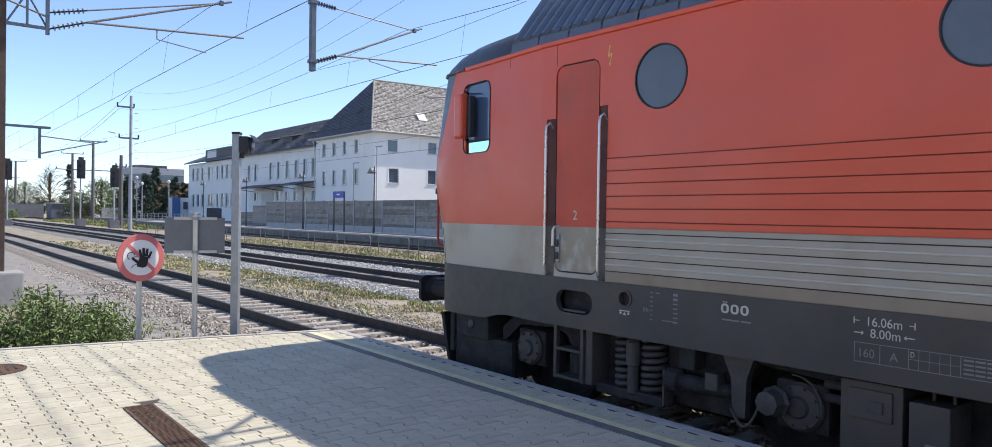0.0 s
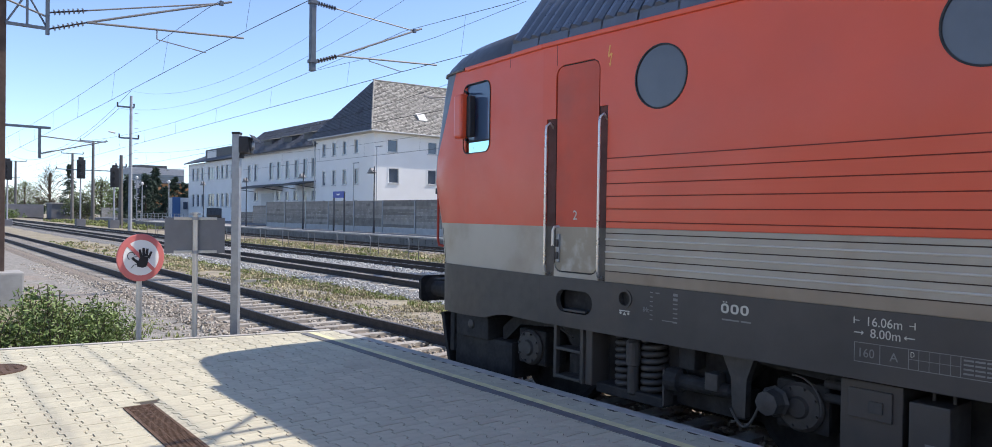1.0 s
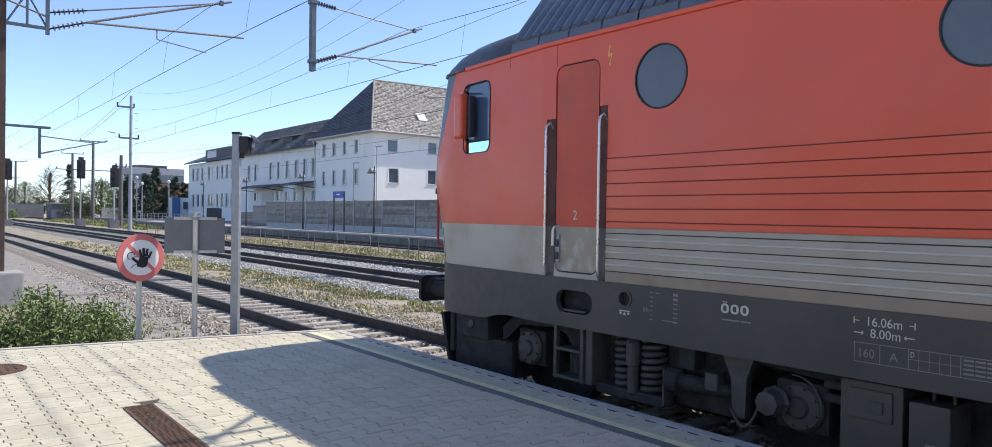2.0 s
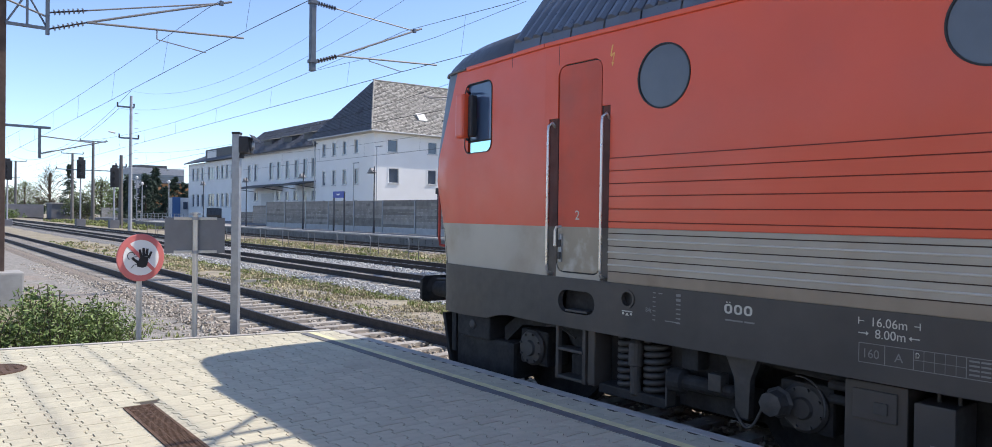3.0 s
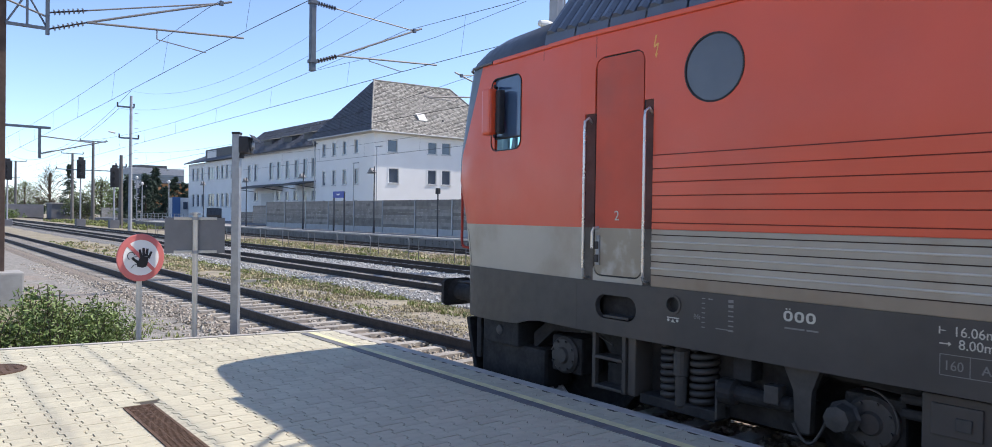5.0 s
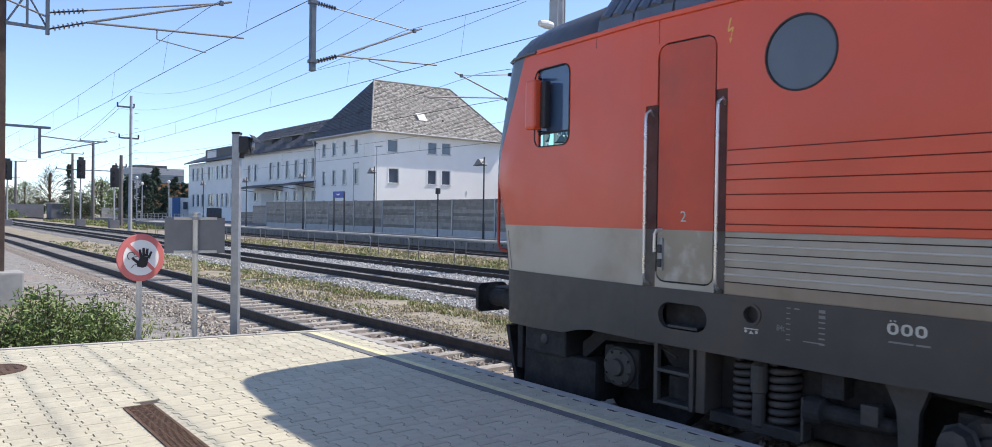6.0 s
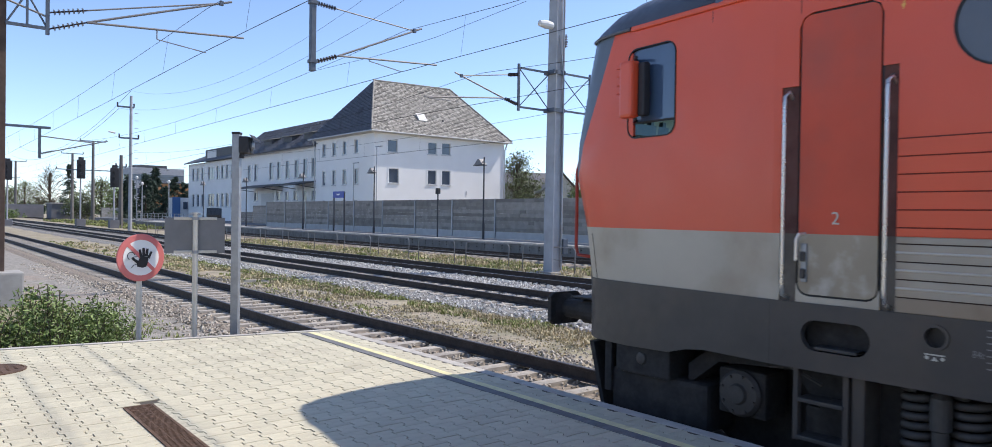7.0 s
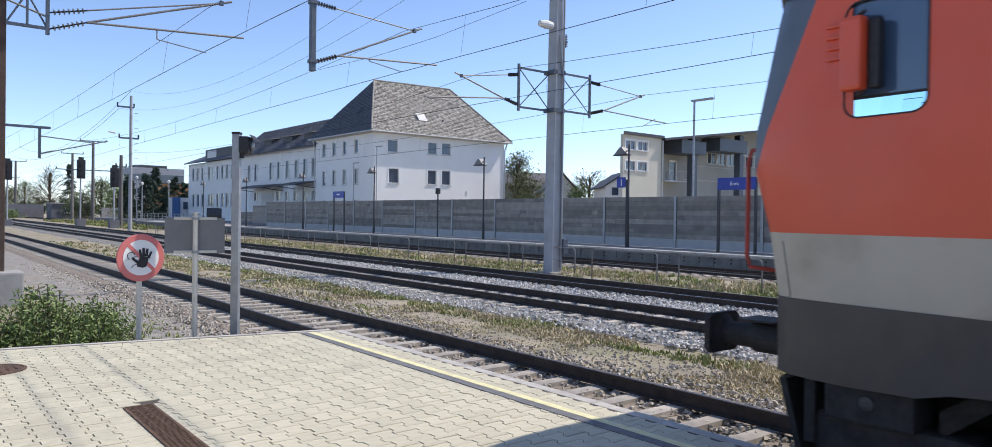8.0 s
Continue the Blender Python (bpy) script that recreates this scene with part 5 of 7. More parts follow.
def far_mast():
    t = thing("overhead_line_mast", "tall grey mast with two lattice brackets and a lamp", "mast", (0, 0, 0), group="overhead line masts")
    prof = lambda w, z: [(20.36 - w + 0.003 * z, 21.5 - w, z), (20.36 + w + 0.003 * z, 21.5 - w, z), (20.36 + w + 0.003 * z, 21.5 + w, z), (20.36 - w + 0.003 * z, 21.5 + w, z)]
    bm = bmesh.new()
    lo, hi = [bm.verts.new(p) for p in prof(0.24, -0.3)], [bm.verts.new(p) for p in prof(0.17, 17.3)]
    bm.faces.new(hi)
    for i in range(4):
        bm.faces.new((lo[i], lo[(i + 1) % 4], hi[(i + 1) % 4], hi[i]))
    part("mast", bm, M_MASTCONC, t, "tall tapering grey mast")
    for s in (-1, 1):
        part("flange", prismed([(20.36 + s * 0.24, 21.2, -0.3), (20.36 + s * 0.27, 21.2, -0.3), (20.4 + s * 0.2, 21.2, 13.5), (20.4 + s * 0.17, 21.2, 13.5)], (0, 0.08, 0)), M_MASTCONC, t)
    truss(t, 20.1, 18.47, 21.5, 6.22, 7.72)
    truss(t, 20.6, 22.37, 21.5, 6.3, 7.8)
    for z in (6.25, 7.75):
        part("collar", boxed(20.05, 20.68, 21.2, 21.8, z - 0.08, z + 0.08), M_STEELBLUE, t)
    cantilever(t, 21.5, (18.44, 6.3), (18.44, 7.45), (15.75, 7.05), (14.2, 6.13), ((14.35, 6.1), (15.6, 6.1)))
    cantilever(t, 21.5, (22.4, 6.35), (22.4, 7.65), (25.6, 7.42), (27.4, 6.4), ((26.6, 6.5), (25.75, 6.1)))
    lm = part("lamp_head", lathed([(0.03, -0.55), (0.12, -0.48), (0.17, -0.15), (0.15, 0.15), (0.06, 0.25)], (19.85, 21.35, 9.55), "x", 12), M_LAMPGLASS, t, "pale oval lamp head")
    part("lamp_arm", tubed([(20.1, 21.3, 9.3), (20.05, 21.3, 9.5), (19.95, 21.33, 9.53)], 0.03, 6), M_GALV, t)
    part("cable_pipe", tubed([(20.55, 21.2, 0.0), (20.58, 21.2, 7.5), (20.3, 21.2, 9.2)], 0.03, 6), M_GALV, t)
    for k in range(10):
        z = 8.3 + k * 0.55
        part("climbing_rung", tubed([(20.62, 21.45, z), (20.8, 21.45, z + 0.02), (20.8, 21.45, z + 0.22), (20.62, 21.45, z + 0.24)], 0.014, 5), M_GALV, t)
    part("feeder_bracket", boxed(20.55, 21.0, 21.45, 21.55, 9.05, 9.12), M_STEELBLUE, t)
    part("feeder_insulator", insulator(bmesh.new(), (20.95, 21.5, 8.85), (20.95, 21.5, 9.4)), M_INSUL, t)
    part("switch_box", boxed(20.6, 20.85, 21.1, 21.35, 0.55, 1.15, 0.02), M_STEELBLUE, t, "grey switch box")
    part("foundation", boxed(19.9, 20.8, 21.05, 21.95, -0.4, -0.15, 0.03), M_CONCRETE, t)


def distant_mast(x, y, top, arms, label, base=-0.3, r=0.2, material=None):
    t = thing("overhead_line_mast", label, "mast", (x, y, base), group="overhead line masts")
    part("mast", rodded((0, 0, 0), (0, 0, top - base), r * 0.85, r * 0.55, seg=8), material or M_MASTFAR, t)
    for z, a, b in arms:
        part("cross_arm", boxed(a, b, -0.08, 0.08, z - base - 0.09, z - base + 0.09), M_STEELBLUE, t)
        for e in (a, b):
            part("arm_insulator", rodded((e, 0, z - base), (e, 0, z - base + 0.45), 0.09, seg=6), M_INSUL, t)
    return t


near_mast()
hanging_support()
far_mast()
m = distant_mast(20.6, 91.3, 15.0, [(13.7, -1.4, 0.3), (10.2, -1.2, 0.8)], "tall slim grey mast with short cross arms", r=0.27, material=M_MASTCONC)
part("mast_lamp", rodded((-2.3, 0, 11.1), (-1.6, 0, 11.0), 0.08, 0.12), M_LAMPGLASS, m, "pale lamp head")
for k in range(12):
    part("climbing_rung", boxed(0.38, 0.75, -0.03, 0.03, 4 + k * 0.85, 4.05 + k * 0.85), M_GALV, m)
distant_mast(28.9, 157.0, 15.1, [(15.0, -2.2, 2.2), (9.5, -6, 3)], "grey far mast with a wide cross arm", r=0.4)
distant_mast(31.4, 193.6, 15.0, [(14.9, -2.2, 2.2)], "grey far mast with a wide cross arm", r=0.45)
distant_mast(25.0, 237.3, 15.0, [(14.9, -2.4, 2.4), (10.4, -7, 1)], "grey far mast with a wide cross arm", r=0.45)
distant_mast(22.4, 104.2, 9.1, [(7.6, -0.6, 0.6)], "plain tapered concrete pole", r=0.36, material=M_MASTFAR)
distant_mast(11.5, 160.0, 9.5, [(8.6, -3.5, 3.5)], "grey far mast with a wide cross arm", r=0.22)

# second drop support, farther along the tracks
g = thing("hanging_support", "steel beam with a drop post for the overhead wires", "overhead line support", (0, 71, 0))
part("beam", boxed(5.9, 9.9, -0.12, 0.12, 8.66, 8.86), M_STEELBLUE, g)
part("drop_post", boxed(9.02, 9.22, -0.1, 0.1, 6.2, 8.8), M_STEELBLUE, g)
part("mast", rodded((5.95, 0, -0.3), (5.95, 0, 10.5), 0.16, 0.12, seg=8), M_MASTBROWN, g)
part("upper_tube", rodded((9.2, 0, 8.05), (13.2, 0, 7.75), 0.05, seg=6), M_ARM, g)
part("lower_tube", rodded((9.2, 0, 6.6), (14.2, 0, 8.0), 0.05, seg=6), M_ARM, g)
part("insulator", insulator(bmesh.new(), (9.2, 0, 6.6), (10.1, 0, 6.85), 0.12), M_INSUL, g)

SUPPORTS = (-40.0, 20.6, 71.0, 125.0, 190.0, 300.0)
line_pair("thin overhead contact and carrier wires above the platform track", 6.5, 6.27, SUPPORTS, 1.25, 0.25, 0.0085)
line_pair("thin overhead contact and carrier wires above the middle track", 12.75, 6.61, SUPPORTS, 1.36, 0.68, 0.0095, stitch=0.84)
FAR = (-38.0, 21.5, 72.0, 126.0, 190.0, 300.0)
line_pair("thin overhead contact and carrier wires above the second middle track", 16.6, 6.1, FAR, 1.15, 0.9, 0.0095)
line_pair("thin overhead contact and carrier wires above the far track", 25.8, 6.1, FAR, 1.4, 0.5, 0.0105)
for x0, z0, x1, z1, sag, label in ((20.6, 15.6, 20.4, 17.0, 3.6, "thin high feeder wire strung between the masts"), (19.4, 13.5, 20.4, 14.8, 2.85, "thin high feeder wire strung between the masts")):
    f = thing("feeder_wire", label, "wire", (0, 0, 0), group="feeder wires")
    bm = bmesh.new()
    wire(bm, sagging(x0, x1, 91.3, 21.5, z0, z1, sag, 24) + sagging(x1, x1, 21.5, -45, z1, z1, sag * 0.6, 10)[1:], 0.009)
    part("strand", bm, M_WIRE, f)
    bm = bmesh.new()
    wire(bm, sagging(x0, x0, 91.3, 190, z0, z0, sag, 12), 0.02)
    part("strand", bm, M_WIRE, f)


# ---- unseen wall added behind the camera to bounce light into the shadows ----
sb = part("wall_station", boxed(-6.6, -6.2, -40, 9.5, -0.4, 4.2), M_PLASTER)
tagged(sb, "unseen plain grey wall added to bounce light onto the platform", "wall", kind="structure")


# ---- far platform ----
FAR_Z = 0.55
fp = part("far_platform", boxed(27.5, 30.6, -30, 118, -0.4, FAR_Z - 0.02), M_CONCRETE)
tagged(fp, "far station platform with a pale concrete edge", "platform", kind="structure")
for i in range(70):
    y = 6.0 + i * 1.6
    q = part("edge_panel", boxed(27.38, 27.5, y + 0.015, y + 1.585, -0.1, 0.44), M_EDGEFACE, fp)
    part("edge_stone", boxed(27.3, 27.85, y + 0.01, y + 1.59, 0.45, FAR_Z, 0.012), M_KERB, fp)
for i in range(46):
    y = 8.0 + i * 0.8
    bm = bmesh.new()
    for z in (0.12, 0.28):
        box(bm, 27.368, 27.382, y + 0.3, y + 0.36, z, z + 0.06)
    # Small black blocks on the face, painted as shaded holes.
    part("fixing_hole", bm, M_PIT, fp)


def noise_wall():
    w = thing("noise_wall", "grey-brown noise barrier of stacked boards between slim posts", "noise barrier", (30.3, 0, FAR_Z), kind="structure")
    ys = [23.0 + 4.77 * k for k in range(-5, 12)]
    rng = np.random.default_rng(8)
    meshes = {}
    for i, y in enumerate(ys):
        part("post", boxed(-0.14, 0.14, y - 0.07, y + 0.07, 0, 2.6), M_GALV, w, "pale grey steel post")
        if i == len(ys) - 1:
            break
        part("plinth", boxed(-0.1, 0.1, y + 0.08, y + 4.69, 0.0, 0.45, 0.01), M_PLINTH, w, "pale concrete plinth")
        top = 9
        for k in range(top):
            z = 0.46 + k * 0.236
            off = rng.uniform(-0.014, 0.014)
            part("board", boxed(-0.09 + off, 0.09, y + 0.08, y + 4.69, z, z + 0.232, 0.006), M_NOISE, w)
            if rng.uniform() < 0.75:
                for _ in range(1):
                    a = y + 0.3 + rng.uniform(0, 3.4)
                    part("board_patch", boxed(-0.112 + off, -0.088 + off, a, a + rng.uniform(0.35, 1.0), z + 0.015, z + 0.2, 0.006), M_NOISE, w)
    for n, y, high in ((0, ys[-1], 2.0), (1, ys[-1] + 4.0, 1.3)):
        for k in range(int(high / 0.24)):
            part("board", boxed(-0.09, 0.09, y + 0.08, y + 3.9, 0.3 + k * 0.24, 0.3 + k * 0.24 + 0.23, 0.012), M_NOISE, w)
    return w


noise_wall()


def platform_lamp(y, group):
    t = thing("platform_lamp", "slim black platform lamp with a slanted reflector head", "lamp post", (28.6, y, FAR_Z), 0, group)
    part("pole", rodded((0, 0, 0), (0, 0, 5.15), 0.06, 0.045, seg=10), M_DARKPOST, t)
    part("base", rodded((0, 0, 0), (0, 0, 1.0), 0.085, seg=10), M_DARKPOST, t)
    # The head's dull grey stands in for its shaded side.
    h = part("head", prismed([(-0.1, 0.1, 4.72), (-0.1, 0.95, 4.66), (-0.1, 0.55, 5.06), (-0.1, 0.42, 5.06)], (0.36, 0, 0)), M_GALVPLATE, t, "slanted reflector, greyed as shade")
    part("reflector_rim", boxed(-0.12, 0.28, 0.08, 0.98, 4.64, 4.69), M_DARKPOST, h)
    part("arm", rodded((0, 0, 4.85), (0, 0.2, 4.85), 0.03, seg=6), M_DARKPOST, t)
    return t


lamp0 = platform_lamp(36.5, "platform lamps")
for y in (50.2, 63.0, 77.0, 91.0, 24.7):
    copy_thing(lamp0, pose(28.6, y, FAR_Z))


def track_sign():
    t = thing("track_number_sign", "small blue sign with a white figure one", "sign", (28.5, 24.7, FAR_Z))
    part("plate", boxed(-0.08, -0.05, 0.05, 0.62, 3.0, 3.52, 0.006), M_SIGNBLUE, t, "blue square plate")
    writing("figure", "1", 0.46, Matrix.Translation((-0.084, 0.43, 3.1)) @ Matrix(((0, 0, -1, 0), (-1, 0, 0, 0), (0, 1, 0, 0), (0, 0, 0, 1))), M_SIGNWHITE, t, "white figure")
    part("plate_bracket", boxed(-0.06, 0.06, -0.02, 0.1, 3.2, 3.3), M_DARKPOST, t)
    part("post_sleeve", rodded((0, 0, 0), (0, 0, 3.4), 0.07, seg=10), M_DARKPOST, t)


def name_sign(y, text):
    t = thing("station_name_sign", "blue station name sign on two dark posts", "sign", (28.6, y, FAR_Z), group="station name signs")
    for dy in (-0.92, 0.92):
        part("post", boxed(-0.05, 0.05, dy - 0.05, dy + 0.05, 0, 3.3), M_DARKPOST, t)
    b = part("board", boxed(-0.09, -0.05, -0.95, 0.95, 2.78, 3.32, 0.01), M_SIGNBLUE, t, "blue name board")
    if text:
        writing("name", text, 0.24, Matrix.Translation((-0.094, 0.3, 2.98)) @ Matrix(((0, 0, -1, 0), (-1, 0, 0, 0), (0, 1, 0, 0), (0, 0, 0, 1))), M_SIGNWHITE, b, "white lettering")
    else:
        part("name_bar", boxed(-0.093, -0.091, -0.28, 0.28, 3.0, 3.12), M_SIGNWHITE, b)


track_sign()
name_sign(18.5, "Enns")
name_sign(56.0, "")
t = thing("platform_signal", "slim dark post with a small black signal head", "signal", (28.5, 41.4, FAR_Z))
part("post", rodded((0, 0, 0), (0, 0, 3.0), 0.05), M_DARKPOST, t)
part("head", boxed(-0.12, 0.12, -0.14, 0.14, 2.9, 3.3, 0.03), M_BLACKBOX, t, "black signal head")
for (x, y, h) in ((30.5, 22.2, 7.8), (41.0, 71.5, 9.4), (42.2, 79.0, 8.0)):
    t = thing("street_lamp", "tall slim grey street lamp with a flat head", "street lamp", (x, y, 0.0), group="street lamps")
    part("pole", rodded((0, 0, 0), (0, 0, h), 0.07, 0.05, seg=8), M_GALV, t)
    part("head", boxed(-0.1, 0.1, -1.1, 0.15, h, h + 0.09, 0.02), M_GALV, t)


def hoop(y0, y1, zb=-0.3):
    """A low tubular barrier of two uprights, a top bar and a middle bar."""
    t = thing("barrier_rail", "low bent grey steel barrier rail beside the track", "barrier", (20.25, (y0 + y1) / 2, zb), group="barrier rails beside the track")
    l = (y1 - y0) / 2
    h = 1.13
    part("frame", tubed([(0, -l, 0), (0, -l, h - 0.12), (0, -l + 0.04, h - 0.04), (0, -l + 0.12, h), (0, l - 0.12, h), (0, l - 0.04, h - 0.04), (0, l, h - 0.12), (0, l, 0)], 0.022, 8), M_GALVPLATE, t, smooth=True)
    part("middle_bar", rodded((0, -l, h - 0.5), (0, l, h - 0.5), 0.014, seg=8), M_GALVPLATE, t)
    return t


h0 = hoop(16.15, 19.2)
for k in (-2, -1, 1, 2, 3, 4, 5, 6, 7, 8, 9, 10, 11, 12, 13, 14, 15, 16):
    copy_thing(h0, pose(20.25, 17.67 + k * 3.95, -0.3))
# wire fence beside the far platform
fence = thing("fence", "light metal fence with thin rails on the far platform", "fence", (29.5, 100, FAR_Z))
for k in range(14):
    part("post", boxed(-0.03, 0.03, k * 2.0 - 0.03, k * 2.0 + 0.03, 0, 1.1), M_GALV, fence)
for z in (0.3, 0.7, 1.08):
    part("rail", boxed(-0.02, 0.02, 0, 26, z - 0.02, z + 0.02), M_GALV, fence)


def signal(x, y, foot, top, label):
    t = thing("railway_signal", label, "railway signal", (x, y, foot), group="railway signals")
    h = top - foot
    part("base", boxed(-0.55, 0.55, -0.5, 0.5, -0.2, 1.0, 0.05), M_YARD, t, "concrete base")
    part("pole", rodded((0, 0, 0), (0, 0, h - 0.5), 0.1, seg=8), M_MASTCONC, t)
    hd = part("head", boxed(-0.5, 0.5, -0.42, -0.1, h - 2.6, h - 0.15, 0.06), M_BLACKBOX, t, "black signal head")
    for z in (h - 0.7, h - 1.4, h - 2.1):
        part("lens_hood", lathed([(0.16, -0.25), (0.17, 0.0)], (0.0, -0.42, z), "y", 10), M_BLACKBOX, hd)
    part("top_lamp", boxed(-0.3, 0.3, -0.35, -0.1, h - 0.15, h + 0.2), M_BLACKBOX, t)


signal(11.3, 115.8, -0.4, 8.4, "black railway signal on a slim pole beside the tracks")
signal(18.75, 109.7, -0.2, 8.7, "black railway signal on a slim pole beside the tracks")
signal(21.25, 102.5, -0.2, 7.5, "black railway signal on a slim pole beside the tracks")


# ---- buildings ----
def window_at(parent, face, a, z0, w, h, wall, cross=False, deep=0.14):
    """A window let into a wall. face: 'y' looks to -y with a along x, 'x' looks to -x with a along y."""
    def put(name, a0, a1, z0_, z1_, d0, d1, material, under, label=""):
        if face == "y":
            bm = boxed(a0, a1, wall + d0, wall + d1, z0_, z1_)
        else:
            bm = boxed(wall + d0, wall + d1, a0, a1, z0_, z1_)
        return part(name, bm, material, under, label)
    win = put("window", a - w / 2, a + w / 2, z0, z0 + h, deep - 0.02, deep, M_PANE, parent, "dark framed window")
    f = 0.07
    put("frame", a - w / 2, a - w / 2 + f, z0, z0 + h, deep - 0.09, deep - 0.021, M_FRAMEWHITE, win)
    put("frame", a + w / 2 - f, a + w / 2, z0, z0 + h, deep - 0.09, deep - 0.021, M_FRAMEWHITE, win)
    put("frame", a - w / 2 + f, a + w / 2 - f, z0, z0 + f, deep - 0.09, deep - 0.021, M_FRAMEWHITE, win)
    put("frame", a - w / 2 + f, a + w / 2 - f, z0 + h - f, z0 + h, deep - 0.09, deep - 0.021, M_FRAMEWHITE, win)
    if cross:
        put("frame", a - 0.04, a + 0.04, z0 + f, z0 + h - f, deep - 0.08, deep - 0.021, M_FRAMEWHITE, win)
    put("sill", a - w / 2 - 0.1, a + w / 2 + 0.1, z0 - 0.1, z0 - 0.005, -0.1, deep - 0.1, M_FRAME, win)
    # plaster band round the opening
    for a0, a1, za, zb in ((a - w / 2 - 0.16, a - w / 2, z0, z0 + h + 0.14), (a + w / 2, a + w / 2 + 0.16, z0, z0 + h + 0.14), (a - w / 2, a + w / 2, z0 + h, z0 + h + 0.14)):
        put("surround", a0, a1, za, zb, -0.035, 0.0, M_RENDER, win)
    return win


def wall_with(parent, face, wall, a0, a1, z0, z1, wins, material, thick=0.35, name="wall"):
    """An upright wall with real openings. wins: (centre, sill height, width, height)."""
    bm = bmesh.new()
    pos = (lambda a, z, d: (a, wall + d, z)) if face == "y" else (lambda a, z, d: (wall + d, a, z))
    edges, loops = [], []
    for loop in [[(a0, z0), (a1, z0), (a1, z1), (a0, z1)]] + [[(c - w / 2, s), (c + w / 2, s), (c + w / 2, s + h), (c - w / 2, s + h)] for c, s, w, h in wins]:
        vs = [bm.verts.new(pos(a, z, 0)) for a, z in loop]
        edges += [bm.edges.new((vs[i], vs[(i + 1) % 4])) for i in range(4)]
        loops.append(vs)
    bmesh.ops.triangle_fill(bm, use_beauty=True, edges=edges, normal=(0, -1, 0) if face == "y" else (-1, 0, 0))
    d = Vector((0, thick, 0)) if face == "y" else Vector((thick, 0, 0))
    for vs in loops:
        back = [bm.verts.new(v.co + d) for v in vs]
        for i in range(4):
            bm.faces.new((vs[i], vs[(i + 1) % 4], back[(i + 1) % 4], back[i]))
    w = part(name, bm, material, parent)
    for c, s, ww, h in wins:
        window_at(parent, face, c, s, ww, h, wall, ww > 1.45)
    return w


def shingles(parent, a, b, c, d, rows, cols, material, label=""):
    """A roof slope a-b (eave) to d-c (top) laid with overlapping shingles in one skin."""
    a, b, c, d = (Vector(p) for p in (a, b, c, d))
    n = (b - a).cross(d - a).normalized()
    if n.z < 0:
        n = -n
    rng = np.random.default_rng(int(abs(a.x + a.y) * 10) % 1000)
    vs, fs = [], []
    for r in range(rows):
        f0, f1 = r / rows, min(1.0, (r + 1.35) / rows)
        l0, r0, l1, r1 = a.lerp(d, f0), b.lerp(c, f0), a.lerp(d, f1), b.lerp(c, f1)
        k = max(1, round(cols * (r0 - l0).length / max(0.1, (b - a).length)))
        off = 0.5 if r % 2 else 0.0
        for i in range(-1, k + 1):
            u0, u1 = max(0, (i + off) / k), min(1, (i + off + 0.97) / k)
            if u1 <= u0:
                continue
            lift = 0.05 + rng.uniform(0, 0.04)
            p = [l0.lerp(r0, u0) + n * lift, l0.lerp(r0, u1) + n * lift, l1.lerp(r1, u1) + n * 0.012, l1.lerp(r1, u0) + n * 0.012]
            q = [l0.lerp(r0, u0), l0.lerp(r0, u1)]
            j = len(vs)
            vs += [tuple(v) for v in p + q]
            fs += [(j, j + 1, j + 2, j + 3), (j + 4, j + 5, j + 1, j)]
    ob = raw("shingles", vs, fs, material, parent)
    tagged(ob, label, kind="stuff")
    return ob


M_FRAMEWHITE = mat("white_window_frame", (0.62, 0.62, 0.61), 0.5, var=0.04)


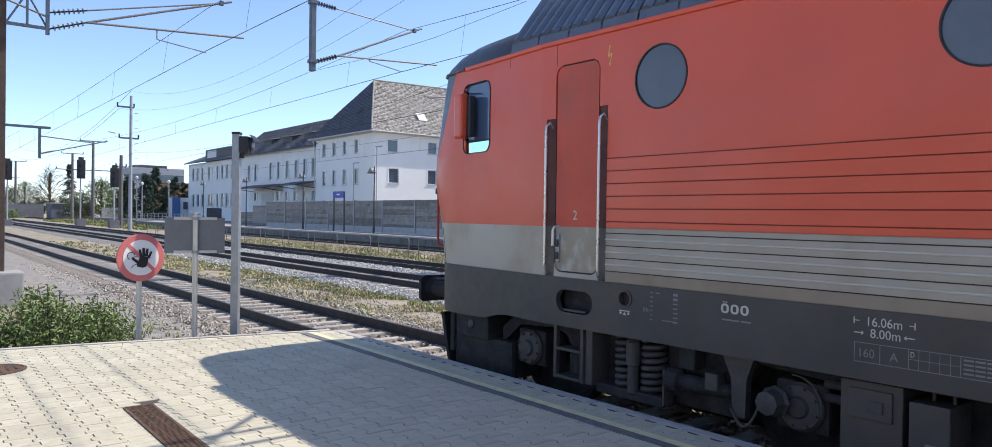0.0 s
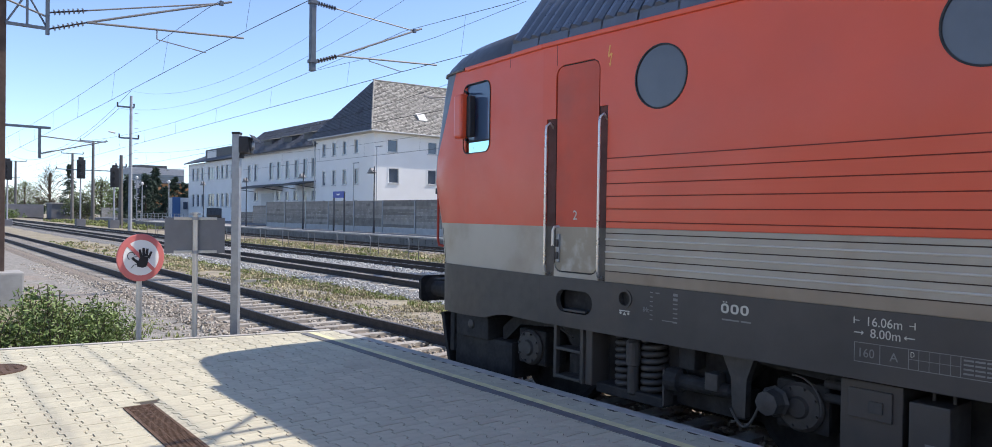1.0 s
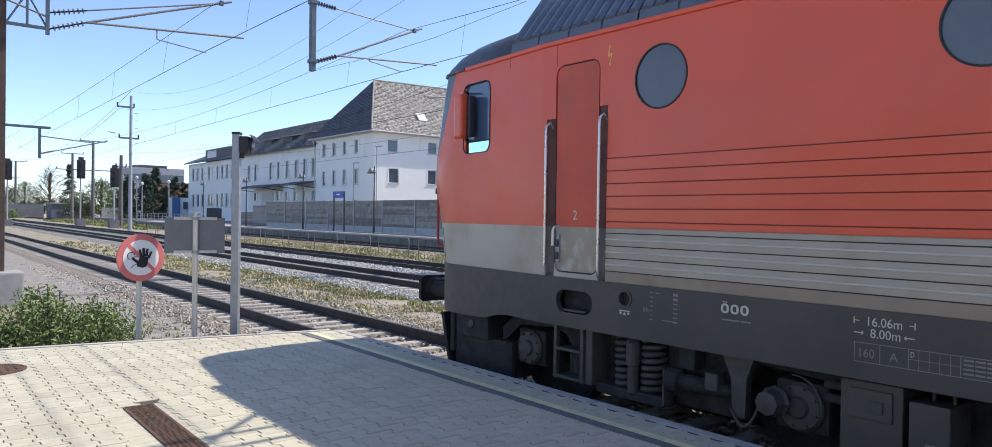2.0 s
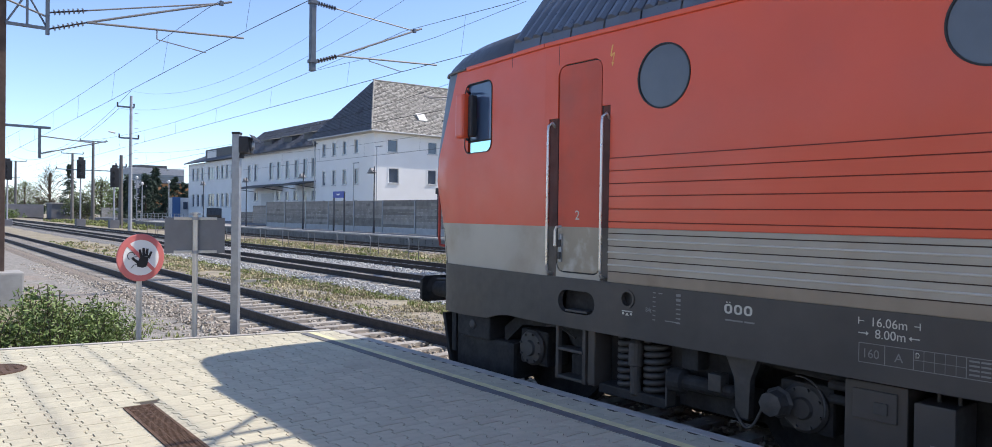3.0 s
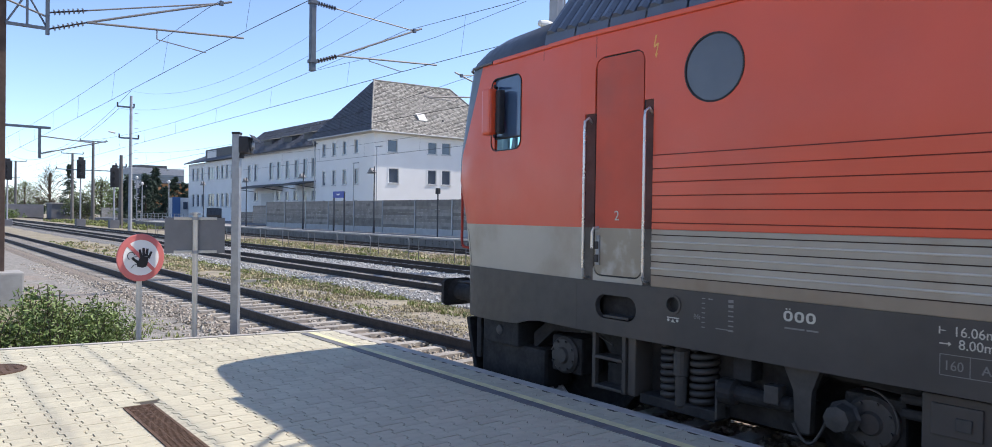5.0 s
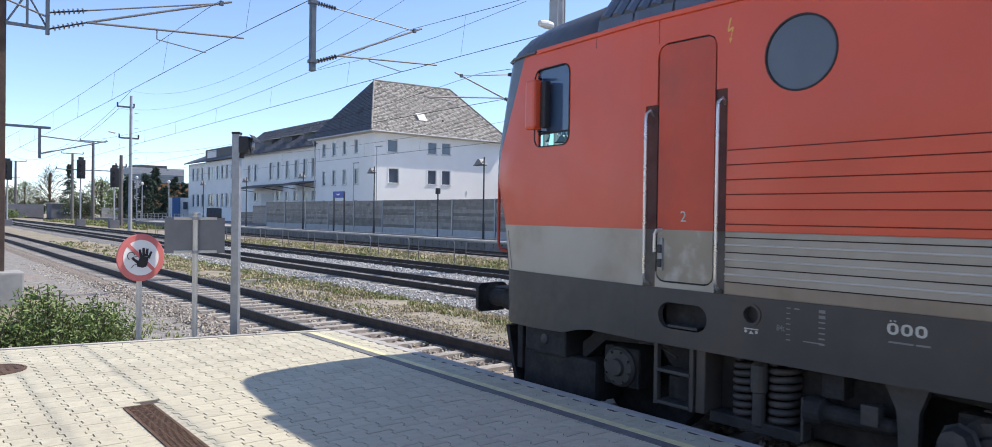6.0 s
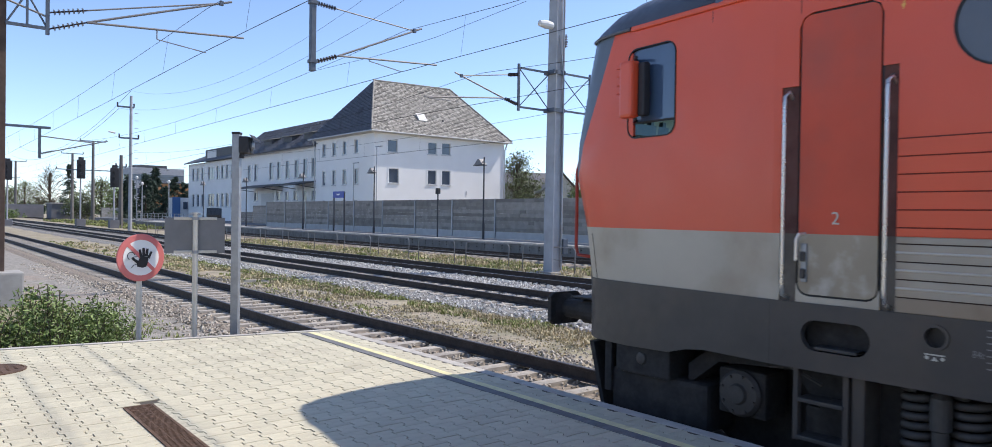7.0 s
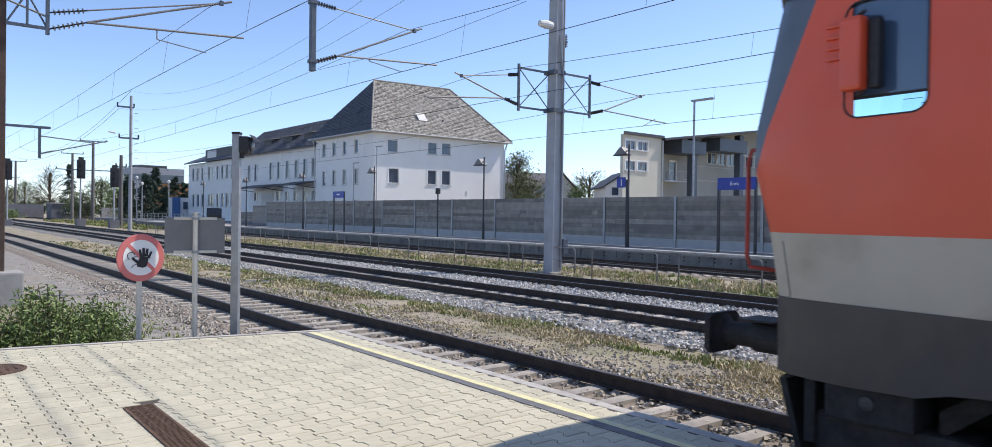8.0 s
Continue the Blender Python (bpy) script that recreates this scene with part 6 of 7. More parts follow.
def tower():
    h = thing("house", "white rendered corner building with a steep weathered hipped roof", "house", (0, 0, 0))
    X0, X1, Y0, Y1, E = 42.85, 62.4, 75.4, 90.6, 11.5
    front = [(45.35, 9.35, 1.35, 1.45), (51.0, 9.45, 1.3, 1.45), (53.05, 9.5, 1.3, 1.45), (45.55, 5.7, 1.35, 1.75), (51.0, 5.75, 1.3, 1.75), (53.1, 5.75, 1.3, 1.8), (45.5, 1.9, 1.35, 1.8), (51.0, 1.9, 1.3, 1.8), (53.1, 1.9, 1.3, 1.8)]
    side = [(y, z, 0.95, hh) for z, hh in ((9.3, 1.65), (5.6, 1.85), (1.9, 1.8)) for y in (79.6, 82.6, 85.4, 88.2)]
    wall_with(h, "y", Y0, X0, X1, -0.5, E, front, M_RENDER)
    wall_with(h, "x", X0, Y0 + 0.352, Y1, -0.5, E, side, M_RENDER)
    part("wall", boxed(X0 + 0.35, X1, Y1 - 0.3, Y1, -0.5, E), M_RENDER, h)
    part("wall", boxed(X1 - 0.3, X1, Y0 + 0.35, Y1 - 0.3, -0.5, E), M_RENDER, h)
    part("inside", boxed(X0 + 0.8, X1 - 0.8, Y0 + 0.8, Y1 - 0.8, -0.5, E), M_PIT, h)
    part("cornice", boxed(X0 - 0.35, X1 + 0.35, Y0 - 0.35, Y1 + 0.35, E, E + 0.22, 0.05), M_FRAME, h, "grey eaves board")
    o = 0.75
    A, B, C, D = (X0 - o, Y0 - o, E + 0.2), (X1 + o, Y0 - o, E + 0.2), (X1 + o, Y1 + o, E + 0.2), (X0 - o, Y1 + o, E + 0.2)
    R0, R1 = (47.0, 82.9, 18.95), (58.75, 82.9, 19.15)
    bm = bmesh.new()
    v = [bm.verts.new(p) for p in (A, B, C, D, R0, R1)]
    for f in ((0, 1, 5, 4), (1, 2, 5), (2, 3, 4, 5), (3, 0, 4), (3, 2, 1, 0)):
        bm.faces.new([v[i] for i in f])
    roof = part("roof", bm, M_TILE, h, "steep hipped roof of weathered shingles")
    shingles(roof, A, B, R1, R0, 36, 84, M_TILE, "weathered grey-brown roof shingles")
    # The hip slopes get a darker colour that stands in for shade.
    shingles(roof, D, A, R0, R0, 34, 52, M_SLATESHADE, "slate and shade-dark roof shingles")
    shingles(roof, B, C, R1, R1, 20, 30, M_SLATESHADE, "slate and shade-dark roof shingles")
    for p, q in ((A, R0), (B, R1), (R0, R1)):
        part("ridge_cap", rodded(Vector(p) + Vector((0, 0, 0.08)), Vector(q) + Vector((0, 0, 0.08)), 0.12, seg=6), M_TILE, roof)
    f = 0.3
    tilt = Matrix.Translation((50.4, Y0 - o + (82.9 + o - Y0) * f, E + 0.28 + 7.3 * f)) @ Matrix.Rotation(math.atan2(7.3, 82.9 + o - Y0) + 0.12, 4, "X")
    sl = part("skylight", onto(boxed(-0.6, 0.6, -0.62, 0.62, 0.05, 0.2, 0.02), tilt), M_FRAMEWHITE, roof, "white-framed tilted skylight")
    # Opaque pale pane in place of a real reflection of the sky.
    part("skylight_glass", onto(boxed(-0.45, 0.45, -0.46, 0.46, 0.2, 0.22), tilt), M_FRAME, sl, "skylight glass painted pale as sky reflection")
    part("roof_vent", rodded((53.6, 77.0, 13.2), (53.6, 77.0, 14.0), 0.12, seg=8), M_ROOFDARK, roof)
    sl = part("skylight", onto(boxed(-0.08, 0.05, -0.4, 0.4, -0.5, 0.5, 0.02), Matrix.Translation((44.0, 80.9, 14.6)) @ Matrix.Rotation(0.55, 4, "Y")), M_ROOFDARK, roof, "dark skylight")
    part("gutter", rodded((X0 - o - 0.05, Y0 - o - 0.05, E + 0.12), (X1 + o, Y0 - o - 0.05, E + 0.12), 0.09, seg=8), M_FRAME, h)
    part("gutter", rodded((X0 - o - 0.05, Y0 - o, E + 0.12), (X0 - o - 0.05, Y1 + o, E + 0.12), 0.09, seg=8), M_FRAME, h)
    for x, y in ((X1 + 0.06, Y0 - 0.1), (X0 - 0.08, Y1 + 0.2)):
        part("downpipe", tubed([(x - 0.3 if x < 50 else x + 0.4, y, E + 0.1), (x, y, E - 0.8), (x, y, 0.0)], 0.09, 6), M_FRAME, h)
    part("wall_vent", boxed(56.2, 56.35, Y0 - 0.05, Y0, 4.6, 5.1), M_FRAME, h)


def wing():
    h = thing("house", "long white rendered wing with a dark roof and dormers", "house", (0, 0, 0))
    X0, Y0, Y1, E = 43.6, 90.6, 121.0, 10.9
    up = [(y, 6.95, 1.3, 2.55) for y in (92.8, 95.5, 98.3, 101.4, 104.5, 107.4, 113.4, 116.2)]
    lo = [(y, 3.8, 1.3, 1.3) for y in (92.7, 95.6, 98.6, 101.6, 104.6, 113.4)]
    wall_with(h, "x", X0, Y0, Y1, -0.5, E, up + lo, M_RENDER)
    part("inside", boxed(X0 + 0.8, X0 + 10.5, Y0, Y1, -0.5, E), M_PIT, h)
    part("cornice", boxed(X0 - 0.5, X0 + 0.4, Y0 - 0.2, Y1, E, E + 0.25, 0.05), M_FRAME, h)
    a, b = (X0 - 0.8, Y1 + 0.5, E + 0.2), (X0 - 0.8, Y0 - 0.5, E + 0.2)
    c, d = (49.4, Y0 - 0.5, 15.9), (49.4, Y1 + 4, 15.9)
    bm = bmesh.new()
    v = [bm.verts.new(p) for p in (a, b, c, d, (55, Y0 - 0.5, E + 0.2), (55, Y1 + 0.5, E + 0.2))]
    for f in ((0, 1, 2, 3), (3, 2, 4, 5), (0, 3, 5), (1, 4, 2)):
        bm.faces.new([v[i] for i in f])
    roof = part("roof", bm, M_SLATESHADE, h, "dark slate pitched roof")
    shingles(roof, a, b, c, d, 22, 90, M_SLATESHADE, "slate and shade-dark roof shingles")
    for y in (96.5, 103.5, 111.0):
        dm = part("dormer", boxed(X0 + 0.9, X0 + 3.6, y - 1.5, y + 1.5, 11.9, 13.1), M_ROOFDARK, roof, "dark dormer")
        part("dormer_roof", prismed([(X0 + 0.5, y - 1.8, 13.1), (X0 + 0.5, y + 1.8, 13.1), (X0 + 4.4, y + 1.4, 13.9), (X0 + 4.4, y - 1.4, 13.9)], (0, 0, 0.14)), M_TILE, dm, "weathered dormer roof")
    part("gutter", rodded((X0 - 0.9, Y0, E + 0.1), (X0 - 0.9, Y1, E + 0.1), 0.09, seg=8), M_ROOFDARK, h)
    for y0, y1, z in ((91.2, 98.8, 5.75), (102.6, 114.5, 5.6)):
        cn = part("canopy", prismed([(X0, y0, z + 0.5), (X0, y1, z + 0.5), (X0 - 3.2, y1, z - 0.1), (X0 - 3.2, y0, z - 0.1)], (0, 0, 0.16)), M_ROOFDARK, h, "dark sloping entrance canopy")
        for k in range(2):
            y = y0 + 0.5 + (y1 - y0 - 1) * k
            part("canopy_strut", rodded((X0, y, z - 0.4), (X0 - 2.8, y, z - 0.05), 0.05, seg=6), M_ROOFDARK, cn)
    part("entrance", boxed(X0 - 0.06, X0 + 0.05, 106.4, 111.0, 0.2, 4.9), M_FRAME, h, "grey entrance door front")
    part("downpipe", tubed([(X0 - 0.5, 91.2, 11.0), (X0 - 0.12, 91.2, 10.0), (X0 - 0.12, 91.2, 0)], 0.1, 6), M_ROOFDARK, h)


def annex():
    h = thing("house", "flat white annexe with rows of narrow windows", "house", (0, 0, 0))
    X0, Y0, Y1, E = 43.4, 121.0, 147.0, 10.9
    wins = [(y, z, w, hh) for z, hh in ((7.7, 2.3), (2.9, 2.3)) for y, w in ((123.3, 1.4), (125.7, 1.4), (128.0, 1.4), (130.4, 1.4), (133.9, 3.4), (138.6, 1.4), (141.3, 1.4), (144.0, 1.4))]
    wall_with(h, "x", X0, Y0, Y1, -0.5, E, wins, M_RENDER)
    part("inside", boxed(X0 + 0.8, X0 + 10.5, Y0, Y1 - 0.5, -0.5, E), M_PIT, h)
    part("wall", boxed(X0 + 0.35, X0 + 11, Y1 - 0.4, Y1, -0.5, E), M_RENDER, h)
    part("roof", prismed([(X0 - 0.7, Y0, E), (X0 - 0.7, Y1 + 0.6, E), (X0 + 5, Y1 - 2, E + 2.6), (X0 + 5, Y0, E + 2.6), ], (0, 0, 0.2)), M_SLATESHADE, h, "dark low roof")
    part("roof_block", boxed(X0 + 0.8, X0 + 5, 124.5, 139.7, E + 0.2, E + 2.4), M_ROOFDARK, h, "dark long dormer")
    part("roof_block_window", boxed(X0 + 0.72, X0 + 0.8, 133.6, 138.4, E + 0.7, E + 2.1), M_FRAMEWHITE, h, "pale dormer window band")


def hall():
    h = thing("house", "cream rendered modern building with a flat jutting roof", "house", (0, 0, 0))
    X0, X1, Y0, E = 57.1, 63.2, 50.1, 10.5
    wins = [(58.25, 9.0, 1.5, 0.95), (60.15, 9.0, 1.5, 0.95), (58.25, 6.9, 1.5, 0.95), (60.15, 6.9, 1.5, 0.95)]
    wall_with(h, "y", Y0, X0, X1, -0.3, E, wins, M_RENDER2)
    part("wall", prismed([(X0, Y0 + 0.02, -0.3), (X0 + 0.4, Y0 + 0.35, -0.3), (X0 + 12.8, Y0 + 9.6, -0.3), (X0 + 12.4, Y0 + 9.6, -0.3)], (0, 0, E + 0.3)), M_RENDER2, h)
    part("wall", boxed(X1 - 0.3, X1, Y0 + 0.35, 54, -0.3, E), M_RENDER2, h)
    part("roof_edge", prismed([(X0 - 0.2, Y0 - 0.25, E), (X1 + 0.2, Y0 - 0.25, E), (X1 + 8, 60, E), (X0 + 11, 60, E)], (0, 0, 0.3)), M_ROOFDARK, h)
    wins2 = [(77.2 + 2.05 * k, 8.75, 1.8, 1.35) for k in range(7)]
    # Recessed wall, greyed to carry the shade under the jutting roof.
    wall_with(h, "y", 53.5, X1, 94, -0.3, 11.0, wins2 + [(69.6, 6.4, 1.1, 2.2)], M_HALLSHADE)
    part("upper_wall", prismed([(X1, 53.52, 11.0), (94, 53.52, 11.0), (94, 53.52, 14.2), (X1 + 4, 53.52, 11.0)], (0, 0.3, 0)), M_HALLSHADE, h)
    part("inside", boxed(X1 + 9.0, 94, 54.2, 60, -0.3, 10.9), M_PIT, h)
    part("roof", prismed([(X1, 49.6, 10.3), (94, 49.0, 14.3), (94, 60, 14.3), (X1 + 5, 60, 10.9)], (0, 0, 0.25)), M_ROOFDARK, h, "thin jutting dark roof rising to one side")
    for x in (70.0, 79.3, 88.5):
        part("column", boxed(x, x + 0.8, 51.0, 51.8, -0.3, 10.3 + (x - X1) * 0.12), M_STEELBLUE, h, "blue-grey column")
    for x0, x1, z in ((67.1, 71.6, 9.3), (74.3, 79.9, 10.0)):
        part("roof_light_box", boxed(x0, x1, 50.4, 53.0, z, z + 1.45), M_STEELBLUE, h, "dark hanging box under the roof")
    for z in (4.4, 6.6, 8.3):
        part("facade_band", boxed(71.5, 94, 53.44, 53.5, z, z + 0.07), M_FRAME, h)
    bal = part("balcony", boxed(66.2, 70.6, 51.9, 53.5, 6.15, 6.3), M_FRAME, h, "small steel balcony")
    for k in range(10):
        part("baluster", rodded((66.2 + k * 0.48, 51.95, 6.3), (66.2 + k * 0.48, 51.95, 7.35), 0.025, seg=5), M_FRAME, bal)
    part("handrail", rodded((66.2, 51.95, 7.35), (70.6, 51.95, 7.35), 0.035, seg=5), M_FRAME, bal)
    part("eaves_pipe", rodded((X1 + 0.1, Y0 - 0.1, -0.3), (X1 + 0.1, Y0 - 0.1, 10.3), 0.09, seg=6), M_FRAME, h)


def gable_house(x, y, w, l, eave, ridge, wallmat, roofmat, label):
    h = thing("house", label, "house", (x, y, 0))
    part("wall", prismed([(-w / 2, -l / 2, -0.3), (w / 2, -l / 2, -0.3), (w / 2, -l / 2, eave), (0, -l / 2, ridge - 0.2), (-w / 2, -l / 2, eave)], (0, l, 0)), wallmat, h)
    for s in (-1, 1):
        part("roof", prismed([(0, -l / 2 - 0.5, ridge), (s * (w / 2 + 0.6), -l / 2 - 0.5, eave - 0.35), (s * (w / 2 + 0.6), -l / 2 - 0.5, eave - 0.15), (0, -l / 2 - 0.5, ridge + 0.2)], (0, l + 1, 0)), roofmat, h)
    for a in (-w / 4, w / 4):
        wn_ = part("window", boxed(a - 0.5, a + 0.5, -l / 2 - 0.05, -l / 2 - 0.01, eave - 1.4, eave - 0.2), M_PANE, h)
        part("frame", boxed(a - 0.6, a + 0.6, -l / 2 - 0.03, -l / 2 - 0.005, eave - 1.5, eave - 0.1), M_FRAMEWHITE, wn_)
    return h


tower()
wing()
annex()
hall()
gable_house(99.5, 114.0, 6.5, 9.0, 8.2, 10.8, M_RENDER2, M_SLATESHADE, "far cream house with a dark pitched roof").rotation_euler = (0, 0, radians(70))
gable_house(104.0, 109.5, 8.0, 8.0, 6.6, 11.0, M_RENDER2, M_TILE, "far cream house with a steep grey-brown roof").rotation_euler = (0, 0, radians(-25))
gable_house(92.5, 82.0, 6.5, 9.0, 7.0, 9.2, M_RENDER, M_ROOFDARK, "far white house with a dark gable roof").rotation_euler = (0, 0, radians(-35))

# far buildings down the line
b = thing("house", "far grey flat office building with window bands", "house", (0, 0, 0))
part("wall", boxed(48.3, 62, 214, 226, 0, 13.6), M_MASTCONC, b)
for z in (10.3, 6.6):
    part("window_band", boxed(48.25, 61.8, 213.9, 214.0, z, z + 1.5), M_PANE, b)
    part("window_band", boxed(48.2, 48.3, 214.5, 225, z, z + 1.5), M_PANE, b)
part("roof_block", boxed(50, 58, 216, 224, 13.6, 14.4), M_ROOFDARK, b)
b = thing("house", "far low building with an orange front", "house", (0, 0, 0))
part("wall", boxed(50.5, 70, 198.5, 206, 0, 8.9), M_ORANGE, b)
part("roof", boxed(50.3, 70.2, 198.3, 206.2, 8.9, 9.2), M_ROOFDARK, b)
b = thing("house", "small white and blue flat building beside the station", "house", (0, 0, 0))
part("wall", boxed(40.8, 47.0, 147.6, 152.0, 0, 4.6), M_RENDER, b)
part("blue_front", boxed(40.6, 42.0, 147.2, 147.5, 0, 4.7), M_BLUEPAINT, b, "blue front panel")
for x in (43.0, 44.4):
    part("window", boxed(x - 0.4, x + 0.4, 147.4, 147.49, 2.4, 3.8), M_PANE, b)
b = thing("shed", "grey concrete shed with scrawled paint on its front", "shed", (0, 0, 0))
part("wall", boxed(29.4, 38.0, 208.5, 216, -0.3, 3.4), M_YARD, b)
part("roof", boxed(29.1, 38.3, 208.2, 216.2, 3.4, 3.65), M_CONCRETE, b)
bm = bmesh.new()
for k in range(9):
    a = 32.2 + k * 0.55
    tube(bm, [(a, 208.46, 1.0), (a + 0.25, 208.46, 2.4), (a + 0.45, 208.46, 1.1 + 0.4 * (k % 3))], 0.07, 5)
part("scrawl", bm, M_SIGNWHITE, b, "pale unreadable scrawl")
w = part("yard_wall", boxed(12.0, 29.3, 220, 220.4, -0.3, 3.2), M_YARD)
tagged(w, "long grey yard wall beyond the tracks", "wall", kind="structure")
w = part("yard_wall_2", boxed(38.0, 60.0, 196, 196.3, -0.3, 2.6), M_CONCRETE)
tagged(w, "low concrete wall beyond the tracks", "wall", kind="structure")


def van():
    c = thing("van", "dark parked van behind the far platform", "van", (32.9, 100.0, 0.5), -15)
    c.rotation_euler = (0, 0, radians(70))
    part("body", prismed([(-2.3, -0.9, 0.4), (2.3, -0.9, 0.4), (2.35, -0.9, 1.05), (1.5, -0.9, 1.2), (0.9, -0.9, 1.95), (-2.2, -0.9, 2.0), (-2.35, -0.9, 1.1)], (0, 1.8, 0)), M_CARDARK, c, "dark van body")
    part("side_glass", prismed([(-2.0, -0.92, 1.25), (0.9, -0.92, 1.25), (0.6, -0.92, 1.8), (-1.9, -0.92, 1.85)], (0, 0.02, 0)), M_PANE, c)
    for x in (-1.5, 1.5):
        for y in (-0.92, 0.72):
            wl = part("wheel", lathed([(0.2, 0.0), (0.34, 0.02), (0.34, 0.18), (0.2, 0.2)], (x, y, 0.34), "y", 16), M_RUBBER, c)
            part("hub", lathed([(0.17, -0.01), (0.17, 0.03)], (x, y, 0.34), "y", 12), M_GALV, wl)


yard = part("forecourt", boxed(30.62, 58, 88, 170, -0.4, 0.5), M_ASPHALT)
tagged(yard, "grey asphalt station forecourt", "forecourt", kind="structure")
van()


# ---- trees ----
def tree(at, label, height, crown, seed, material, clumps=60, leaf=0.35, per=34, trunk=0.18, bare=0.3, start=0.3):
    """A tapered trunk, limbs, and a crown of many small leaves round the limbs' ends, uneven and with gaps."""
    rng = np.random.default_rng(seed)
    t = thing("tree", label, "tree", at, group="trees")
    bm = bmesh.new()
    tube(bm, [(0, 0, -0.3), (0.05, 0.02, height * 0.3), (-0.05, 0.06, height * 0.6), (0, 0, height * 0.9)], trunk, 7)
    pts = []
    for i in range(clumps):
        a = rng.uniform(0, 2 * math.pi)
        f = start + (1 - start) * rng.uniform(0, 1)
        rad = crown * math.sqrt(max(0.05, 1 - ((f - start) / (1 - start) * 1.7 - 0.7) ** 2)) * rng.uniform(0.45, 1.08)
        e = Vector((rad * math.cos(a), rad * math.sin(a), height * f + rng.uniform(-0.3, 0.3)))
        s = Vector((0, 0, height * max(0.2, f - 0.22)))
        m = s.lerp(e, 0.5) + Vector((0, 0, 0.12 * height * rng.uniform(-0.2, 0.5)))
        tube(bm, [s, m, e], trunk * 0.16 + 0.012, 4)
        for _ in range(4):
            tw = e + Vector(rng.normal(0, crown * 0.17, 3))
            tube(bm, [m.lerp(e, 0.6), tw], 0.018 + trunk * 0.04, 3)
        if rng.uniform() > bare:
            r = crown * rng.uniform(0.13, 0.27)
            for _ in range(per):
                o = rng.normal(0, r, 3)
                pts.append(((e.x + o[0], e.y + o[1], e.z + o[2] * 0.75), o / (np.linalg.norm(o) + 1e-6)))
    part("trunk", bm, M_BARK, t)
    leafy("crown", leaves_at(pts, leaf, rng, 0.6), material, t)
    return t


def conifer(at, label, height, spread, seed):
    rng = np.random.default_rng(seed)
    t = thing("conifer_tree", label, "tree", at, group="trees")
    part("trunk", rodded((0, 0, -0.3), (0, 0, height), 0.2, 0.03, seg=7), M_BARK, t)
    pts = []
    for i in range(int(height * 9)):
        f = rng.uniform(0.04, 1) ** 0.9
        a = rng.uniform(0, 2 * math.pi)
        rad = spread * (1 - f) ** 0.85 * rng.uniform(0.75, 1.15) + 0.1
        for k in range(40):
            u = rng.uniform(0.15, 1)
            pts.append(((rad * u * math.cos(a) + rng.normal(0, 0.12), rad * u * math.sin(a) + rng.normal(0, 0.12), height * f - 0.28 * rad * u + rng.normal(0, 0.08)),
                        (math.cos(a), math.sin(a), -0.35)))
    leafy("crown", leaves_at(pts, 0.55, rng, 0.4), M_LEAFDARK, t)
    return t


tree((37.0, 266, -0.3), "far almost leafless tree with fine spreading twigs", 15.2, 5.6, 31, M_LEAFPALE, 90, 0.3, 10, 0.35, 0.5, 0.25)
tree((31.0, 271, -0.3), "far spring-green tree beyond the yard wall", 10.0, 5.0, 32, M_LEAFPALE, 60, 0.5, 40, 0.25)
tree((26.0, 274, -0.3), "far spring-green tree beyond the yard wall", 9.0, 4.5, 33, M_LEAFPALE, 55, 0.5, 40, 0.25)
tree((38.8, 200.5, -0.3), "spring-green tree beside the conifers", 9.3, 4.0, 34, M_LEAFPALE, 70, 0.42, 45, 0.25, 0.1, 0.1)
tree((35.0, 204.0, -0.3), "low spring-green tree beside the shed", 6.5, 3.4, 35, M_LEAFPALE, 55, 0.42, 45, 0.2, 0.1, 0.1)
tree((42.0, 198.0, -0.3), "spring-green tree beside the conifers", 8.0, 3.0, 36, M_LEAF, 60, 0.42, 45, 0.2, 0.1, 0.1)
tree((84.8, 98.7, -0.3), "round green tree behind the noise barrier", 12.8, 3.2, 37, M_LEAFPALE, 80, 0.34, 55, 0.25, 0.05, 0.3)
tree((88.0, 99.0, -0.3), "light green bush behind the noise barrier", 8.2, 3.4, 38, M_LEAFPALE, 60, 0.34, 45, 0.2, 0.1, 0.2)
tree((102.0, 97.6, -0.3), "sparse twiggy tree behind the noise barrier", 10.8, 4.2, 39, M_LEAFPALE, 80, 0.28, 22, 0.22, 0.35, 0.25)
tree((99.0, 97.0, -0.3), "low green bush behind the noise barrier", 7.4, 3.0, 40, M_LEAF, 50, 0.34, 50, 0.2, 0.05, 0.2)
for x, y, h, s, sd in ((38.2, 239.5, 15.2, 3.2, 51), (39.3, 161.4, 9.9, 2.4, 52), (43.5, 171, 12.0, 2.8, 53), (43.8, 157.8, 9.2, 2.3, 54), (41.5, 165, 8.6, 2.3, 55), (36.9, 163, 8.5, 2.0, 56), (33.5, 150.0, 9.0, 1.9, 57), (46.5, 160.0, 8.5, 2.4, 58), (40.5, 152.0, 7.0, 2.2, 59)):
    conifer((x, y, -0.3), "dark green conifer beside the station", h, s, sd)
for x, y, z in ((30.3, 130, 7.1), (28.4, 118.7, 5.8), (31.5, 116.2, 6.1)):
    t = thing("street_lamp", "slim grey lamp with a round white head", "street lamp", (x, y, 0.3), group="street lamps")
    part("pole", rodded((0, 0, 0), (0, 0, z - 0.3), 0.09, 0.07, seg=8), M_GALV, t)
    part("globe", lathed([(0.05, z - 0.3), (0.2, z - 0.2), (0.23, z + 0.05), (0.1, z + 0.22)], (0, 0, 0), "z", 12), M_LAMPGLASS, t, "white round lamp globe")
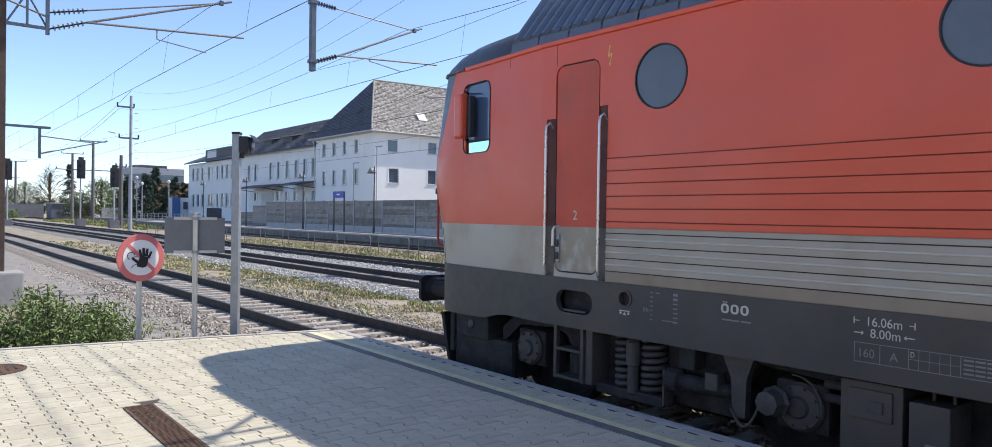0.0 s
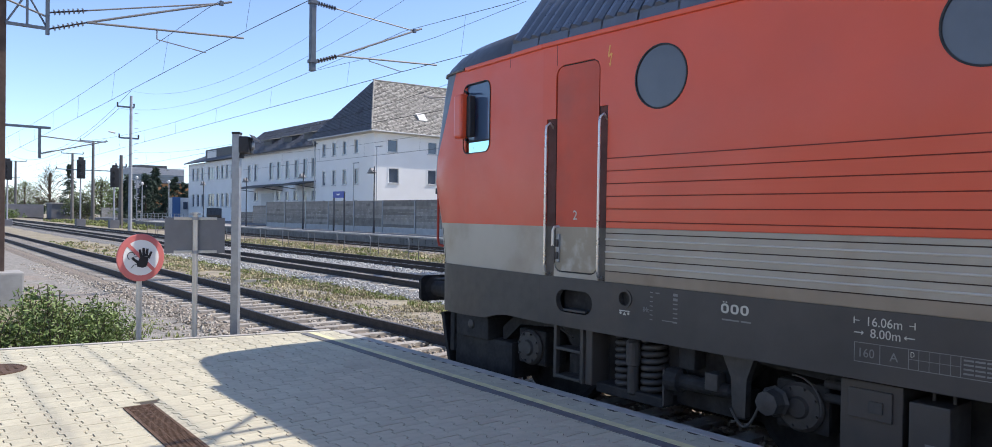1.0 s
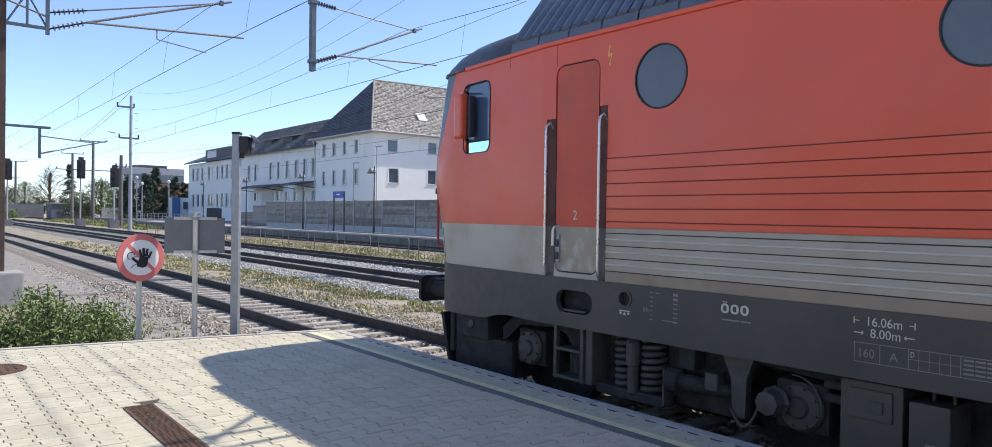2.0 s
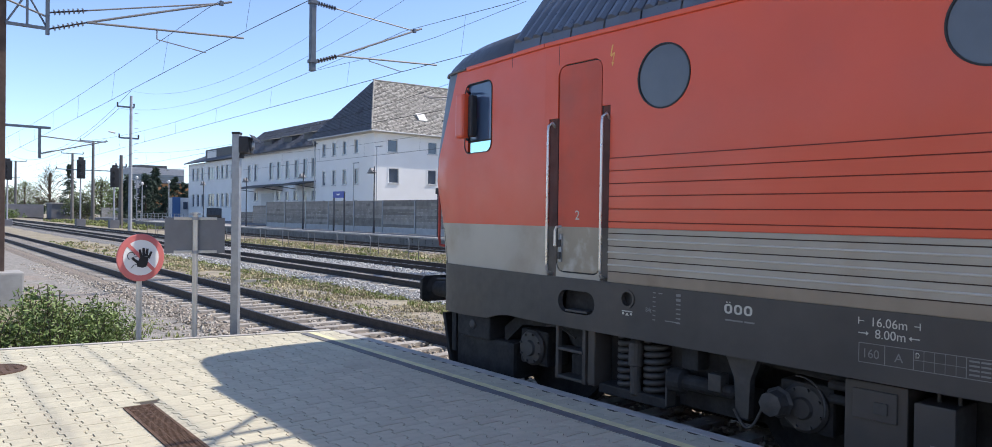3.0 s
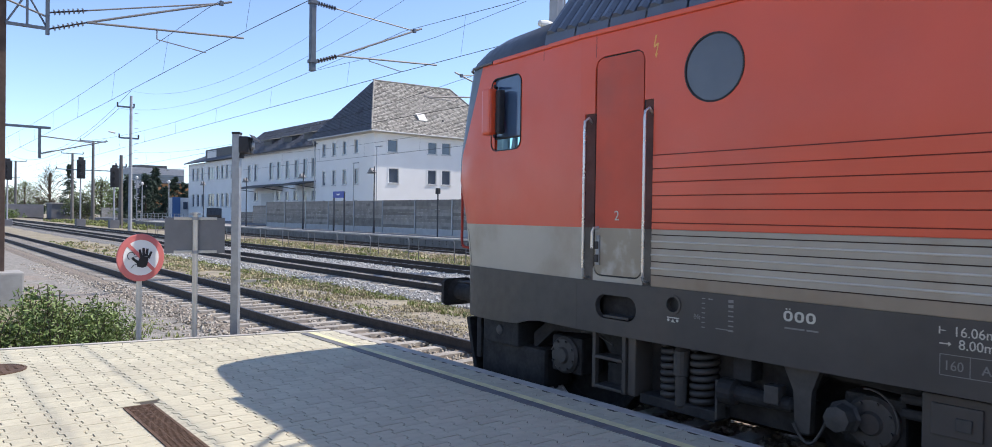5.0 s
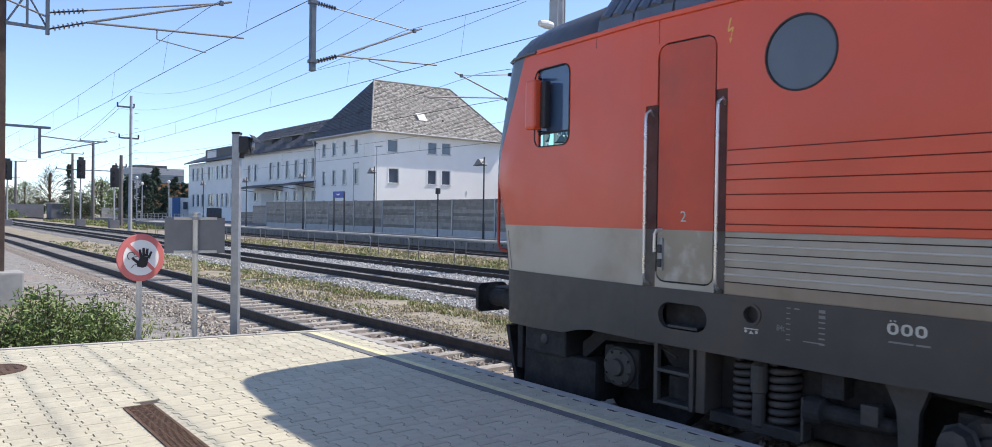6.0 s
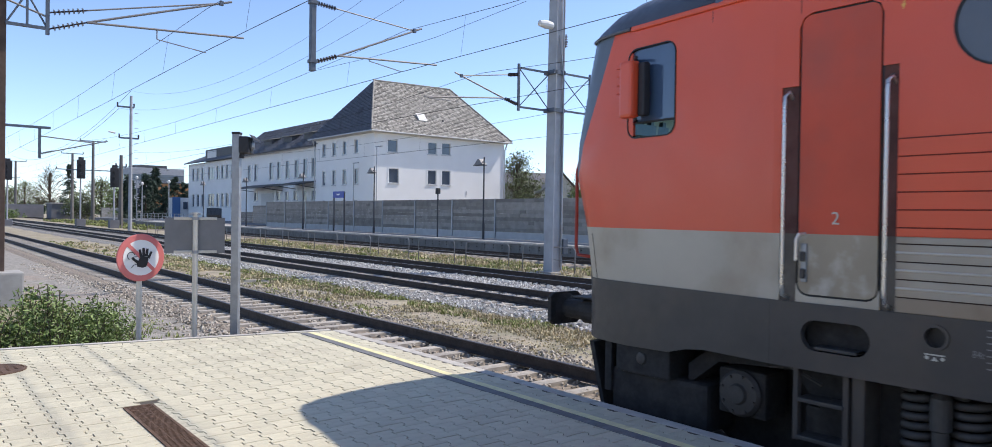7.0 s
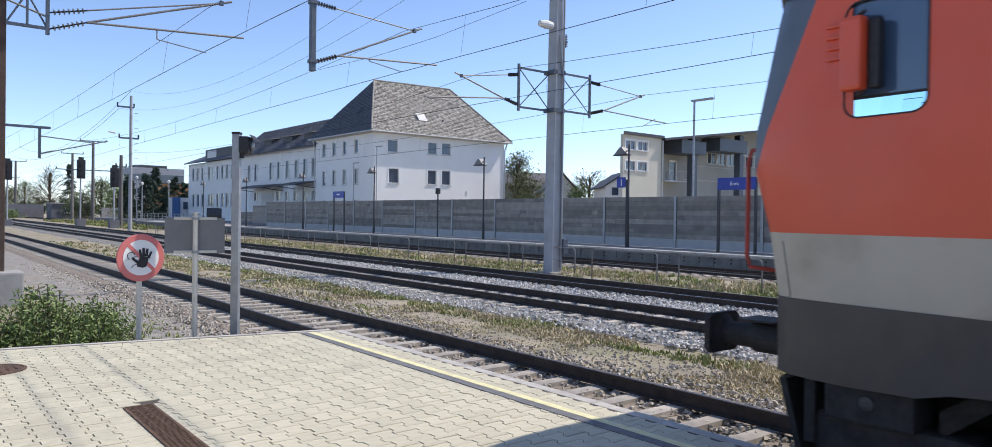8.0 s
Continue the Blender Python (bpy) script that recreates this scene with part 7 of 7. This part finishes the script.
hedge = shrub((20, 205, -0.3), "low green bush by the far tracks", M_LEAF, (4.0, 2.0), 2.4, 60, 61, 0.5)
# low woods along the horizon
rng = np.random.default_rng(77)
pts = []
for k in range(900):
    a = rng.uniform(-0.3, 1.9)
    r = rng.uniform(420, 560)
    c = (r * math.sin(a), r * math.cos(a))
    hgt = rng.uniform(3, 9) * (0.6 + 0.5 * math.sin(a * 17) ** 2)
    for _ in range(16):
        o = rng.normal(0, 2.2, 3)
        pts.append(((c[0] + o[0], c[1] + o[1], max(0.2, hgt * rng.uniform(0, 1))), o / (np.linalg.norm(o) + 1e-6)))
ob = raw("far_woods", *leaves_at(pts, 2.6, rng, 0.7), M_LEAFDARK)
tagged(ob, "low dark woods along the horizon", "woods", kind="stuff")


# ---- paving stones ----
def paver_mesh():
    """An interlocking stone, long along the track: broad heads and a narrow waist, with chamfered edges."""
    w = lambda y: 0.08 + 0.0165 * max(-1, min(1, (abs(y) - 0.05) / 0.014))
    ys = (-0.0975, -0.064, -0.036, 0.036, 0.064, 0.0975)
    out = [(w(y) - 0.0034, y) for y in ys] + [(-w(y) + 0.0034, y) for y in reversed(ys)]
    rings = []
    for grow, z in ((1.0, -0.05), (1.0, -0.003), (0.965, 0.0)):
        rings.append([(x * grow, y * (1 - (1 - grow) * 0.5), z) for x, y in out])
    n = len(out)
    verts = [p for r in rings for p in r]
    faces = [(r * n + i, r * n + (i + 1) % n, (r + 1) * n + (i + 1) % n, (r + 1) * n + i) for r in range(2) for i in range(n)]
    faces.append(tuple(2 * n + i for i in range(n)))
    return verts, faces


def paving():
    pv, pf = paver_mesh()
    me = bpy.data.meshes.new("paving_stone")
    me.from_pydata(pv, [], pf)
    me.materials.append(M_PAVER)
    rng = np.random.default_rng(12)
    base = np.array(pv)
    n = len(pv)
    vs, fs = [], []
    for c in range(67):
        x = 4.51 - c * 0.16
        y = -9.1 + (0.1 if c % 2 else 0.0)
        while y < END(x) - 0.3:
            y += 0.2
            if y + 0.1 > END(x) - 0.01:
                continue
            if abs(x - 1.532) < 0.185 and 4.33 < y < 6.55:
                continue
            if math.hypot(x - 0.72, y - 8.72) < 0.38:
                continue
            z = PLAT_Z + rng.uniform(-0.002, 0.002)
            rz = rng.normal(0, 0.008)
            if 1.75 < x < 4.1 and 2.7 < y < 6.65:
                ob = new("paving_stone", me)
                ob.parent = platform
                ob.location = (x, y, z)
                ob.rotation_euler = (rng.normal(0, 0.004), rng.normal(0, 0.004), rz)
            else:
                v = base.copy()
                co, s = math.cos(rz), math.sin(rz)
                v[:, :2] = np.stack([base[:, 0] * co - base[:, 1] * s, base[:, 0] * s + base[:, 1] * co], 1)
                j = len(vs) * n
                vs.append(v + (x, y, z))
                fs += [tuple(i + j for i in f) for f in pf]
    ob = raw("paving_stones", np.concatenate(vs).tolist(), fs, M_PAVER, platform)
    tagged(ob, "beige interlocking concrete paving stones", kind="stuff")
    # border stones beside the grate
    for k in range(20):
        for x in (1.32, 1.745):
            b_ = new("border_stone", BORDER)
            b_.parent = platform
            b_.location = (x, 4.45 + k * 0.105, PLAT_Z - 0.004)
    # cut course along the slanted end
    for k in range(50):
        x = 4.5 - k * 0.21
        b_ = new("end_stone", ENDSTONE)
        b_.parent = platform
        b_.location = (x, END(x) - 0.13, PLAT_Z - 0.004)
        b_.rotation_euler = (0, 0, math.atan(-0.204))


def stone_block(name, *a):
    bm = boxed(*a)
    me = bpy.data.meshes.new(name)
    bm.to_mesh(me)
    bm.free()
    me.materials.append(M_PAVER)
    return me


BORDER = stone_block("border_stone", -0.1, 0.1, -0.05, 0.05, -0.05, 0.0, 0.004)
ENDSTONE = stone_block("end_stone", -0.104, 0.104, -0.125, 0.125, -0.05, 0.0, 0.004)
paving()


# ---- the motion of the train ----
def motions():
    rows = [(0, 0.0), (1.5, 0.0), (2.2, 0.0), (2.6, 0.008), (3.0, 0.03), (3.5, 0.08), (4.0, 0.166), (4.5, 0.304), (5.0, 0.52), (5.5, 0.83), (6.0, 1.237),
            (6.5, 1.80), (7.0, 2.495), (7.5, 3.368), (8.0, 4.457)]
    walk(loco, [(t, pose(TRACKS[0], -d, 0)) for t, d in rows])
    # the wheels roll by as much as the train moves
    for w, s, y, flip in WHEELS:
        turns = []
        for t in np.arange(0, 8.01, 0.25):
            d = np.interp(t, [r[0] for r in rows], [r[1] for r in rows])
            a = math.degrees(d / 0.65) * (-1 if flip else 1) * (-1 if s > 0 else 1)
            turns.append((float(t), pose(s * 0.77, y, 0.655, a, 0, 180 if s > 0 else 0)))
        walk(w, turns)


motions()
